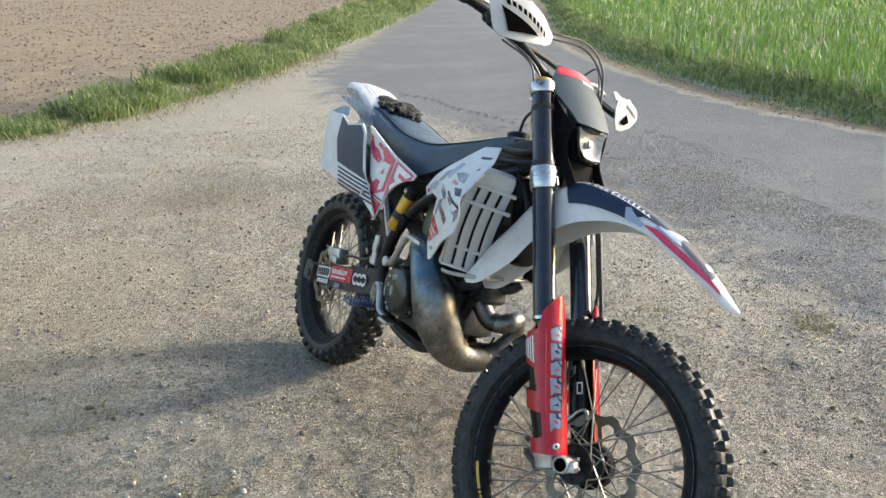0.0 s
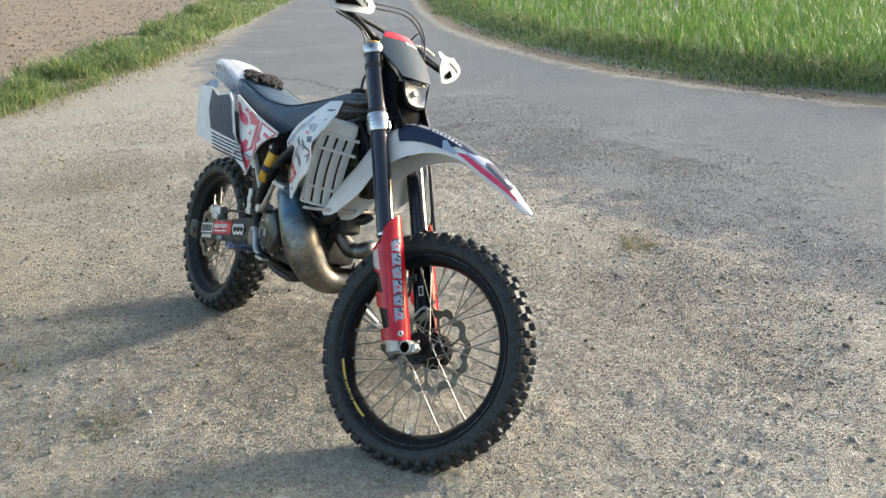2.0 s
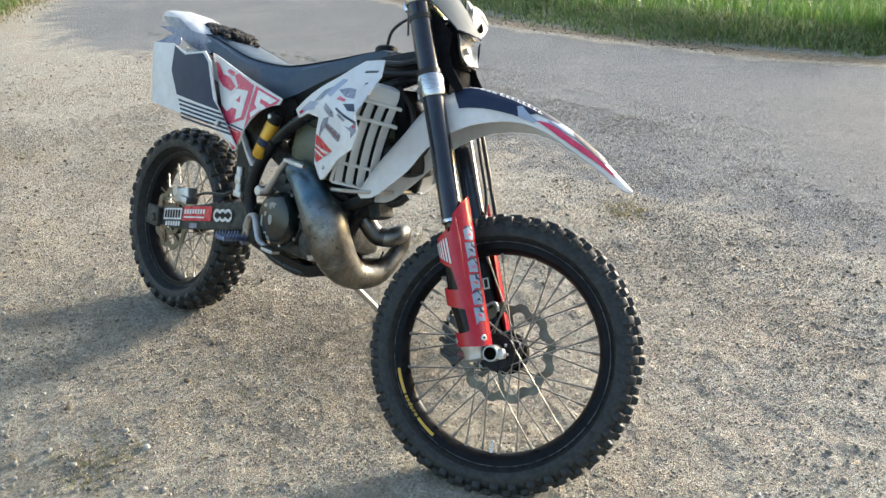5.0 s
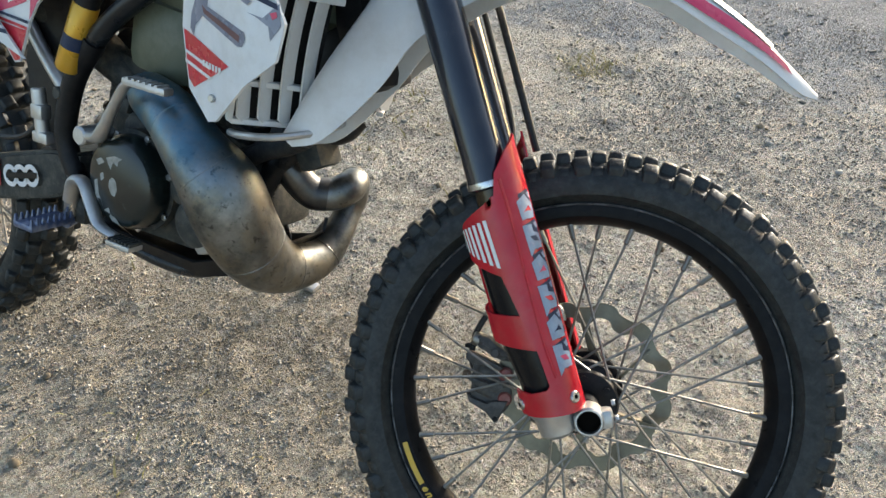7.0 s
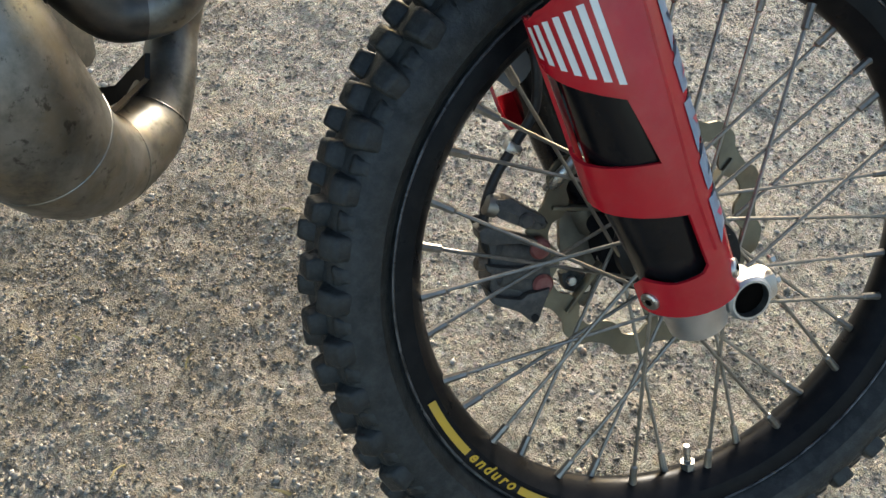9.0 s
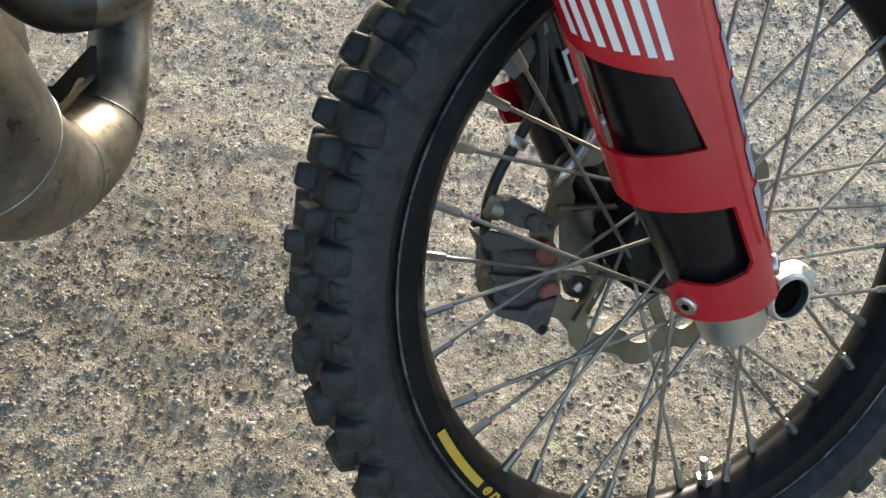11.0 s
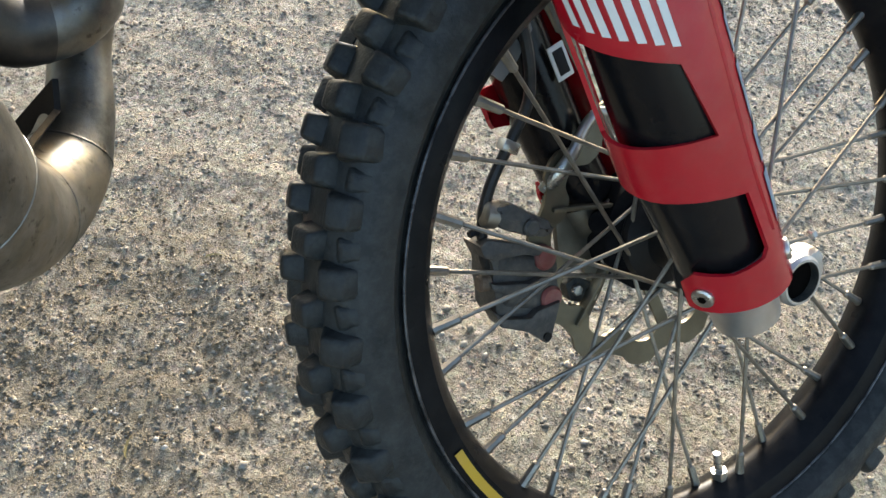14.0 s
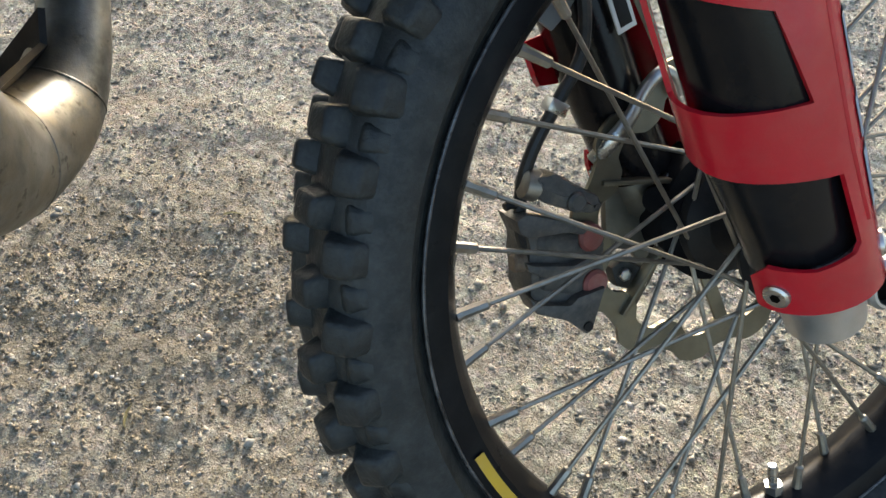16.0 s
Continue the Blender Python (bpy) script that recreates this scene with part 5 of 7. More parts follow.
for pts in ([(-0.10, -0.21, 1.10), (0.0, -0.12, 1.07), (0.045, 0.0, 1.075), (0.05, 0.08, 1.03), (0.035, 0.095, 0.93), (0.025, 0.085, 0.80)],
            [(-0.10, -0.20, 1.09), (-0.01, -0.11, 1.062), (0.035, 0.01, 1.065), (0.042, 0.088, 1.01), (0.03, 0.10, 0.92)],
            [(-0.09, -0.2, 1.055), (-0.04, -0.14, 0.99), (-0.04, -0.08, 0.93), (-0.06, -0.05, 0.85)],
            [(-0.10, -0.19, 1.05), (-0.055, -0.13, 1.0), (-0.06, -0.10, 0.94), (-0.09, -0.06, 0.86)],
            [(-0.10, 0.19, 1.06), (0.0, 0.14, 1.07), (0.03, 0.10, 1.0), (0.02, 0.09, 0.9)]):
    part("control_cable", tube(pts, 0.0028, 8, 8), CABLE, bike, "thin grey control cable", FRONT)

# headlight mask
MASK_AT = FRONT @ pose(-0.030, 0.012, 0.010, 0, 0, -13)
def mask_x(y, z):
    return float(np.interp(z, [0.66, 0.74, 0.81, 0.85, 0.91, 0.97, 1.005], [0.070, 0.085, 0.108, 0.098, 0.078, 0.054, 0.036])) - 3.0 * y * y


MASK_OUT = [(-0.060, 1.000), (0.060, 1.000), (0.098, 0.940), (0.095, 0.905), (0.060, 0.822), (0.0, 0.814), (-0.060, 0.822), (-0.095, 0.905), (-0.098, 0.940)]
mask = part("headlight_mask", sheet(MASK_OUT, lambda y, z: (mask_x(y, z), y, z), 0.004, 0.015), MASK, bike, "dark grey headlight mask with red top", MASK_AT)
part("red_top", sheet([(-0.058, 0.997), (0.058, 0.997), (0.068, 0.982), (0.0, 0.966), (-0.075, 0.972)], lambda y, z: (mask_x(y, z) + 0.0028, y, z), 0, 0.012), D_RED, mask, "", MASK_AT)
for k in range(4):
    y0 = 0.004 + 0.015 * k
    part("logo_bar", sheet([(y0, 0.956), (y0 + 0.010, 0.958), (y0 + 0.010, 0.970), (y0, 0.968)], lambda y, z: (mask_x(y, z) + 0.0034, y, z), 0, 0.012), D_WHITE, mask, "", MASK_AT)
for side in (-1, 1):
    cheek = [(-0.012, 0.915), (0.020, 0.928), (0.045, 0.880), (0.078, 0.822), (0.060, 0.770), (0.062, 0.735), (0.082, 0.668), (0.060, 0.662), (0.035, 0.720), (0.0, 0.735), (-0.014, 0.80)]
    part("cheek", sheet(cheek, lambda x, z: (x, side * (0.076 - 0.16 * max(0, x) - 0.02 * (0.93 - z)), z), 0.004, 0.02), MATTE, mask, "", MASK_AT)
    for z in (0.870, 0.722):
        part("strap", tube_linear([(LEG_X, LEG_AT[side], z), (LEG_X, LEG_AT[side], z + 0.003), (LEG_X, LEG_AT[side], z + 0.015), (LEG_X, LEG_AT[side], z + 0.018)], [0.0275, 0.0300, 0.0300, 0.0275], 28), RUBBER_SIDE, mask, "black rubber strap", FRONT)
hb = loft([[(0.02, -0.045, 0.800), (0.02, 0.045, 0.800), (0.02, 0.035, 0.748), (0.02, -0.035, 0.748)], [(0.070, -0.056, 0.818), (0.070, 0.056, 0.818), (0.062, 0.034, 0.738), (0.062, -0.034, 0.738)]], True, True)
lamp = part("headlight", hb, MATTE, bike, "clear angular headlight with silver reflector", MASK_AT)
part("reflector", sheet([(-0.052, 0.814), (0.052, 0.814), (0.044, 0.770), (0.031, 0.741), (-0.031, 0.741), (-0.044, 0.770)], lambda y, z: (0.072 + 6 * (y * y + (z - 0.782) ** 2), y, z), 0, 0.008), surface("lamp_reflector", (0.52, 0.53, 0.53), (0.26, 0.27, 0.27), 60, (0.25, 0.4), 0.35), lamp, "dull silver reflector", MASK_AT)
part("bezel", tube([(mask_x(0, z) - 0.004 - 4 * y * y, y, z) for y, z in ((-0.054, 0.815), (-0.046, 0.770), (-0.032, 0.740), (0.0, 0.737), (0.032, 0.740), (0.046, 0.770), (0.054, 0.815))], 0.0035, 8, 4), GLOSSBLACK, lamp, "", MASK_AT)
part("bulb", cyl((0.070, 0, 0.783), (0.086, 0, 0.783), 0.010, 14, bevel=0.003), ALLOY, lamp, "", MASK_AT)
part("lens", sheet([(-0.054, 0.815), (0.054, 0.815), (0.046, 0.770), (0.032, 0.740), (-0.032, 0.740), (-0.046, 0.770)], lambda y, z: (mask_x(0, z) - 0.006 - 4 * y * y, y, z), 0.003, 0.012), LENS, lamp, "clear lens", MASK_AT)
part("chin", sheet([(-0.05, 0.738), (0.05, 0.738), (0.06, 0.665), (-0.06, 0.665)], lambda y, z: (0.055 - 0.1 * (0.74 - z) - 3 * y * y, y, z), 0.004, 0.02), MATTE, mask, "", MASK_AT)

# front fender
FENDER_AT = FRONT @ pose(-0.012, 0, 0.008)
FENDER = [(-0.300, 0.478, -0.288, 0.455, 0.048), (-0.225, 0.545, -0.240, 0.452, 0.056), (-0.150, 0.600, -0.142, 0.496, 0.057), (-0.080, 0.648, -0.075, 0.540, 0.066), (-0.010, 0.676, 0.012, 0.566, 0.068),
          (0.060, 0.678, 0.084, 0.568, 0.068), (0.148, 0.632, 0.165, 0.550, 0.072), (0.225, 0.574, 0.234, 0.510, 0.070), (0.290, 0.507, 0.293, 0.447, 0.060), (0.345, 0.436, 0.345, 0.389, 0.044), (0.385, 0.370, 0.384, 0.337, 0.024), (0.410, 0.326, 0.408, 0.320, 0.005)]
ARC = ([0, 0.157, 0.325, 0.507, 0.747, 1.0], [0, 0.35, 0.70, 0.90, 0.98, 1.0])


def fender_section(s, lift=0.0):
    cx, cz, ex, ez, w = s
    out = []
    for t, k in ((-0.93, 0.0), (-0.965, 0.35), (-0.90, 0.68), (-0.70, 0.90), (-0.35, 0.985), (0, 1.0), (0.35, 0.985), (0.70, 0.90), (0.90, 0.68), (0.965, 0.35), (0.93, 0.0)):
        out.append((ex + (cx - ex) * k, w * t, ez + (cz - ez) * k + lift))
    return out


fs = catmull(FENDER, 4)
fb = loft([fender_section(s) for s in fs], False)
bmesh.ops.recalc_face_normals(fb, faces=fb.faces)
thicken(fb, 0.004)
fender = part("front_fender", fb, WHITE, bike, "white plastic front mudguard with dark graphics", FENDER_AT, 50)


def fender_base(u, t):
    i = min(int(u * 4), len(fs) - 2)
    f = u * 4 - i
    cx, cz, ex, ez, w = fs[i] * (1 - f) + fs[i + 1] * f
    t = math.copysign(float(np.interp(abs(t), *ARC)), t)
    k = float(np.interp(abs(t), [0, 0.35, 0.70, 0.90, 0.98, 1.0], [1.0, 0.985, 0.90, 0.68, 0.35, 0.0]))
    return Vector((ex + (cx - ex) * k, w * t, ez + (cz - ez) * k))


def fender_point(u, t, lift):
    """u along the mudguard in stations, t along the section from the crest, -1 to 1; lifted along the surface's normal."""
    n = (fender_base(u + 0.05, t) - fender_base(u - 0.05, t)).cross(fender_base(u, min(1, t + 0.06)) - fender_base(u, max(-1, t - 0.06))).normalized()
    if n.z < 0 and abs(t) < 0.5 or n.y * t < 0 and abs(t) >= 0.5:
        n = -n
    return fender_base(u, t) + n * lift


def fender_decal(name, poly, mat, lift=0.0042):
    return part(name, sheet(poly, lambda u, t: fender_point(u, t, lift), 0, 0.06), mat, fender, "", FENDER_AT)


fender_decal("graphic_patch", [(4.40, -0.68), (5.4, -0.76), (6.25, -0.85), (6.35, -0.64), (6.7, -0.66), (6.9, -0.54), (7.6, -0.44), (7.85, -0.2), (7.9, 0.2), (7.6, 0.45), (7.0, 0.6), (6.25, 0.84), (5.4, 0.76), (4.40, 0.68)], D_NAVY)
fender_decal("graphic_patch", [(6.25, -0.86), (6.75, -0.90), (6.9, -0.76), (6.70, -0.68), (6.5, -0.5), (6.33, -0.55)], D_PALE, 0.0048)
fender_decal("graphic_patch", [(7.25, -0.60), (7.45, -0.46), (7.62, -0.42), (7.86, -0.2), (7.92, 0.2), (8.15, 0.3), (8.12, -0.2), (8.2, -0.47), (7.8, -0.55)], D_PALE, 0.0048)
fender_decal("graphic_patch", [(8.10, -0.30), (8.2, -0.48), (9.35, -0.52), (9.45, -0.25), (9.0, -0.10), (8.9, 0.3), (8.3, 0.4), (8.14, 0.1)], D_NAVY, 0.0050)
fender_decal("graphic_patch", [(8.95, -0.28), (9.15, -0.38), (9.3, -0.22), (9.15, -0.02), (9.02, -0.08)], D_PALE, 0.0056)
for side in (-1, 1):
    fender_decal("red_edge", [(6.85, side * 0.78), (7.35, side * 0.62), (8.6, side * 0.55), (9.7, side * 0.54), (9.8, side * 0.70), (8.6, side * 0.82), (7.5, side * 0.86)], D_PINK, 0.0046)
for k in range(15):
    u0 = 4.60 + 0.160 * k + (0.06 if k > 3 else 0) + (0.06 if k > 6 else 0)
    t0 = -0.34 - 0.075 * (u0 - 5.15)
    up = (0.22, 0.10, 0.13, 0.11, 0.24, 0.10, 0.10, 0.24, 0.10, 0.13, 0.10, 0.12, 0.15, 0.10, 0.10)[k]
    fender_decal("script_bar", [(u0, t0), (u0 + 0.055, t0), (u0 + 0.105, t0 + up), (u0 + 0.05, t0 + up)], D_WHITE, 0.0056)
    fender_decal("script_bar", [(u0 + 0.02, t0 + 0.005), (u0 + 0.14, t0 - 0.005), (u0 + 0.14, t0 + 0.03), (u0 + 0.02, t0 + 0.035)], D_WHITE, 0.0056)

# front brake caliper, its carrier and hose
def prism(outline, y0, y1, bevel):
    """An outline in the wheel's plane, drawn out across the bike, with soft edges."""
    bm = bmesh.new()
    lo, hi = [bm.verts.new((x, y0, z)) for x, z in outline], [bm.verts.new((x, y1, z)) for x, z in outline]
    bm.faces.new(lo)
    bm.faces.new(hi[::-1])
    for k in range(len(outline)):
        bm.faces.new((lo[k - 1], lo[k], hi[k], hi[k - 1]))
    bmesh.ops.recalc_face_normals(bm, faces=bm.faces)
    bmesh.ops.bevel(bm, geom=list(bm.edges), offset=bevel, segments=2, affect="EDGES", profile=0.6)
    return bm


FADED = surface("faded_red_metal", (0.25, 0.060, 0.050), (0.18, 0.055, 0.045), 40, (0.45, 0.65), 0.1, dust=0.25)
body = [(-0.156, 0.092), (-0.128, 0.070), (-0.106, 0.052), (-0.101, 0.036), (-0.108, 0.024), (-0.111, 0.011), (-0.121, -0.004), (-0.134, -0.012), (-0.152, 0.000), (-0.172, 0.022), (-0.172, 0.034), (-0.166, 0.046), (-0.163, 0.058), (-0.156, 0.070)]
caliper = part("brake_caliper", prism(body, 0.044, 0.084, 0.0035), CALIPER, bike, "grey cast two-piston front brake caliper", WHEEL)
for poly in ([(-0.160, 0.097), (-0.151, 0.098), (-0.123, 0.073), (-0.110, 0.059), (-0.118, 0.057), (-0.128, 0.066), (-0.156, 0.079), (-0.162, 0.087)],
             [(-0.167, 0.065), (-0.161, 0.058), (-0.134, 0.040), (-0.117, 0.038), (-0.117, 0.028), (-0.134, 0.027), (-0.160, 0.046), (-0.168, 0.057)],
             [(-0.176, 0.041), (-0.171, 0.028), (-0.149, 0.012), (-0.141, 0.014), (-0.117, 0.008), (-0.132, -0.008), (-0.141, -0.019), (-0.147, -0.019), (-0.152, -0.007), (-0.156, 0.001), (-0.176, 0.022)]):
    part("casting_band", prism(poly, 0.036, 0.060, 0.0026), CALIPER, caliper, "", WHEEL)
for a, b in (((-0.150, 0.070), (-0.125, 0.049)), ((-0.160, 0.043), (-0.135, 0.021))):
    part("piston_barrel", tube_linear([(a[0], 0.0525, a[1]), (a[0] + 0.004, 0.052, a[1] - 0.003), (b[0], 0.052, b[1])], [0.009, 0.0125, 0.0125], 20), CALIPER, caliper, "", WHEEL)
# black disc painted for the dark inside the casting's hole
part("caliper_hole", cyl((-0.1435, 0.0345, -0.0125), (-0.1435, 0.0365, -0.0125), 0.0040, 12), D_BLACK, caliper, "", WHEEL)
part("slide_housing", prism([(-0.138, 0.117), (-0.132, 0.120), (-0.119, 0.114), (-0.106, 0.093), (-0.096, 0.081), (-0.095, 0.072), (-0.100, 0.068), (-0.107, 0.070), (-0.120, 0.080), (-0.138, 0.100), (-0.141, 0.109)], 0.032, 0.056, 0.0068), CALIPER, caliper, "", WHEEL)
part("boot_ring", tube_linear([(-0.1435, 0.044, 0.1180), (-0.1420, 0.044, 0.1168), (-0.1365, 0.044, 0.1118), (-0.1340, 0.044, 0.1098)], [0.0075, 0.0110, 0.0118, 0.0118], 22), SPOKE, caliper, "pale metal boot ring", WHEEL)
part("slide_bolt", tube_linear([(-0.115, 0.0275, 0.087), (-0.115, 0.0295, 0.087), (-0.115, 0.034, 0.087)], [0.0055, 0.0075, 0.0075], 18), CALIPER, caliper, "", WHEEL)
part("bolt_head", cyl((-0.174, 0.046, 0.066), (-0.164, 0.046, 0.060), 0.0072, 12, bevel=0.002), MUDDY, caliper, "rusty bolt head", WHEEL)
part("bleed_nipple", tube([(-0.148, 0.050, 0.100), (-0.154, 0.049, 0.105), (-0.160, 0.048, 0.106)], [0.0045, 0.004, 0.003], 10), D_BLACK, caliper, "", WHEEL)
for x, z in ((-0.1105, 0.048), (-0.1215, 0.012)):
    part("piston_cap", tube_linear([(x, 0.0400, z), (x, 0.0425, z), (x, 0.060, z)], [0.0085, 0.0108, 0.0108], 22), FADED, caliper, "faded red piston cap", WHEEL)
plate = [(-0.075, 0.047), (-0.064, 0.058), (-0.050, 0.043), (-0.022, 0.038), (-0.009, 0.043), (0.012, 0.058), (0.018, 0.040), (-0.011, 0.028), (-0.033, 0.026), (-0.039, 0.005), (-0.037, -0.020), (-0.062, -0.040), (-0.083, -0.054), (-0.104, -0.031), (-0.084, -0.037), (-0.066, -0.026), (-0.069, -0.004), (-0.084, 0.007), (-0.084, 0.022)]
part("caliper_bracket", prism(plate, 0.076, 0.084, 0.0016), BRACKET, caliper, "bare alloy caliper bracket", WHEEL)
part("bracket_lug", prism([(-0.096, 0.000), (-0.083, 0.000), (-0.068, -0.020), (-0.069, -0.032), (-0.080, -0.035), (-0.098, -0.018)], 0.064, 0.078, 0.0025), CASTDARK, caliper, "dark bolted lug", WHEEL)
for x, z in ((-0.089, -0.010), (-0.078, -0.024)):
    child("bolt", bolt_mesh, caliper, WHEEL @ Matrix.Translation((x, 0.064, z)) @ Matrix.Rotation(math.pi / 2, 4, "X"))
part("sensor_boss", tube_linear([(-0.047, 0.046, 0.040), (-0.047, 0.049, 0.040), (-0.030, 0.075, 0.028)], [0.008, 0.0105, 0.0105], 18), MATTE, caliper, "black speed sensor boss", WHEEL)
guide = part("hose_guide", sheet([(-0.092, 0.219), (-0.080, 0.198), (-0.064, 0.204), (-0.039, 0.221), (-0.037, 0.242), (-0.060, 0.237)], lambda x, z: (x, 0.064, z), 0.004, 0.02), surface("grey_hose_guide", (0.17, 0.18, 0.19), (0.13, 0.14, 0.15), 30, (0.4, 0.55), dust=0.2, spec=0.3), caliper, "grey plastic hose guide on the fork", FRONT)
part("guide_stripe", sheet([(-0.056, 0.231), (-0.053, 0.211), (-0.044, 0.217), (-0.046, 0.236)], lambda x, z: (x, 0.0608, z), 0.001, 0.02), D_BLACK, guide, "", FRONT)
part("leg_mark", box((0.016, 0.002, 0.030), Matrix.Translation((-0.026, 0.0625, 0.185)), 0.0006), D_WHITE, bike, "white printed mark on the fork sleeve", FRONT)
part("leg_mark", box((0.010, 0.003, 0.022), Matrix.Translation((-0.026, 0.0622, 0.185)), 0.0006), D_BLACK, bike, "", FRONT)
part("brake_hose", tube([(-0.150, 0.064, 0.045), (-0.158, 0.061, 0.072), (-0.145, 0.058, 0.108), (-0.125, 0.056, 0.133), (-0.095, 0.054, 0.156), (-0.066, 0.054, 0.180), (-0.050, 0.054, 0.23), (-0.040, 0.070, 0.30), (-0.01, 0.132, 0.40), (-0.005, 0.140, 0.55), (0.0, 0.13, 0.72), (0.03, 0.10, 0.95)], 0.0048, 10, 8), RUBBER_SIDE, caliper, "black rubber brake hose", FRONT)
part("hose_stay", tube([(-0.004, 0.058, 0.106), (-0.005, 0.057, 0.122), (-0.014, 0.057, 0.130), (-0.030, 0.057, 0.125), (-0.048, 0.057, 0.112), (-0.065, 0.060, 0.102), (-0.080, 0.070, 0.090)], [0.004, 0.0048, 0.0052, 0.0052, 0.0056, 0.0066, 0.0066], 12, 6, flat=0.8), STEEL, caliper, "polished bent steel stay on the bracket", FRONT)
part("hose_clip", box((0.016, 0.012, 0.010), Matrix.Translation((-0.100, 0.0545, 0.152)) @ Matrix.Rotation(radians(52), 4, "Y"), 0.002), STEEL, caliper, "", FRONT)
part("cable_stay", tube([(0.02, 0.10, 0.36), (0.022, 0.098, 0.62)], 0.0058, 10), RUBBER_SIDE, bike, "", FRONT)

# ---- frame, engine and bodywork ----
frame_bm = tube([(1.10, -0.035, 0.985), (0.93, -0.075, 0.905), (0.74, -0.115, 0.815), (0.61, -0.120, 0.728), (0.525, -0.118, 0.625), (0.495, -0.115, 0.53), (0.515, -0.112, 0.462), (0.58, -0.108, 0.395)], 0.017, 16, 8)
tube([(1.10, 0.035, 0.985), (0.93, 0.075, 0.905), (0.74, 0.115, 0.815), (0.61, 0.120, 0.728), (0.525, 0.118, 0.625), (0.495, 0.115, 0.53), (0.515, 0.112, 0.462), (0.58, 0.108, 0.395)], 0.017, 16, 8, frame_bm)
tube([(1.13, 0, 0.90), (1.04, 0, 0.72), (0.925, -0.005, 0.59), (0.868, -0.02, 0.50), (0.862, -0.02, 0.43)], 0.020, 14, 6, frame_bm)
for s in (-1, 1):
    tube([(0.862, s * 0.03, 0.43), (0.84, s * 0.07, 0.372), (0.75, s * 0.085, 0.342), (0.60, s * 0.09, 0.36), (0.54, s * 0.10, 0.43)], 0.014, 12, 6, frame_bm)
    tube([(0.62, s * 0.085, 0.80), (0.40, s * 0.095, 0.86), (0.15, s * 0.085, 0.925), (0.02, s * 0.06, 0.95)], 0.011, 10, 5, frame_bm)
frame_bm = cyl((1.175, 0, 0.86), (1.085, 0, 1.04), 0.032, 24, bm=frame_bm)
frame_ob = part("frame", frame_bm, FRAMEPAINT, bike, "dark painted steel frame tubes")
part("frame_guard", tube([(0.585, -0.1225, 0.702), (0.528, -0.1205, 0.625), (0.498, -0.1175, 0.53), (0.518, -0.1145, 0.462)], 0.0190, 16, 8), BLACK, frame_ob, "ribbed black plastic tube guard")
part("sub_frame", tube([(0.505, -0.118, 0.605), (0.44, -0.112, 0.66), (0.36, -0.105, 0.745)], [0.013, 0.012, 0.011], 12), ALLOY, frame_ob, "bare alloy sub-frame strut")
part("strut_bolt", cyl((0.505, -0.140, 0.603), (0.505, -0.10, 0.603), 0.011, 12, bevel=0.002), CASTDARK, frame_ob)

# swing arm
sw = bmesh.new()
for s in (-1, 1):
    def swing(x, z0, z1, y0, y1):
        return [(x, s * y0, z0), (x, s * y1, z0), (x, s * y1, z1), (x, s * y0, z1)]
    b = loft([swing(-0.040, 0.312, 0.366, 0.100, 0.128), swing(0.10, 0.318, 0.392, 0.098, 0.130), swing(0.30, 0.362, 0.450, 0.092, 0.132), swing(0.46, 0.402, 0.492, 0.085, 0.128), swing(0.53, 0.430, 0.500, 0.075, 0.120)], True, True)
    bmesh.ops.bevel(b, geom=b.edges[:], offset=0.006, segments=2, affect="EDGES")
    join(sw, b)
box((0.09, 0.20, 0.075), Matrix.Translation((0.44, 0, 0.445)), 0.012, sw)
swing_arm = part("swing_arm", sw, CASTDARK, bike, "dark alloy swing arm with stickers")
def on_arm(x, z):
    return (x, -0.1335 - 0.0015, z + 0.32 + 0.22 * (x - 0.08) * (1 if x > 0 else 0))
def arm_decal(x0, x1, z0, z1, mat, parent, lift=0.0, name="sticker", label=""):
    return part(name, sheet([(x0, z0), (x1, z0), (x1, z1), (x0, z1)], lambda x, z: (on_arm(x, z)[0], on_arm(x, z)[1] - lift, on_arm(x, z)[2]), 0, 0.03), mat, parent, label)
arm_decal(0.045, 0.155, 0.026, 0.066, D_WHITE, swing_arm, 0, "sticker", "white sticker with dark logo bars")
for k in range(6):
    arm_decal(0.052 + 0.0165 * k, 0.064 + 0.0165 * k, 0.032, 0.060, D_BLACK, swing_arm, 0.0008, "logo_bar")
for k in range(6):
    arm_decal(0.062 + 0.0155 * k, 0.073 + 0.0155 * k, 0.004, 0.020, D_WHITE, swing_arm, 0.0004, "logo_bar")
arm_decal(0.162, 0.330, 0.022, 0.072, D_RED, swing_arm, 0, "sticker", "red sticker with white logo bars")
for k in range(8):
    arm_decal(0.172 + 0.0155 * k, 0.182 + 0.0155 * k, 0.046, 0.062, D_WHITE, swing_arm, 0.0008, "logo_bar")
arm_decal(0.172, 0.29, 0.032, 0.037, D_WHITE, swing_arm, 0.0008, "logo_bar")
arm_decal(0.21, 0.255, -0.002, 0.014, D_GREY, swing_arm, 0.0004, "worn_patch")
for k in range(3):
    cx = 0.362 + 0.030 * k
    c = on_arm(cx, 0.042)
    part("ring_logo", lathe([(0, 0.012), (0, 0.021), (0.0006, 0.021), (0.0006, 0.012)], 24), D_WHITE, swing_arm, "", Matrix.Translation((c[0], c[1] - 0.001, c[2])))
arm_decal(0.350, 0.440, 0.037, 0.048, D_BLACK, swing_arm, 0.0020, "logo_bar")
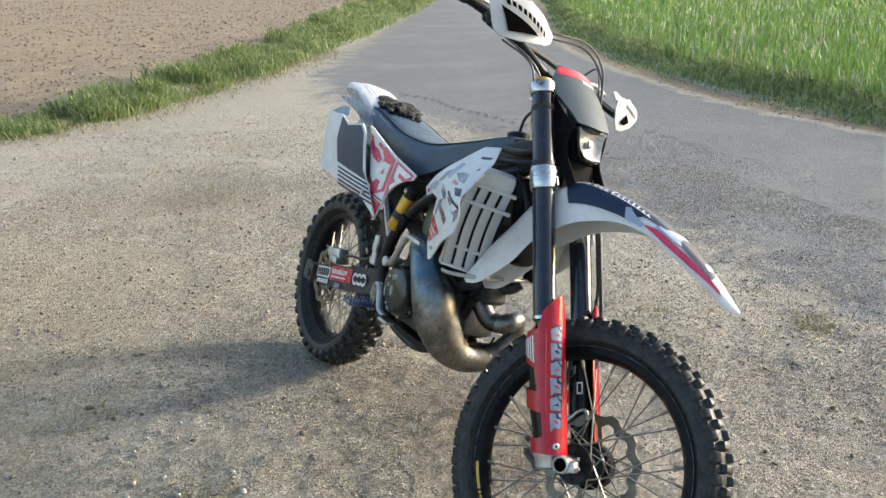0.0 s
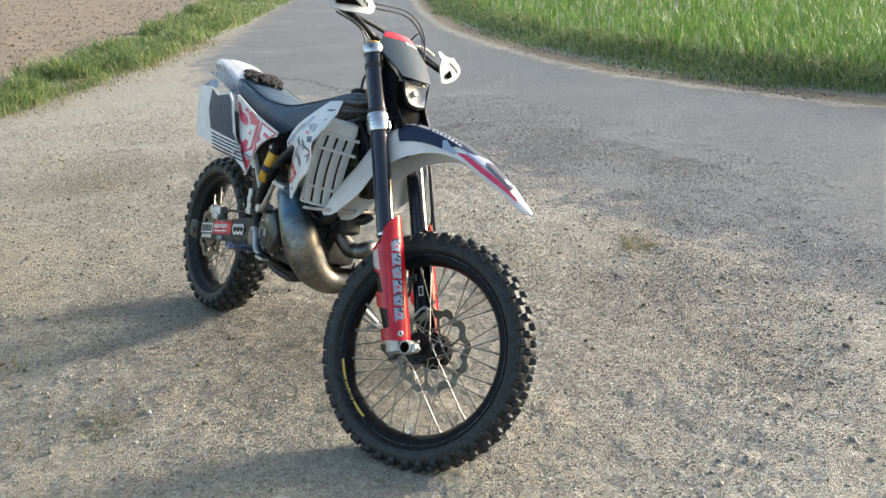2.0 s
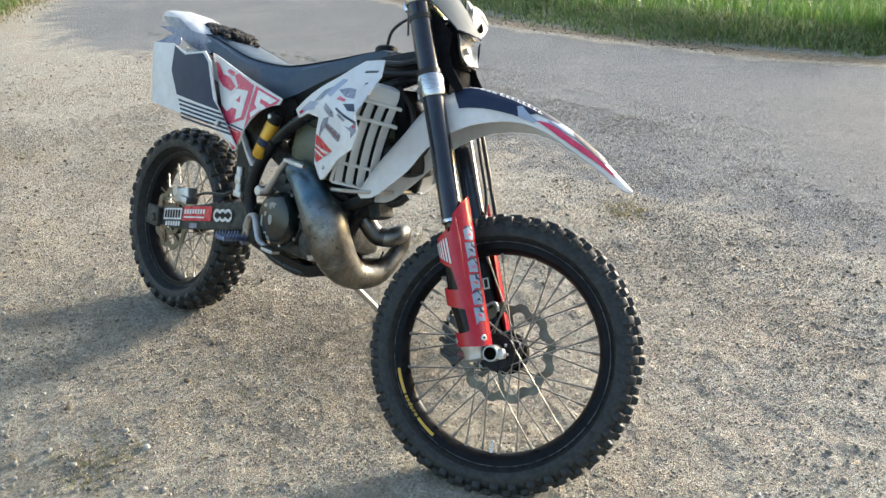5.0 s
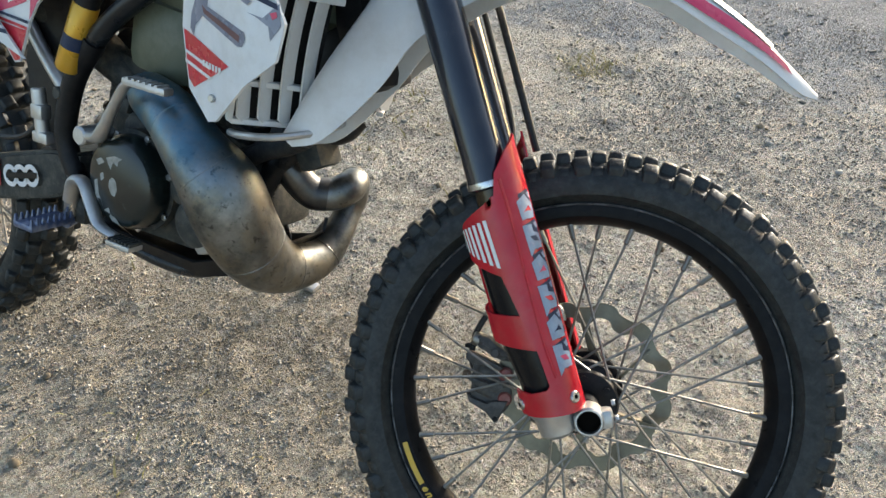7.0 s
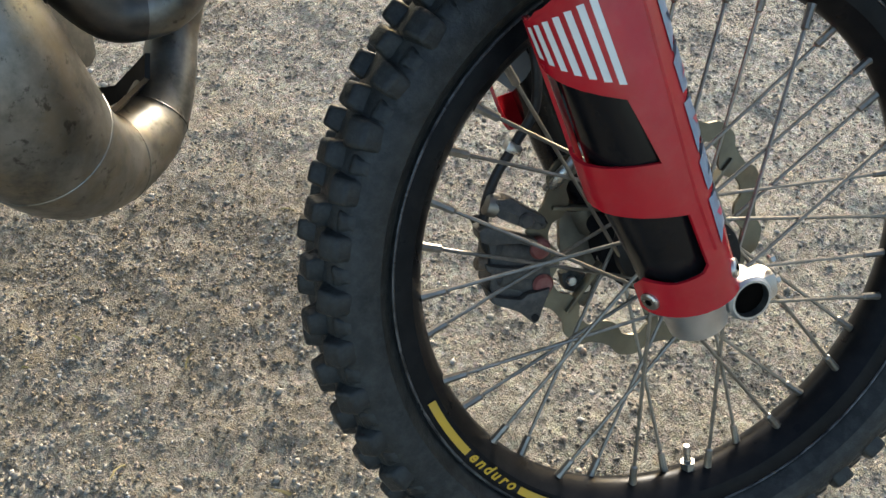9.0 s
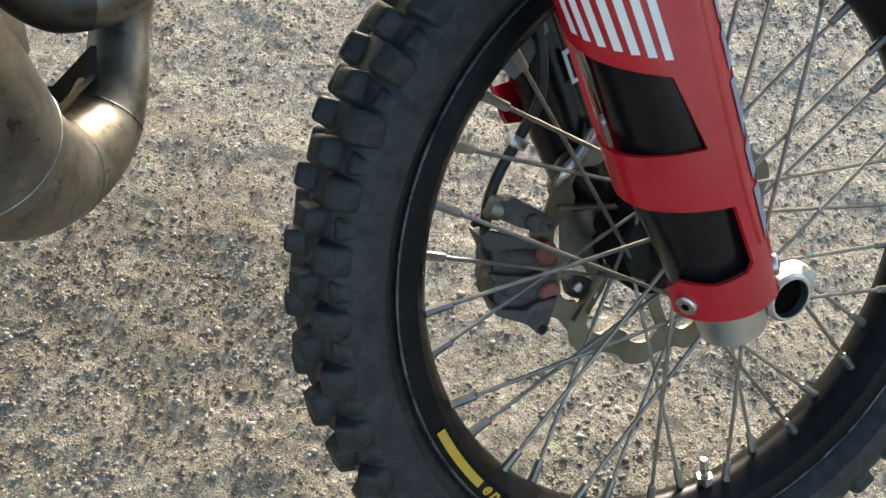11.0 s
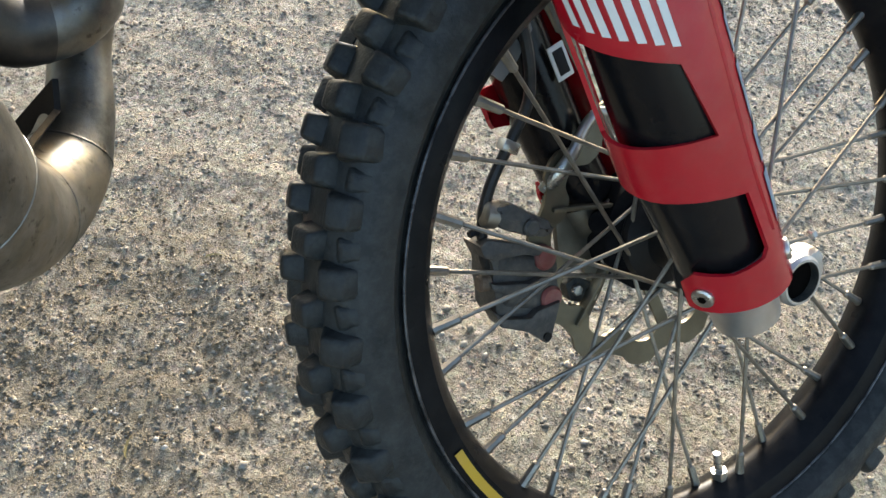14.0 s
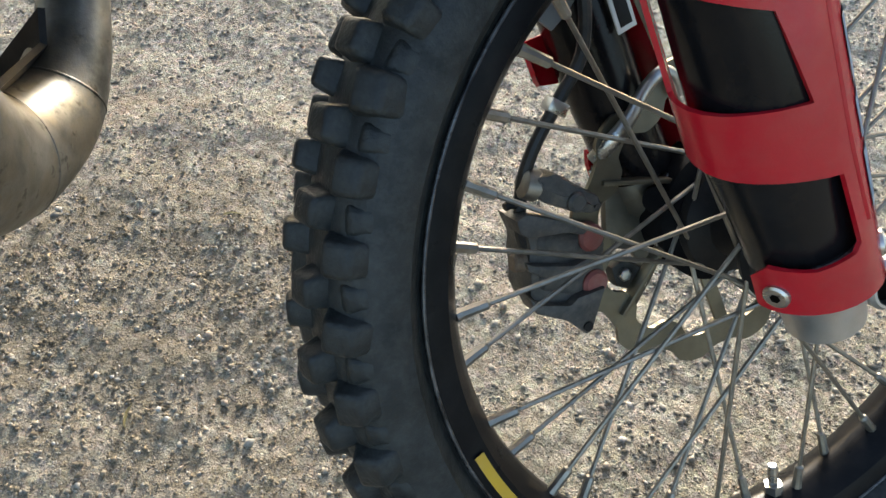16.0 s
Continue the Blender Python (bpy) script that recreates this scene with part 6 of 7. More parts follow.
# chain adjuster block and rear axle
ab = box((0.075, 0.020, 0.070), Matrix.Translation((-0.012, -0.138, 0.340)), 0.008)
cyl((0.0, -0.155, 0.335), (0.0, -0.125, 0.335), 0.016, 16, bm=ab, bevel=0.002)
part("axle_block", ab, CASTDARK, swing_arm, "dark axle adjuster block")
part("rear_axle", cyl((0, -0.15, 0.330), (0, 0.15, 0.330), 0.011, 16), STEEL, bike)
cal = box((0.090, 0.040, 0.050), Matrix.Translation((0.090, -0.088, 0.435)) @ Matrix.Rotation(radians(-14), 4, "Y"), 0.010)
box((0.05, 0.05, 0.024), Matrix.Translation((0.120, -0.095, 0.425)), 0.006, cal)
cyl((0.055, -0.110, 0.440), (0.055, -0.075, 0.440), 0.019, 18, bm=cal, bevel=0.003)
part("rear_caliper", cal, ALLOY, bike, "pale cast rear brake caliper")
part("rear_hose", tube([(0.15, -0.10, 0.44), (0.25, -0.115, 0.475), (0.38, -0.12, 0.50), (0.455, -0.12, 0.56)], 0.005, 8), RUBBER_SIDE, bike)
mc = cyl((0.452, -0.128, 0.505), (0.442, -0.128, 0.600), 0.0125, 16, bevel=0.002)
box((0.030, 0.022, 0.026), Matrix.Translation((0.450, -0.130, 0.560)), 0.004, mc)
box((0.040, 0.020, 0.020), Matrix.Translation((0.455, -0.130, 0.515)), 0.004, mc)
part("rear_master_cylinder", mc, ALLOY, bike, "small cast brake cylinder above the foot rest")

# shock absorber and its gold reservoir
sp = bmesh.new()
helix = [(0.47 + 0.16 * k / 96 + 0.034 * 0.9 * math.cos(2 * math.pi * k / 14), -0.0 + 0.034 * math.sin(2 * math.pi * k / 14), 0.50 + 0.24 * k / 96 - 0.034 * 0.45 * math.cos(2 * math.pi * k / 14)) for k in range(97)]
tube(helix, 0.0055, 6, 1, sp)
cyl((0.45, 0, 0.46), (0.64, 0, 0.78), 0.018, 16, bm=sp)
part("shock_absorber", sp, surface("bronze_spring", (0.20, 0.115, 0.055), (0.13, 0.08, 0.045), 30, (0.35, 0.55), 0.3, dust=0.3), bike, "bronze-brown coil spring and damper")
res = part("shock_reservoir", tube_linear([(0.534, -0.137, 0.648), (0.536, -0.137, 0.653), (0.577, -0.131, 0.757), (0.579, -0.131, 0.761)], [0.0185, 0.0215, 0.0215, 0.0185], 28), GOLD, bike, "gold anodised shock reservoir with dark logo band")
part("reservoir_cap", tube_linear([(0.578, -0.131, 0.758), (0.588, -0.130, 0.784), (0.590, -0.130, 0.789)], [0.020, 0.020, 0.013], 24), BLACK, res)
part("logo_band", tube_linear([(0.5495, -0.1350, 0.687), (0.5580, -0.1340, 0.709)], [0.0219, 0.0219], 28), D_NAVY, res)
part("cap_screw", cyl((0.582, -0.154, 0.777), (0.582, -0.130, 0.777), 0.009, 12, bevel=0.002), STEEL, res)
part("mud_flap", sheet([(0.371, 0.640), (0.380, 0.520), (0.440, 0.480), (0.490, 0.530), (0.500, 0.633), (0.536, 0.696), (0.586, 0.775), (0.640, 0.822), (0.600, 0.855), (0.500, 0.850), (0.400, 0.760)], lambda x, z: (x, -0.095, z), 0.006, 0.05), BLACK, bike, "black inner mudguard and air box side")
for x, z, a in ((0.345, 0.640, 20), (0.375, 0.585, 24), (0.36, 0.69, 10)):
    part("link_plate", box((0.070, 0.018, 0.026), Matrix.Translation((x, -0.075, z)) @ Matrix.Rotation(radians(a), 4, "Y"), 0.008), MUDDY, bike, "mud-splashed linkage plate")

# engine
eng = box((0.22, 0.20, 0.15), Matrix.Translation((0.70, 0.0, 0.455)), 0.03)
box((0.16, 0.19, 0.14), Matrix.Translation((0.80, 0.0, 0.475)) @ Matrix.Rotation(radians(-15), 4, "Y"), 0.03, eng)
cyl((0.655, -0.10, 0.560), (0.655, 0.1, 0.560), 0.035, 20, bm=eng, bevel=0.006)
engine = part("engine", eng, CASTDARK, bike, "dark cast two-stroke engine")
axis = Matrix.Translation((0.80, 0, 0.54)) @ Matrix.Rotation(radians(12), 4, "Y")
part("cylinder", box((0.10, 0.095, 0.14), axis @ Matrix.Translation((0, 0, 0.06)), 0.015), CASTDARK, engine, "finned cylinder")
part("cylinder_head", box((0.12, 0.11, 0.045), axis @ Matrix.Translation((0, 0, 0.155)), 0.014), CASTDARK, engine)
for k in range(5):
    part("fin", box((0.13, 0.12, 0.012), axis @ Matrix.Translation((0, 0, 0.02 + 0.024 * k)), 0.004), CASTDARK, engine)
cc = tube_linear([(0.688, -0.115, 0.490), (0.688, -0.150, 0.490), (0.688, -0.163, 0.490), (0.688, -0.168, 0.490)], [0.079, 0.078, 0.071, 0.058], 48)
cover = part("clutch_cover", cc, COVER, engine, "scuffed dark round clutch cover")
part("cover_edge", lathe([(-0.114, 0.070), (-0.114, 0.086), (-0.128, 0.086), (-0.128, 0.070)], 48), CASTDARK, engine, "", Matrix.Translation((0.688, 0, 0.490)))
for k in range(7):
    t = 2 * math.pi * k / 7 + 0.3
    child("cover_bolt", bolt_mesh, cover, Matrix.Translation((0.688 + 0.082 * math.cos(t), -0.128, 0.490 + 0.082 * math.sin(t))) @ Matrix.Rotation(math.pi / 2, 4, "X"))
PRINT = surface("worn_silver_print", (0.34, 0.35, 0.34), (0.16, 0.17, 0.165), 90, (0.35, 0.5), 0.3, dust=0.1)
for pts in ([(0.632, 0.512), (0.640, 0.522), (0.652, 0.528), (0.660, 0.522), (0.646, 0.514)], [(0.664, 0.530), (0.684, 0.537), (0.702, 0.535), (0.692, 0.529), (0.690, 0.520), (0.680, 0.526), (0.674, 0.512), (0.668, 0.520)],
            [(0.670, 0.494), (0.678, 0.500), (0.686, 0.494), (0.688, 0.480), (0.682, 0.468), (0.674, 0.470), (0.668, 0.482)], [(0.634, 0.486), (0.642, 0.490), (0.644, 0.466), (0.654, 0.446), (0.646, 0.442), (0.636, 0.462)],
            [(0.656, 0.440), (0.668, 0.446), (0.672, 0.436), (0.684, 0.432), (0.692, 0.420), (0.672, 0.424)], [(0.648, 0.500), (0.656, 0.504), (0.658, 0.494), (0.650, 0.488)]):
    part("worn_patch", sheet(pts, lambda x, z: (x, -0.1682 + 0.0 if (x - 0.688) ** 2 + (z - 0.49) ** 2 < 0.0036 else -0.1655, z), 0, 0.02), PRINT, cover, "worn silver printed shape")
pump = tube_linear([(0.828, -0.105, 0.452), (0.828, -0.140, 0.452), (0.828, -0.146, 0.452)], [0.040, 0.038, 0.028], 28)
part("water_pump", pump, CASTDARK, engine)
pc = box((0.075, 0.05, 0.055), Matrix.Translation((0.842, -0.100, 0.430)) @ Matrix.Rotation(radians(-25), 4, "Y"), 0.014)
cyl((0.815, -0.13, 0.455), (0.815, -0.08, 0.455), 0.016, 16, bm=pc, bevel=0.003)
part("case_bracket", pc, ALLOY, engine, "pale cast engine bracket")
part("small_round_cover", tube_linear([(0.800, -0.12, 0.500), (0.800, -0.140, 0.500), (0.800, -0.143, 0.500)], [0.022, 0.021, 0.015], 20), CASTDARK, engine)
# block and plate added as dark fill, so no ground shows through
part("gap_block", box((0.13, 0.15, 0.15), Matrix.Translation((0.605, 0.01, 0.600)) @ Matrix.Rotation(radians(12), 4, "Y"), 0.02), CASTDARK, engine, "dark block added to fill the gap behind the cylinder")
part("gap_plate", box((0.30, 0.018, 0.26), Matrix.Translation((0.56, 0.078, 0.60)), 0.006), BLACK, bike, "black plate added to darken the gap behind the engine")
part("carburettor", box((0.09, 0.07, 0.10), Matrix.Translation((0.63, 0, 0.645)), 0.02), MUDDY, bike, "muddy brown carburettor")
part("intake_boot", tube([(0.68, 0, 0.65), (0.60, 0, 0.66), (0.52, 0, 0.68)], 0.035, 16), RUBBER_SIDE, bike)
for x, y, z, s, mt in ((0.66, -0.06, 0.61, 0.05, MUDDY), (0.71, -0.05, 0.64, 0.06, MUDDY), (0.735, -0.08, 0.595, 0.035, CASTDARK), (0.76, -0.06, 0.715, 0.03, STEEL), (0.60, -0.07, 0.60, 0.04, CASTDARK)):
    part("engine_fitting", box((s, s * 0.8, s * 0.7), Matrix.Translation((x, y, z)) @ Matrix.Rotation(radians(20), 4, "Y"), s * 0.2), mt, engine)
part("fuel_tank", box((0.36, 0.17, 0.17), Matrix.Translation((0.83, 0, 0.80)) @ Matrix.Rotation(radians(-20), 4, "Y"), 0.05), GREY, bike, "olive-grey plastic fuel tank")
part("tank_lobe", box((0.15, 0.13, 0.125), Matrix.Translation((0.708, -0.035, 0.718)) @ Matrix.Rotation(radians(8), 4, "Y"), 0.03), GREY, bike, "olive-grey lower lobe of the fuel tank")
part("tank_top", box((0.28, 0.12, 0.07), Matrix.Translation((0.97, 0, 0.985)) @ Matrix.Rotation(radians(-14), 4, "Y"), 0.025), BLACK, bike, "black tank top behind the steering head")
part("filler_cap", cyl((0.875, 0, 1.008), (0.868, 0, 1.036), 0.032, 24, bevel=0.005), BLACK, bike, "round black fuel cap")
part("breather_hose", tube([(0.87, 0, 1.035), (0.89, -0.005, 1.085), (0.96, -0.01, 1.12), (1.03, -0.02, 1.10)], 0.0045, 8, 8), RUBBER_SIDE, bike, "thin black breather hose")
for pts, r in (([(0.92, -0.075, 0.985), (1.02, -0.08, 0.99), (1.08, -0.07, 1.01)], 0.009), ([(0.93, -0.085, 0.955), (1.03, -0.085, 0.965), (1.10, -0.06, 0.98)], 0.008), ([(1.02, -0.07, 0.93), (1.08, -0.06, 0.86), (1.07, -0.04, 0.75)], 0.007)):
    part("wiring_hose", tube(pts, r, 8, 6), RUBBER_SIDE, bike)

# kick starter, brake pedal, foot rest
kb = tube([(0.612, -0.163, 0.558), (0.650, -0.178, 0.562), (0.672, -0.184, 0.574), (0.705, -0.189, 0.618), (0.736, -0.193, 0.658), (0.752, -0.195, 0.668)], [0.0125, 0.0125, 0.0120, 0.0095, 0.0090, 0.0085], 12, 6, flat=0.75)
cyl((0.615, -0.182, 0.557), (0.615, -0.12, 0.557), 0.016, 20, bm=kb, bevel=0.003)
box((0.090, 0.020, 0.012), Matrix.Translation((0.790, -0.196, 0.670)) @ Matrix.Rotation(radians(2), 4, "Y"), 0.004, kb)
kick = part("kick_starter", kb, ALLOY, bike, "folded silver kick-start lever")
for k in range(6):
    part("ridge", box((0.006, 0.024, 0.004), Matrix.Translation((0.760 + 0.012 * k, -0.196, 0.6775 - 0.0004 * k)), 0.001), ALLOY, kick)
bb = tube([(0.555, -0.155, 0.430), (0.575, -0.162, 0.468), (0.608, -0.168, 0.474), (0.632, -0.172, 0.440), (0.655, -0.176, 0.413), (0.700, -0.180, 0.405)], [0.0135, 0.0130, 0.0130, 0.0125, 0.0115, 0.0100], 12, 8, flat=0.7)
box((0.055, 0.030, 0.010), Matrix.Translation((0.722, -0.184, 0.400)), 0.003, bb)
pedal = part("brake_pedal", bb, ALLOY, bike, "bent silver rear brake pedal")
for k in range(7):
    part("tooth", box((0.004, 0.026, 0.006), Matrix.Translation((0.700 + 0.008 * k, -0.184, 0.407)), 0.001), CASTDARK, pedal)
pg = box((0.050, 0.085, 0.012), Matrix.Translation((0.535, -0.192, 0.392)), 0.004)
cyl((0.535, -0.155, 0.385), (0.535, -0.120, 0.395), 0.015, 14, bm=pg)
peg = part("foot_rest", pg, BLUEPEG, bike, "blue anodised toothed foot rest")
for k in range(8):
    for dx in (-0.021, 0.021):
        part("tooth", box((0.007, 0.007, 0.015), Matrix.Translation((0.535 + dx, -0.155 - 0.0108 * k, 0.402)), 0.0, None, 0.35), BLUEPEG, peg)
part("rest_bracket", box((0.060, 0.035, 0.050), Matrix.Translation((0.550, -0.130, 0.410)), 0.008), CASTDARK, bike)
part("pedal_spring", tube([(0.545, -0.148, 0.40), (0.555, -0.150, 0.445)], 0.012, 12), STEEL, bike)

# skid plate and side stand
sk = loft([[(x, -w, z), (x, -w * 0.85, z - d), (x, w * 0.85, z - d), (x, w, z)] for x, w, z, d in ((0.50, 0.105, 0.396, 0.030), (0.62, 0.112, 0.380, 0.030), (0.80, 0.108, 0.373, 0.030), (0.90, 0.085, 0.405, 0.034), (0.95, 0.050, 0.455, 0.022))], False)
thicken(sk, 0.005)
part("skid_plate", sk, BLACK, bike, "black engine skid plate")
stb = tube([(0.585, 0.125, 0.355), (0.63, 0.27, 0.245), (0.666, 0.388, 0.150)], [0.011, 0.010, 0.010], 12)
stand = part("side_stand", stb, ALLOY, bike, "extended silver side stand")
part("stand_foot", box((0.034, 0.028, 0.014), Matrix.Translation((0.668, 0.392, 0.1375)) @ Matrix.Rotation(radians(18), 4, "X"), 0.005), ALLOY, stand)

# exhaust
PIPE_LINE = [(0.86, -0.012, 0.59), (0.9, 0.008, 0.535), (0.926, 0.032, 0.5), (0.956, 0.055, 0.498), (0.974, 0.074, 0.511), (0.968, 0.098, 0.514), (0.959, 0.113, 0.483), (0.955, 0.103, 0.457), (0.955, 0.071, 0.415), (0.947, 0.031, 0.385), (0.933, -0.032, 0.383), (0.925, -0.089, 0.415), (0.917, -0.131, 0.472), (0.897, -0.151, 0.531), (0.852, -0.158, 0.578), (0.795, -0.148, 0.618), (0.725, -0.128, 0.637), (0.672, -0.092, 0.632), (0.61, -0.045, 0.622)]
PIPE_R = [0.025, 0.026, 0.0275, 0.028, 0.028, 0.0255, 0.0240, 0.0240, 0.028, 0.0355, 0.0445, 0.055, 0.0615, 0.062, 0.05, 0.044, 0.037, 0.03, 0.028]
pipe = part("exhaust_pipe", tube(PIPE_LINE, PIPE_R, 40, 10), PIPE, bike, "bare stained steel expansion chamber, sky blue painted towards its top")
pl = catmull([(*p, r) for p, r in zip(PIPE_LINE, PIPE_R)], 10)
for i in (47, 86, 99, 114, 134, 148):
    c, t = Vector(pl[i][:3]), Vector(pl[i + 1][:3]) - Vector(pl[i - 1][:3])
    t.normalize()
    r = pl[i][3]
    part("weld_seam", tube_linear([c - t * 0.0012, c - t * 0.0005, c + t * 0.0005, c + t * 0.0012], [r, r + 0.0006, r + 0.0006, r], 40, cap=False), PIPE, pipe)
# header in a darker steel than the chamber
part("header", tube([(0.860, -0.012, 0.590), (0.900, 0.008, 0.535), (0.926, 0.032, 0.500), (0.948, 0.049, 0.4965)], [0.0275, 0.0275, 0.0285, 0.0287], 28, 8), surface("dark_header_steel", (0.075, 0.074, 0.075), (0.13, 0.125, 0.12), 20, (0.3, 0.5), 0.8, dust=0.2), pipe, "dark steel exhaust header")
def on_pipe(v, a, lift):
    """A point on the fat bend: v along it in metres, a round it in degrees from the outer side."""
    c0, c1 = Vector(PIPE_LINE[12]), Vector(PIPE_LINE[13])
    t = (c1 - c0).normalized()
    n0 = (Vector((0.25, -1, 0)) - t * t.dot(Vector((0.25, -1, 0)))).normalized()
    return (c0 + c1) / 2 + t * v + (0.0622 + lift) * (math.cos(radians(a)) * n0 + math.sin(radians(a)) * t.cross(n0))


for poly in ([(-0.013, -26), (-0.011, -26), (-0.011, 22), (-0.013, 22)], [(0.013, -26), (0.015, -26), (0.015, 22), (0.013, 22)], [(-0.008, -20), (0.009, -20), (0.009, -15), (-0.008, -15)], [(-0.008, -10), (0.009, -10), (0.009, -5), (-0.008, -5)], [(-0.008, 1), (0.009, 1), (0.009, 6), (-0.008, 6)], [(-0.004, 10), (0.009, 10), (0.009, 17), (-0.004, 17)]):
    part("maker_stamp", sheet([(v, a * 0.00116) for v, a in poly], lambda v, a: on_pipe(v, a / 0.00116, 0.0008), 0.0016, 0.006), PIPE, pipe)
part("muffler", tube([(0.615, -0.045, 0.622), (0.42, -0.06, 0.72), (0.22, -0.125, 0.80), (0.05, -0.13, 0.84)], [0.028, 0.04, 0.045, 0.042], 24), CASTDARK, bike, "dark exhaust silencer under the side panel")

# radiators, their louvred guards and the cross rods
for s in (-1, 1):
    rad = part("radiator", box((0.035, 0.115, 0.235), Matrix.Translation((0.982, s * 0.128, 0.762)) @ Matrix.Rotation(radians(10), 4, "Y") @ Matrix.Rotation(radians(s * 29), 4, "Z"), 0.006), BLACK, bike, "black radiator core")
    part("top_tank", box((0.055, 0.120, 0.050), Matrix.Translation((1.006, s * 0.135, 0.905)) @ Matrix.Rotation(radians(10), 4, "Y") @ Matrix.Rotation(radians(s * 29), 4, "Z"), 0.018), PALE, rad, "pale grey radiator header tank")
    lm = Matrix.Translation((1.004, s * 0.142, 0.768)) @ Matrix.Rotation(radians(10), 4, "Y") @ Matrix.Rotation(radians(s * 29), 4, "Z")
    fr = box((0.014, 0.135, 0.010), lm @ Matrix.Translation((0, 0, 0.112)), 0.003)
    box((0.014, 0.135, 0.010), lm @ Matrix.Translation((0.006, 0, 0.064)), 0.003, fr)
    box((0.012, 0.125, 0.008), lm @ Matrix.Translation((0, 0, -0.066)), 0.002, fr)
    box((0.012, 0.125, 0.008), lm @ Matrix.Translation((0, 0, -0.122)), 0.002, fr)
    box((0.014, 0.008, 0.235), lm @ Matrix.Translation((0, s * 0.064, -0.005)), 0.003, fr)
    lg = part("radiator_guard", fr, PALE, bike, "pale louvred radiator guard")
    for k in range(4):
        yy = -0.046 + 0.0305 * k
        slat = sheet([(-0.0135, -0.112), (-0.004, -0.121), (0.0125, -0.118), (0.0150, 0.050), (0.0138, 0.108), (-0.0118, 0.108), (-0.0128, 0.050)], lambda u, v, s=s: (s * u * 0.55, u * 0.85 + s * 0.010 * math.sin((v + 0.12) * 12), v), 0.003, 0.03)
        part("louvre", slat, PALE, lg, "", lm @ Matrix.Translation((0.004, s * yy, 0)))
    if s < 0:
        part("cross_rod", tube([(0.925, -0.165, 0.626), (0.965, -0.185, 0.632), (1.02, -0.18, 0.640), (1.060, -0.12, 0.648)], 0.0055, 10), ALLOY, bike, "bare alloy radiator brace")
part("cross_rod", cyl((1.060, -0.125, 0.648), (0.955, 0.172, 0.638), 0.0065, 12), ALLOY, bike, "bare alloy radiator brace")
part("coolant_hose", tube([(1.0, 0.05, 0.635), (0.985, 0.03, 0.612), (0.95, 0.0, 0.606), (0.89, -0.03, 0.605)], 0.017, 14), RUBBER_SIDE, bike, "black coolant hose")
part("coolant_hose", tube([(1.02, -0.11, 0.63), (0.97, -0.095, 0.605), (0.92, -0.085, 0.585), (0.86, -0.085, 0.55)], 0.016, 14), RUBBER_SIDE, bike, "black coolant hose")
part("front_mount", box((0.05, 0.06, 0.12), Matrix.Translation((0.945, 0.0, 0.610)) @ Matrix.Rotation(radians(-25), 4, "Y"), 0.012), CASTDARK, bike)

# added black box: stands for the dark clutter and shade between the radiators
part("shadow_fill", box((0.075, 0.085, 0.19), Matrix.Translation((0.972, 0.0, 0.700)) @ Matrix.Rotation(radians(22), 4, "Y"), 0.018), BLACK, bike, "black box added as shadow fill between the radiators")
part("head_wiring", box((0.06, 0.10, 0.24), Matrix.Translation((1.030, 0.0, 0.810)) @ Matrix.Rotation(radians(-22), 4, "Y"), 0.02), BLACK, bike, "black cable bundle behind the steering head")

# shrouds
D_BROWN = surface("brown_red_decal", (0.16, 0.075, 0.075), (0.13, 0.06, 0.06), 14, (0.3, 0.45), dust=0.08, spec=0.3)
SHROUD = [(0.700, 0.815), (0.735, 0.795), (0.800, 0.815), (0.880, 0.812), (0.878, 0.770), (0.900, 0.690), (0.955, 0.655), (0.975, 0.660), (0.998, 0.680), (1.040, 0.718), (1.098, 0.760), (1.110, 0.806), (1.080, 0.850), (1.032, 0.905), (1.028, 0.928), (1.078, 0.945), (1.048, 0.990), (0.985, 0.980), (0.915, 0.930), (0.800, 0.870)]
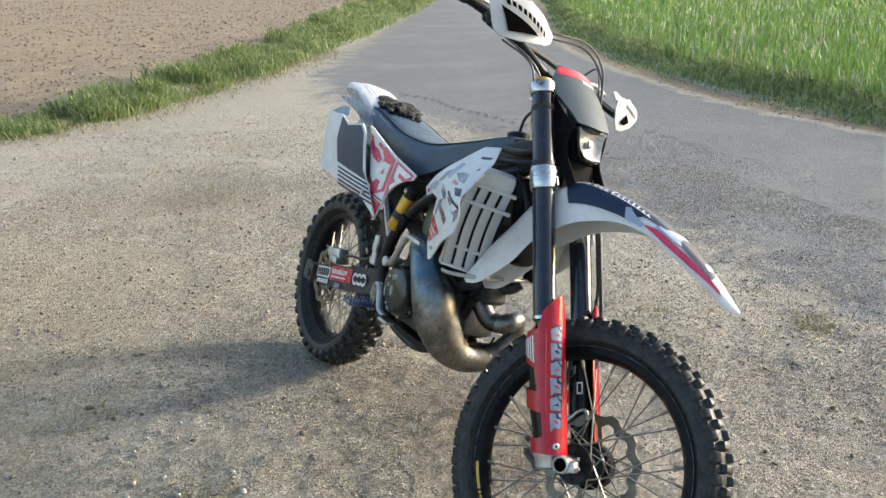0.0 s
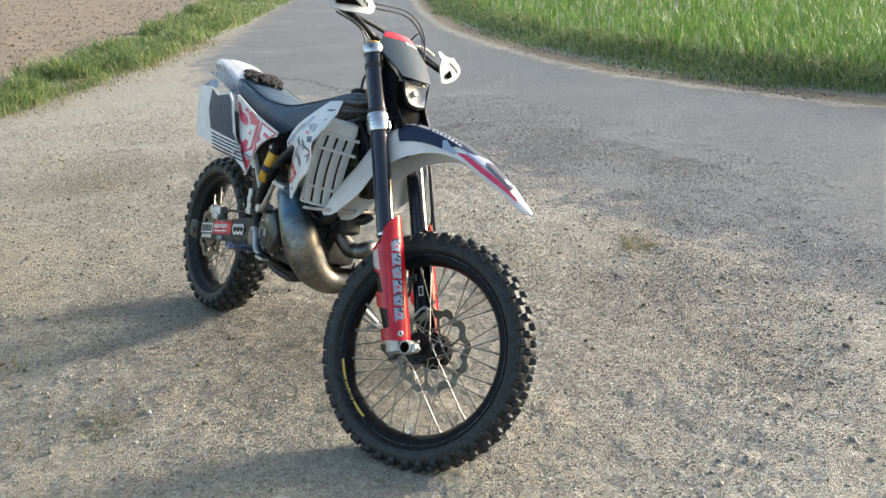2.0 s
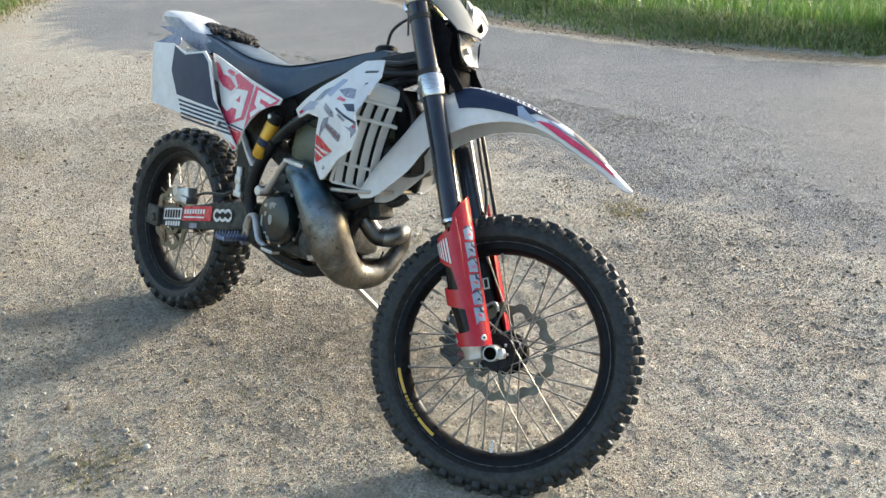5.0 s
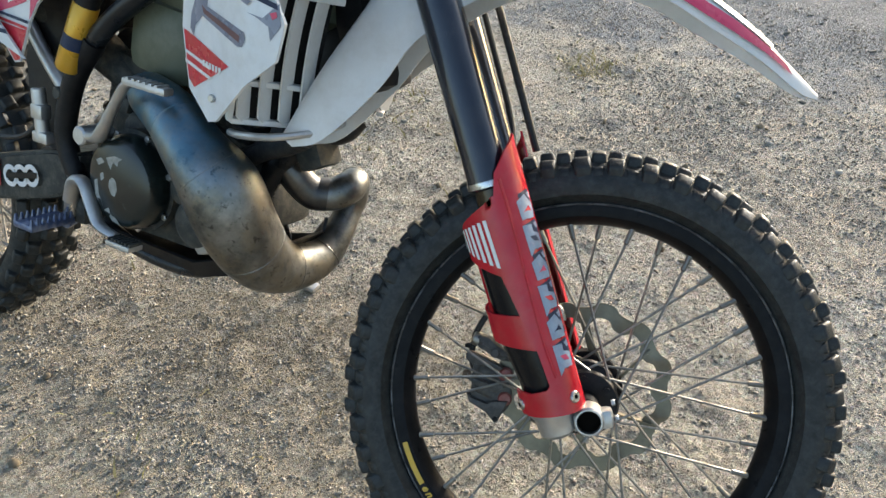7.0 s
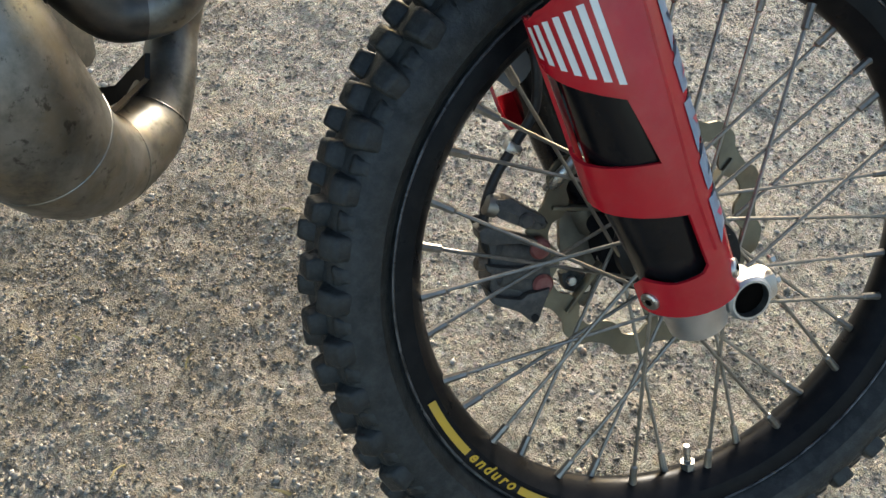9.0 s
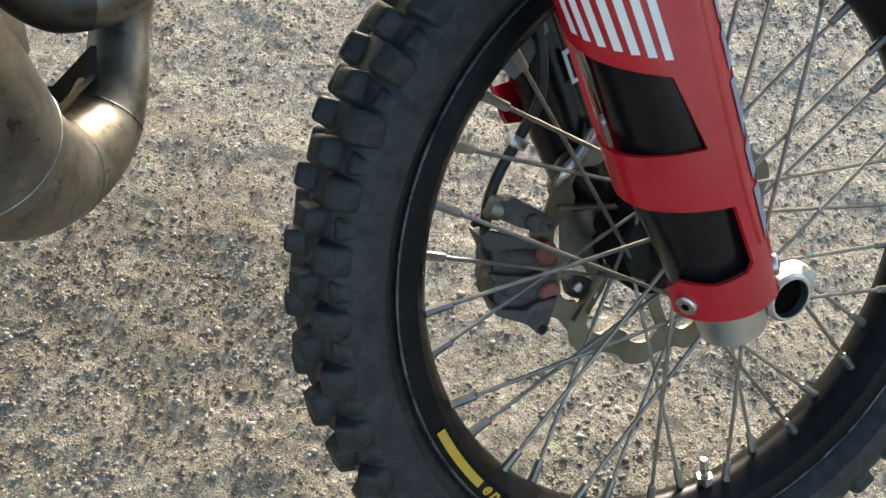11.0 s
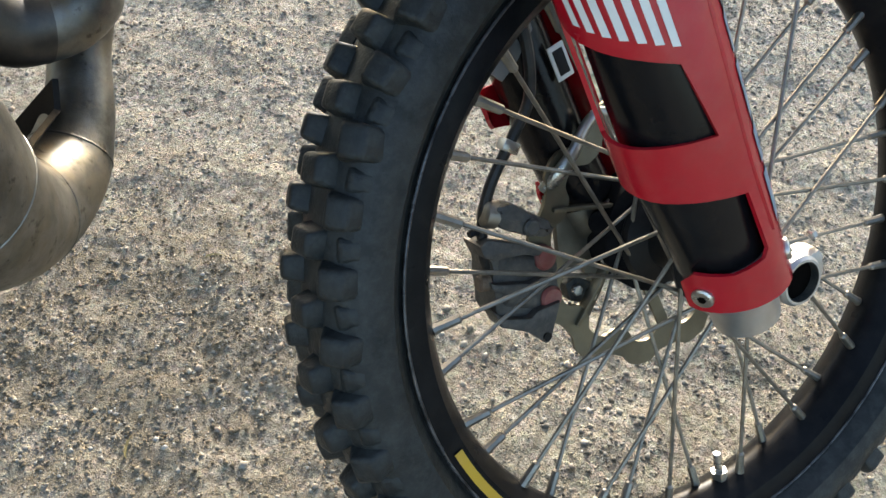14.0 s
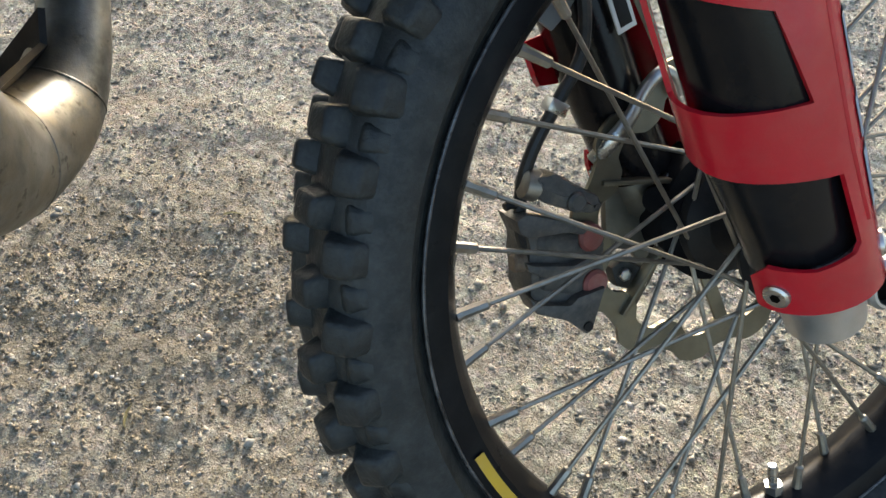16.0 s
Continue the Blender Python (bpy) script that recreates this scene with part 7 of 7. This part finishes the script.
for s in (-1, 1):
    def sh(x, z, s=s):
        flare = 0.150 + (0.34 if s < 0 else 0.08) * (x - 0.70) - 0.25 * max(0.0, x - 1.05)
        k = min(1.0, max(0.0, (z - 0.84) / 0.15))
        return (x, s * (flare * (1 - k) + 0.165 * k), z)
    shroud = part("radiator_shroud", sheet(SHROUD, sh, 0.004, 0.025), WHITE, bike, "white radiator shroud with red and grey graphics")

    def sd(poly, mat, lift=0.0028, name="graphic_patch"):
        return part(name, sheet(poly, lambda x, z: (sh(x, z)[0], sh(x, z)[1] + s * lift, z), 0, 0.025), mat, shroud)
    sd([(0.882, 0.768), (0.912, 0.762), (1.005, 0.738), (0.915, 0.694), (0.899, 0.704)], D_RED)
    for z0 in (0.742, 0.729):
        sd([(0.888, z0), (0.890, z0 - 0.005), (0.958, z0 - 0.017), (0.962, z0 - 0.013)], D_WHITE, 0.0034, "stripe")
    for k in range(6):
        x0, z0 = 0.938 + 0.0085 * k, 0.727 - 0.0005 * k
        sd([(x0, z0), (x0 + 0.006, z0), (x0 + 0.006, z0 + 0.008), (x0, z0 + 0.008)], D_WHITE, 0.0036, "logo_bar")
    sd([(0.915, 0.814), (0.950, 0.821), (0.946, 0.805), (1.039, 0.786), (1.042, 0.778), (1.036, 0.768), (1.025, 0.766), (0.934, 0.791), (0.915, 0.776), (0.911, 0.762), (0.901, 0.771), (0.903, 0.790)], D_GREY)
    sd([(0.932, 0.805), (0.944, 0.800), (1.030, 0.780), (1.028, 0.772), (0.938, 0.795)], D_BROWN, 0.0033)
    sd([(1.042, 0.811), (1.073, 0.808), (1.100, 0.828), (1.104, 0.802), (1.087, 0.783), (1.083, 0.799), (1.060, 0.808)], D_GREY)
    sd([(0.900, 0.856), (0.970, 0.835), (0.981, 0.823), (0.950, 0.823), (0.905, 0.838)], D_GREY)
    sd([(0.974, 0.845), (0.980, 0.850), (1.096, 0.827), (1.098, 0.820)], D_NAVY, 0.0032)
    sd([(0.997, 0.831), (1.007, 0.836), (1.053, 0.825), (1.045, 0.819)], D_GREY, 0.0034)
    sd([(1.000, 0.862), (1.055, 0.868), (1.078, 0.850), (1.050, 0.848)], D_NAVY, 0.0032)
    sd([(1.085, 0.815), (1.096, 0.818), (1.098, 0.812), (1.090, 0.808)], D_PINK, 0.0036)
    sd([(0.940, 0.895), (0.990, 0.880), (1.040, 0.880), (1.020, 0.905), (0.985, 0.905)], D_GREY)
    sd([(0.880, 0.880), (0.915, 0.872), (0.960, 0.925), (0.935, 0.925)], D_PALE)
    sd([(0.955, 0.870), (1.000, 0.868), (1.005, 0.874), (0.962, 0.880)], D_PINK, 0.0034)
    sd([(0.730, 0.812), (0.745, 0.803), (0.790, 0.822), (0.840, 0.830), (0.860, 0.850), (0.800, 0.850)], D_PALE)
    sd([(0.735, 0.812), (0.742, 0.806), (0.765, 0.815), (0.762, 0.822)], D_RED, 0.0034)
    sd([(0.820, 0.845), (0.870, 0.862), (0.905, 0.900), (0.870, 0.888)], D_GREY, 0.0032)
    for k in range(6):
        sd([(1.010 + 0.008 * k, 0.950 + 0.0010 * k), (1.015 + 0.008 * k, 0.949 + 0.0010 * k), (1.016 + 0.008 * k, 0.956 + 0.0010 * k), (1.011 + 0.008 * k, 0.957 + 0.0010 * k)], D_BLACK, 0.0034, "logo_bar")
    child("bolt", bolt_mesh, shroud, Matrix.Translation((0.968, s * (0.244 if s < 0 else 0.174), 0.690)) @ Matrix.Rotation(-s * math.pi / 2, 4, "X"))

# seat
SEAT_S = [(0.015, 0.960, 0.990, 0.085), (0.10, 0.938, 0.996, 0.105), (0.20, 0.925, 0.978, 0.112), (0.35, 0.868, 0.946, 0.115), (0.50, 0.828, 0.938, 0.115), (0.60, 0.842, 0.948, 0.108), (0.75, 0.922, 0.985, 0.085), (0.88, 0.985, 1.022, 0.062), (0.93, 1.004, 1.026, 0.050)]
rows = []
for x, zb, zt, w in catmull(SEAT_S, 5):
    rows.append([(x, -w, zb), (x, -w * 1.02, zb + 0.35 * (zt - zb)), (x, -w * 0.97, zb + 0.72 * (zt - zb)), (x, -w * 0.80, zt - 0.012), (x, -w * 0.76, zt - 0.007), (x, -w * 0.5, zt - 0.001), (x, 0, zt), (x, w * 0.5, zt - 0.001), (x, w * 0.76, zt - 0.007), (x, w * 0.80, zt - 0.012), (x, w * 0.97, zb + 0.72 * (zt - zb)), (x, w * 1.02, zb + 0.35 * (zt - zb)), (x, w, zb)])
seat = part("seat", loft(rows, True, True), SEAT, bike, "long dark blue-grey vinyl seat, its blue raised for skylight", None, 40)
for s in (-1, 1):
    part("seam", tube([(x, s * w * 0.785, zt - 0.008) for x, zb, zt, w in SEAT_S], 0.0022, 6, 6), BLACK, seat)

# side panels, number boards and tail
for s in (-1, 1):
    board = [(-0.090, 0.932), (0.060, 0.938), (0.150, 0.915), (0.262, 0.932), (0.300, 0.905), (0.362, 0.780), (0.488, 0.660), (0.330, 0.720), (0.150, 0.722), (-0.034, 0.732)]
    nb = part("number_board", sheet(board, lambda x, z: (x, s * (0.178 + 0.02 * math.sin((x + 0.1) * 5) - 0.05 * max(0.0, z - 0.86)), z), 0.005, 0.04), WHITE, bike, "white side number board with dark panel and stripes")
    nbp = lambda x, z, s=s: (x, s * (0.178 + 0.02 * math.sin((x + 0.1) * 5) - 0.05 * max(0.0, z - 0.86) + 0.0032), z)
    part("graphic_patch", sheet([(0.075, 0.932), (0.150, 0.909), (0.255, 0.925), (0.290, 0.900), (0.345, 0.790), (0.385, 0.760), (0.135, 0.778), (0.080, 0.850)], nbp, 0, 0.04), D_NAVY, nb)
    for k in range(5):
        x0, z0 = 0.150 + 0.008 * k, 0.766 - 0.013 * k
        part("stripe", sheet([(x0, z0), (0.395 + 0.014 * k, z0 - 0.012), (0.400 + 0.014 * k, z0 - 0.019), (x0 + 0.003, z0 - 0.007)], nbp, 0, 0.05), D_NAVY, nb)
    child("bolt", bolt_mesh, nb, Matrix.Translation((0.39, s * 0.196, 0.722)) @ Matrix.Rotation(-s * math.pi / 2, 4, "X") @ Matrix.Scale(1.6, 4))
    sidep = [(0.262, 0.930), (0.293, 0.926), (0.468, 0.881), (0.648, 0.836), (0.638, 0.818), (0.600, 0.808), (0.572, 0.794), (0.545, 0.776), (0.519, 0.750), (0.500, 0.720), (0.486, 0.688), (0.470, 0.652), (0.455, 0.649), (0.420, 0.684), (0.375, 0.750), (0.315, 0.850)]
    spl = lambda x, z, s=s: (x, s * (0.160 + 0.018 * math.sin((x - 0.2) * 4) - 0.10 * max(0, x - 0.5)), z)
    side_panel = part("side_panel", sheet(sidep, spl, 0.004, 0.03), WHITE, bike, "white side panel with large magenta and red shapes")

    def pd(poly, mat, lift=0.003, name="graphic_patch"):
        return part(name, sheet(poly, lambda x, z: (x, spl(x, z)[1] + s * lift, z), 0, 0.03), mat, side_panel)
    pd([(0.286, 0.908), (0.312, 0.900), (0.345, 0.872), (0.384, 0.868), (0.425, 0.842), (0.404, 0.826), (0.352, 0.836), (0.318, 0.858)], D_PINK)
    pd([(0.365, 0.882), (0.378, 0.892), (0.415, 0.884), (0.405, 0.872)], D_PINK)
    pd([(0.408, 0.876), (0.434, 0.884), (0.520, 0.858), (0.512, 0.810), (0.496, 0.752), (0.456, 0.738), (0.402, 0.722), (0.362, 0.770), (0.400, 0.806), (0.440, 0.846)], D_PINK)
    pd([(0.366, 0.775), (0.436, 0.838), (0.498, 0.838), (0.478, 0.756), (0.446, 0.744), (0.450, 0.776), (0.420, 0.778), (0.396, 0.762)], D_WHITE, 0.0036)
    pd([(0.440, 0.802), (0.462, 0.822), (0.462, 0.797)], D_PINK, 0.0042)
    pd([(0.530, 0.858), (0.640, 0.832), (0.628, 0.818), (0.574, 0.796), (0.520, 0.754), (0.501, 0.724), (0.506, 0.762), (0.514, 0.800)], D_PINK)
    pd([(0.542, 0.848), (0.628, 0.828), (0.602, 0.814), (0.560, 0.824), (0.556, 0.812), (0.588, 0.802), (0.560, 0.788), (0.524, 0.760), (0.520, 0.776), (0.548, 0.794), (0.534, 0.804)], D_WHITE, 0.0036)
    pd([(0.469, 0.655), (0.456, 0.652), (0.421, 0.688), (0.404, 0.712), (0.492, 0.706), (0.484, 0.688)], D_RED)
    for k in range(3):
        pd([(0.392 + 0.008 * k, 0.731 - 0.010 * k), (0.498 - 0.004 * k, 0.722 - 0.010 * k), (0.498 - 0.004 * k, 0.717 - 0.010 * k), (0.395 + 0.008 * k, 0.726 - 0.010 * k)], D_NAVY if k == 0 else D_RED, 0.0038, "stripe")
air = box((0.30, 0.20, 0.20), Matrix.Translation((0.36, 0, 0.80)), 0.04)
part("air_box", air, BLACK, bike, "black air box under the seat")
TAIL = [(-0.285, 1.040, 0.045, 0.020), (-0.22, 1.058, 0.070, 0.035), (-0.12, 1.052, 0.085, 0.06), (0.0, 1.012, 0.095, 0.075), (0.10, 0.980, 0.10, 0.08)]
tb = loft([[(x, -w, z - d), (x, -w * 0.96, z - d * 0.3), (x, -w * 0.75, z - 0.006), (x, 0, z), (x, w * 0.75, z - 0.006), (x, w * 0.96, z - d * 0.3), (x, w, z - d)] for x, z, w, d in catmull(TAIL, 5)], False)
thicken(tb, 0.004)
tail = part("rear_fender", tb, WHITE, bike, "white rear mudguard with grey camouflage graphics", None, 50)
for s in (-1, 1):
    tl_ = lambda x, z, s=s: (x, s * (float(np.interp(x, [-0.285, -0.22, -0.12, 0, 0.1], [0.045, 0.070, 0.085, 0.095, 0.10])) + 0.004), z)
    part("graphic_patch", sheet([(-0.25, 1.030), (-0.10, 1.030), (0.03, 0.985), (0.06, 0.955), (0.0, 0.945), (-0.08, 0.985), (-0.2, 1.01)], tl_, 0, 0.03), D_GREY, tail)
for k in range(6):
    y0 = -0.055 + 0.02 * k
    part("stripe", sheet([(-0.22, y0), (-0.03, y0 + 0.002), (-0.03, y0 + 0.006), (-0.22, y0 + 0.004)], lambda x, y: (x, y, float(np.interp(x, [-0.22, -0.12, 0.0], [1.0615, 1.0555, 1.0155])) - 0.6 * y * y), 0, 0.04), D_GREY, tail)
    part("tail_side", sheet([(-0.19, 0.99), (-0.06, 0.965), (0.06, 0.935), (0.14, 0.92), (0.20, 0.95), (0.10, 0.985), (-0.05, 1.0)], lambda x, z: (x, -0.105 - 0.05 * (1.0 - z), z), 0.004, 0.03), D_GREY, tail) if k == 0 else None
part("inner_fender", sheet([(-0.10, 0.80), (0.30, 0.66), (0.36, 0.72), (0.30, 0.90), (-0.05, 0.93)], lambda x, z: (x, -0.07, z), 0.004, 0.05), PALE, bike)
part("board_rim", sheet([(-0.085, 0.934), (-0.02, 0.965), (0.045, 0.962), (0.062, 0.936)], lambda x, z: (x, -0.165 + 0.35 * (z - 0.934), z), 0.004, 0.03), D_GREY, bike)

# ---- gloves left on the seat ----
def glove(m, seed):
    """A limp fleece-lined glove: flattened palm, four fingers and a thumb, its pile roughened."""
    r = np.random.RandomState(seed)
    bm = tube([(-0.035, 0, 0.012), (0.0, 0.002, 0.014), (0.05, 0.004, 0.016), (0.10, 0.0, 0.014), (0.120, 0.0, 0.012)], [0.030, 0.036, 0.042, 0.044, 0.036], 28, 8, flat=0.34)
    for k in range(4):
        y = -0.030 + 0.020 * k
        tube([(0.10, y, 0.012), (0.135, y * 1.1, 0.015 + 0.004 * r.rand()), (0.165 + 0.01 * r.rand(), y * 1.2 + 0.006 * r.randn(), 0.008)], [0.0115, 0.0100, 0.0075], 14, 7, bm, flat=0.7)
    tube([(0.04, -0.032, 0.012), (0.075, -0.054, 0.014), (0.100, -0.058, 0.008)], [0.012, 0.011, 0.008], 14, 6, bm, flat=0.7)
    for v in bm.verts:
        c = v.co
        v.co = c + 0.0045 * Vector((noise.noise(c * 90), noise.noise(c * 90 + Vector((9, 0, 0))), noise.noise(c * 90 + Vector((0, 9, 0))))) + Vector((0, 0, 0.008 * noise.noise(c * 22)))
        v.co += 0.0030 * Vector((r.randn(), r.randn(), abs(r.randn())))
    g = finish(bm, "glove", FLEECE, None, "", None, 20)
    g.matrix_world = m
    part("cuff", tube([(-0.055, 0, 0.014), (-0.045, 0, 0.015), (-0.025, 0, 0.013)], [0.031, 0.036, 0.032], 20, 4, flat=0.4), FLEECE, g, "black knitted cuff")
    return tagged(g, "worn black riding glove lying on the seat", "glove", "gloves on the seat")


glove(bike.matrix_world @ pose(0.035, 0.065, 0.995, 0, 9, -22), 1)
glove(bike.matrix_world @ pose(0.02, 0.00, 1.002, 0, 7, -8), 2)
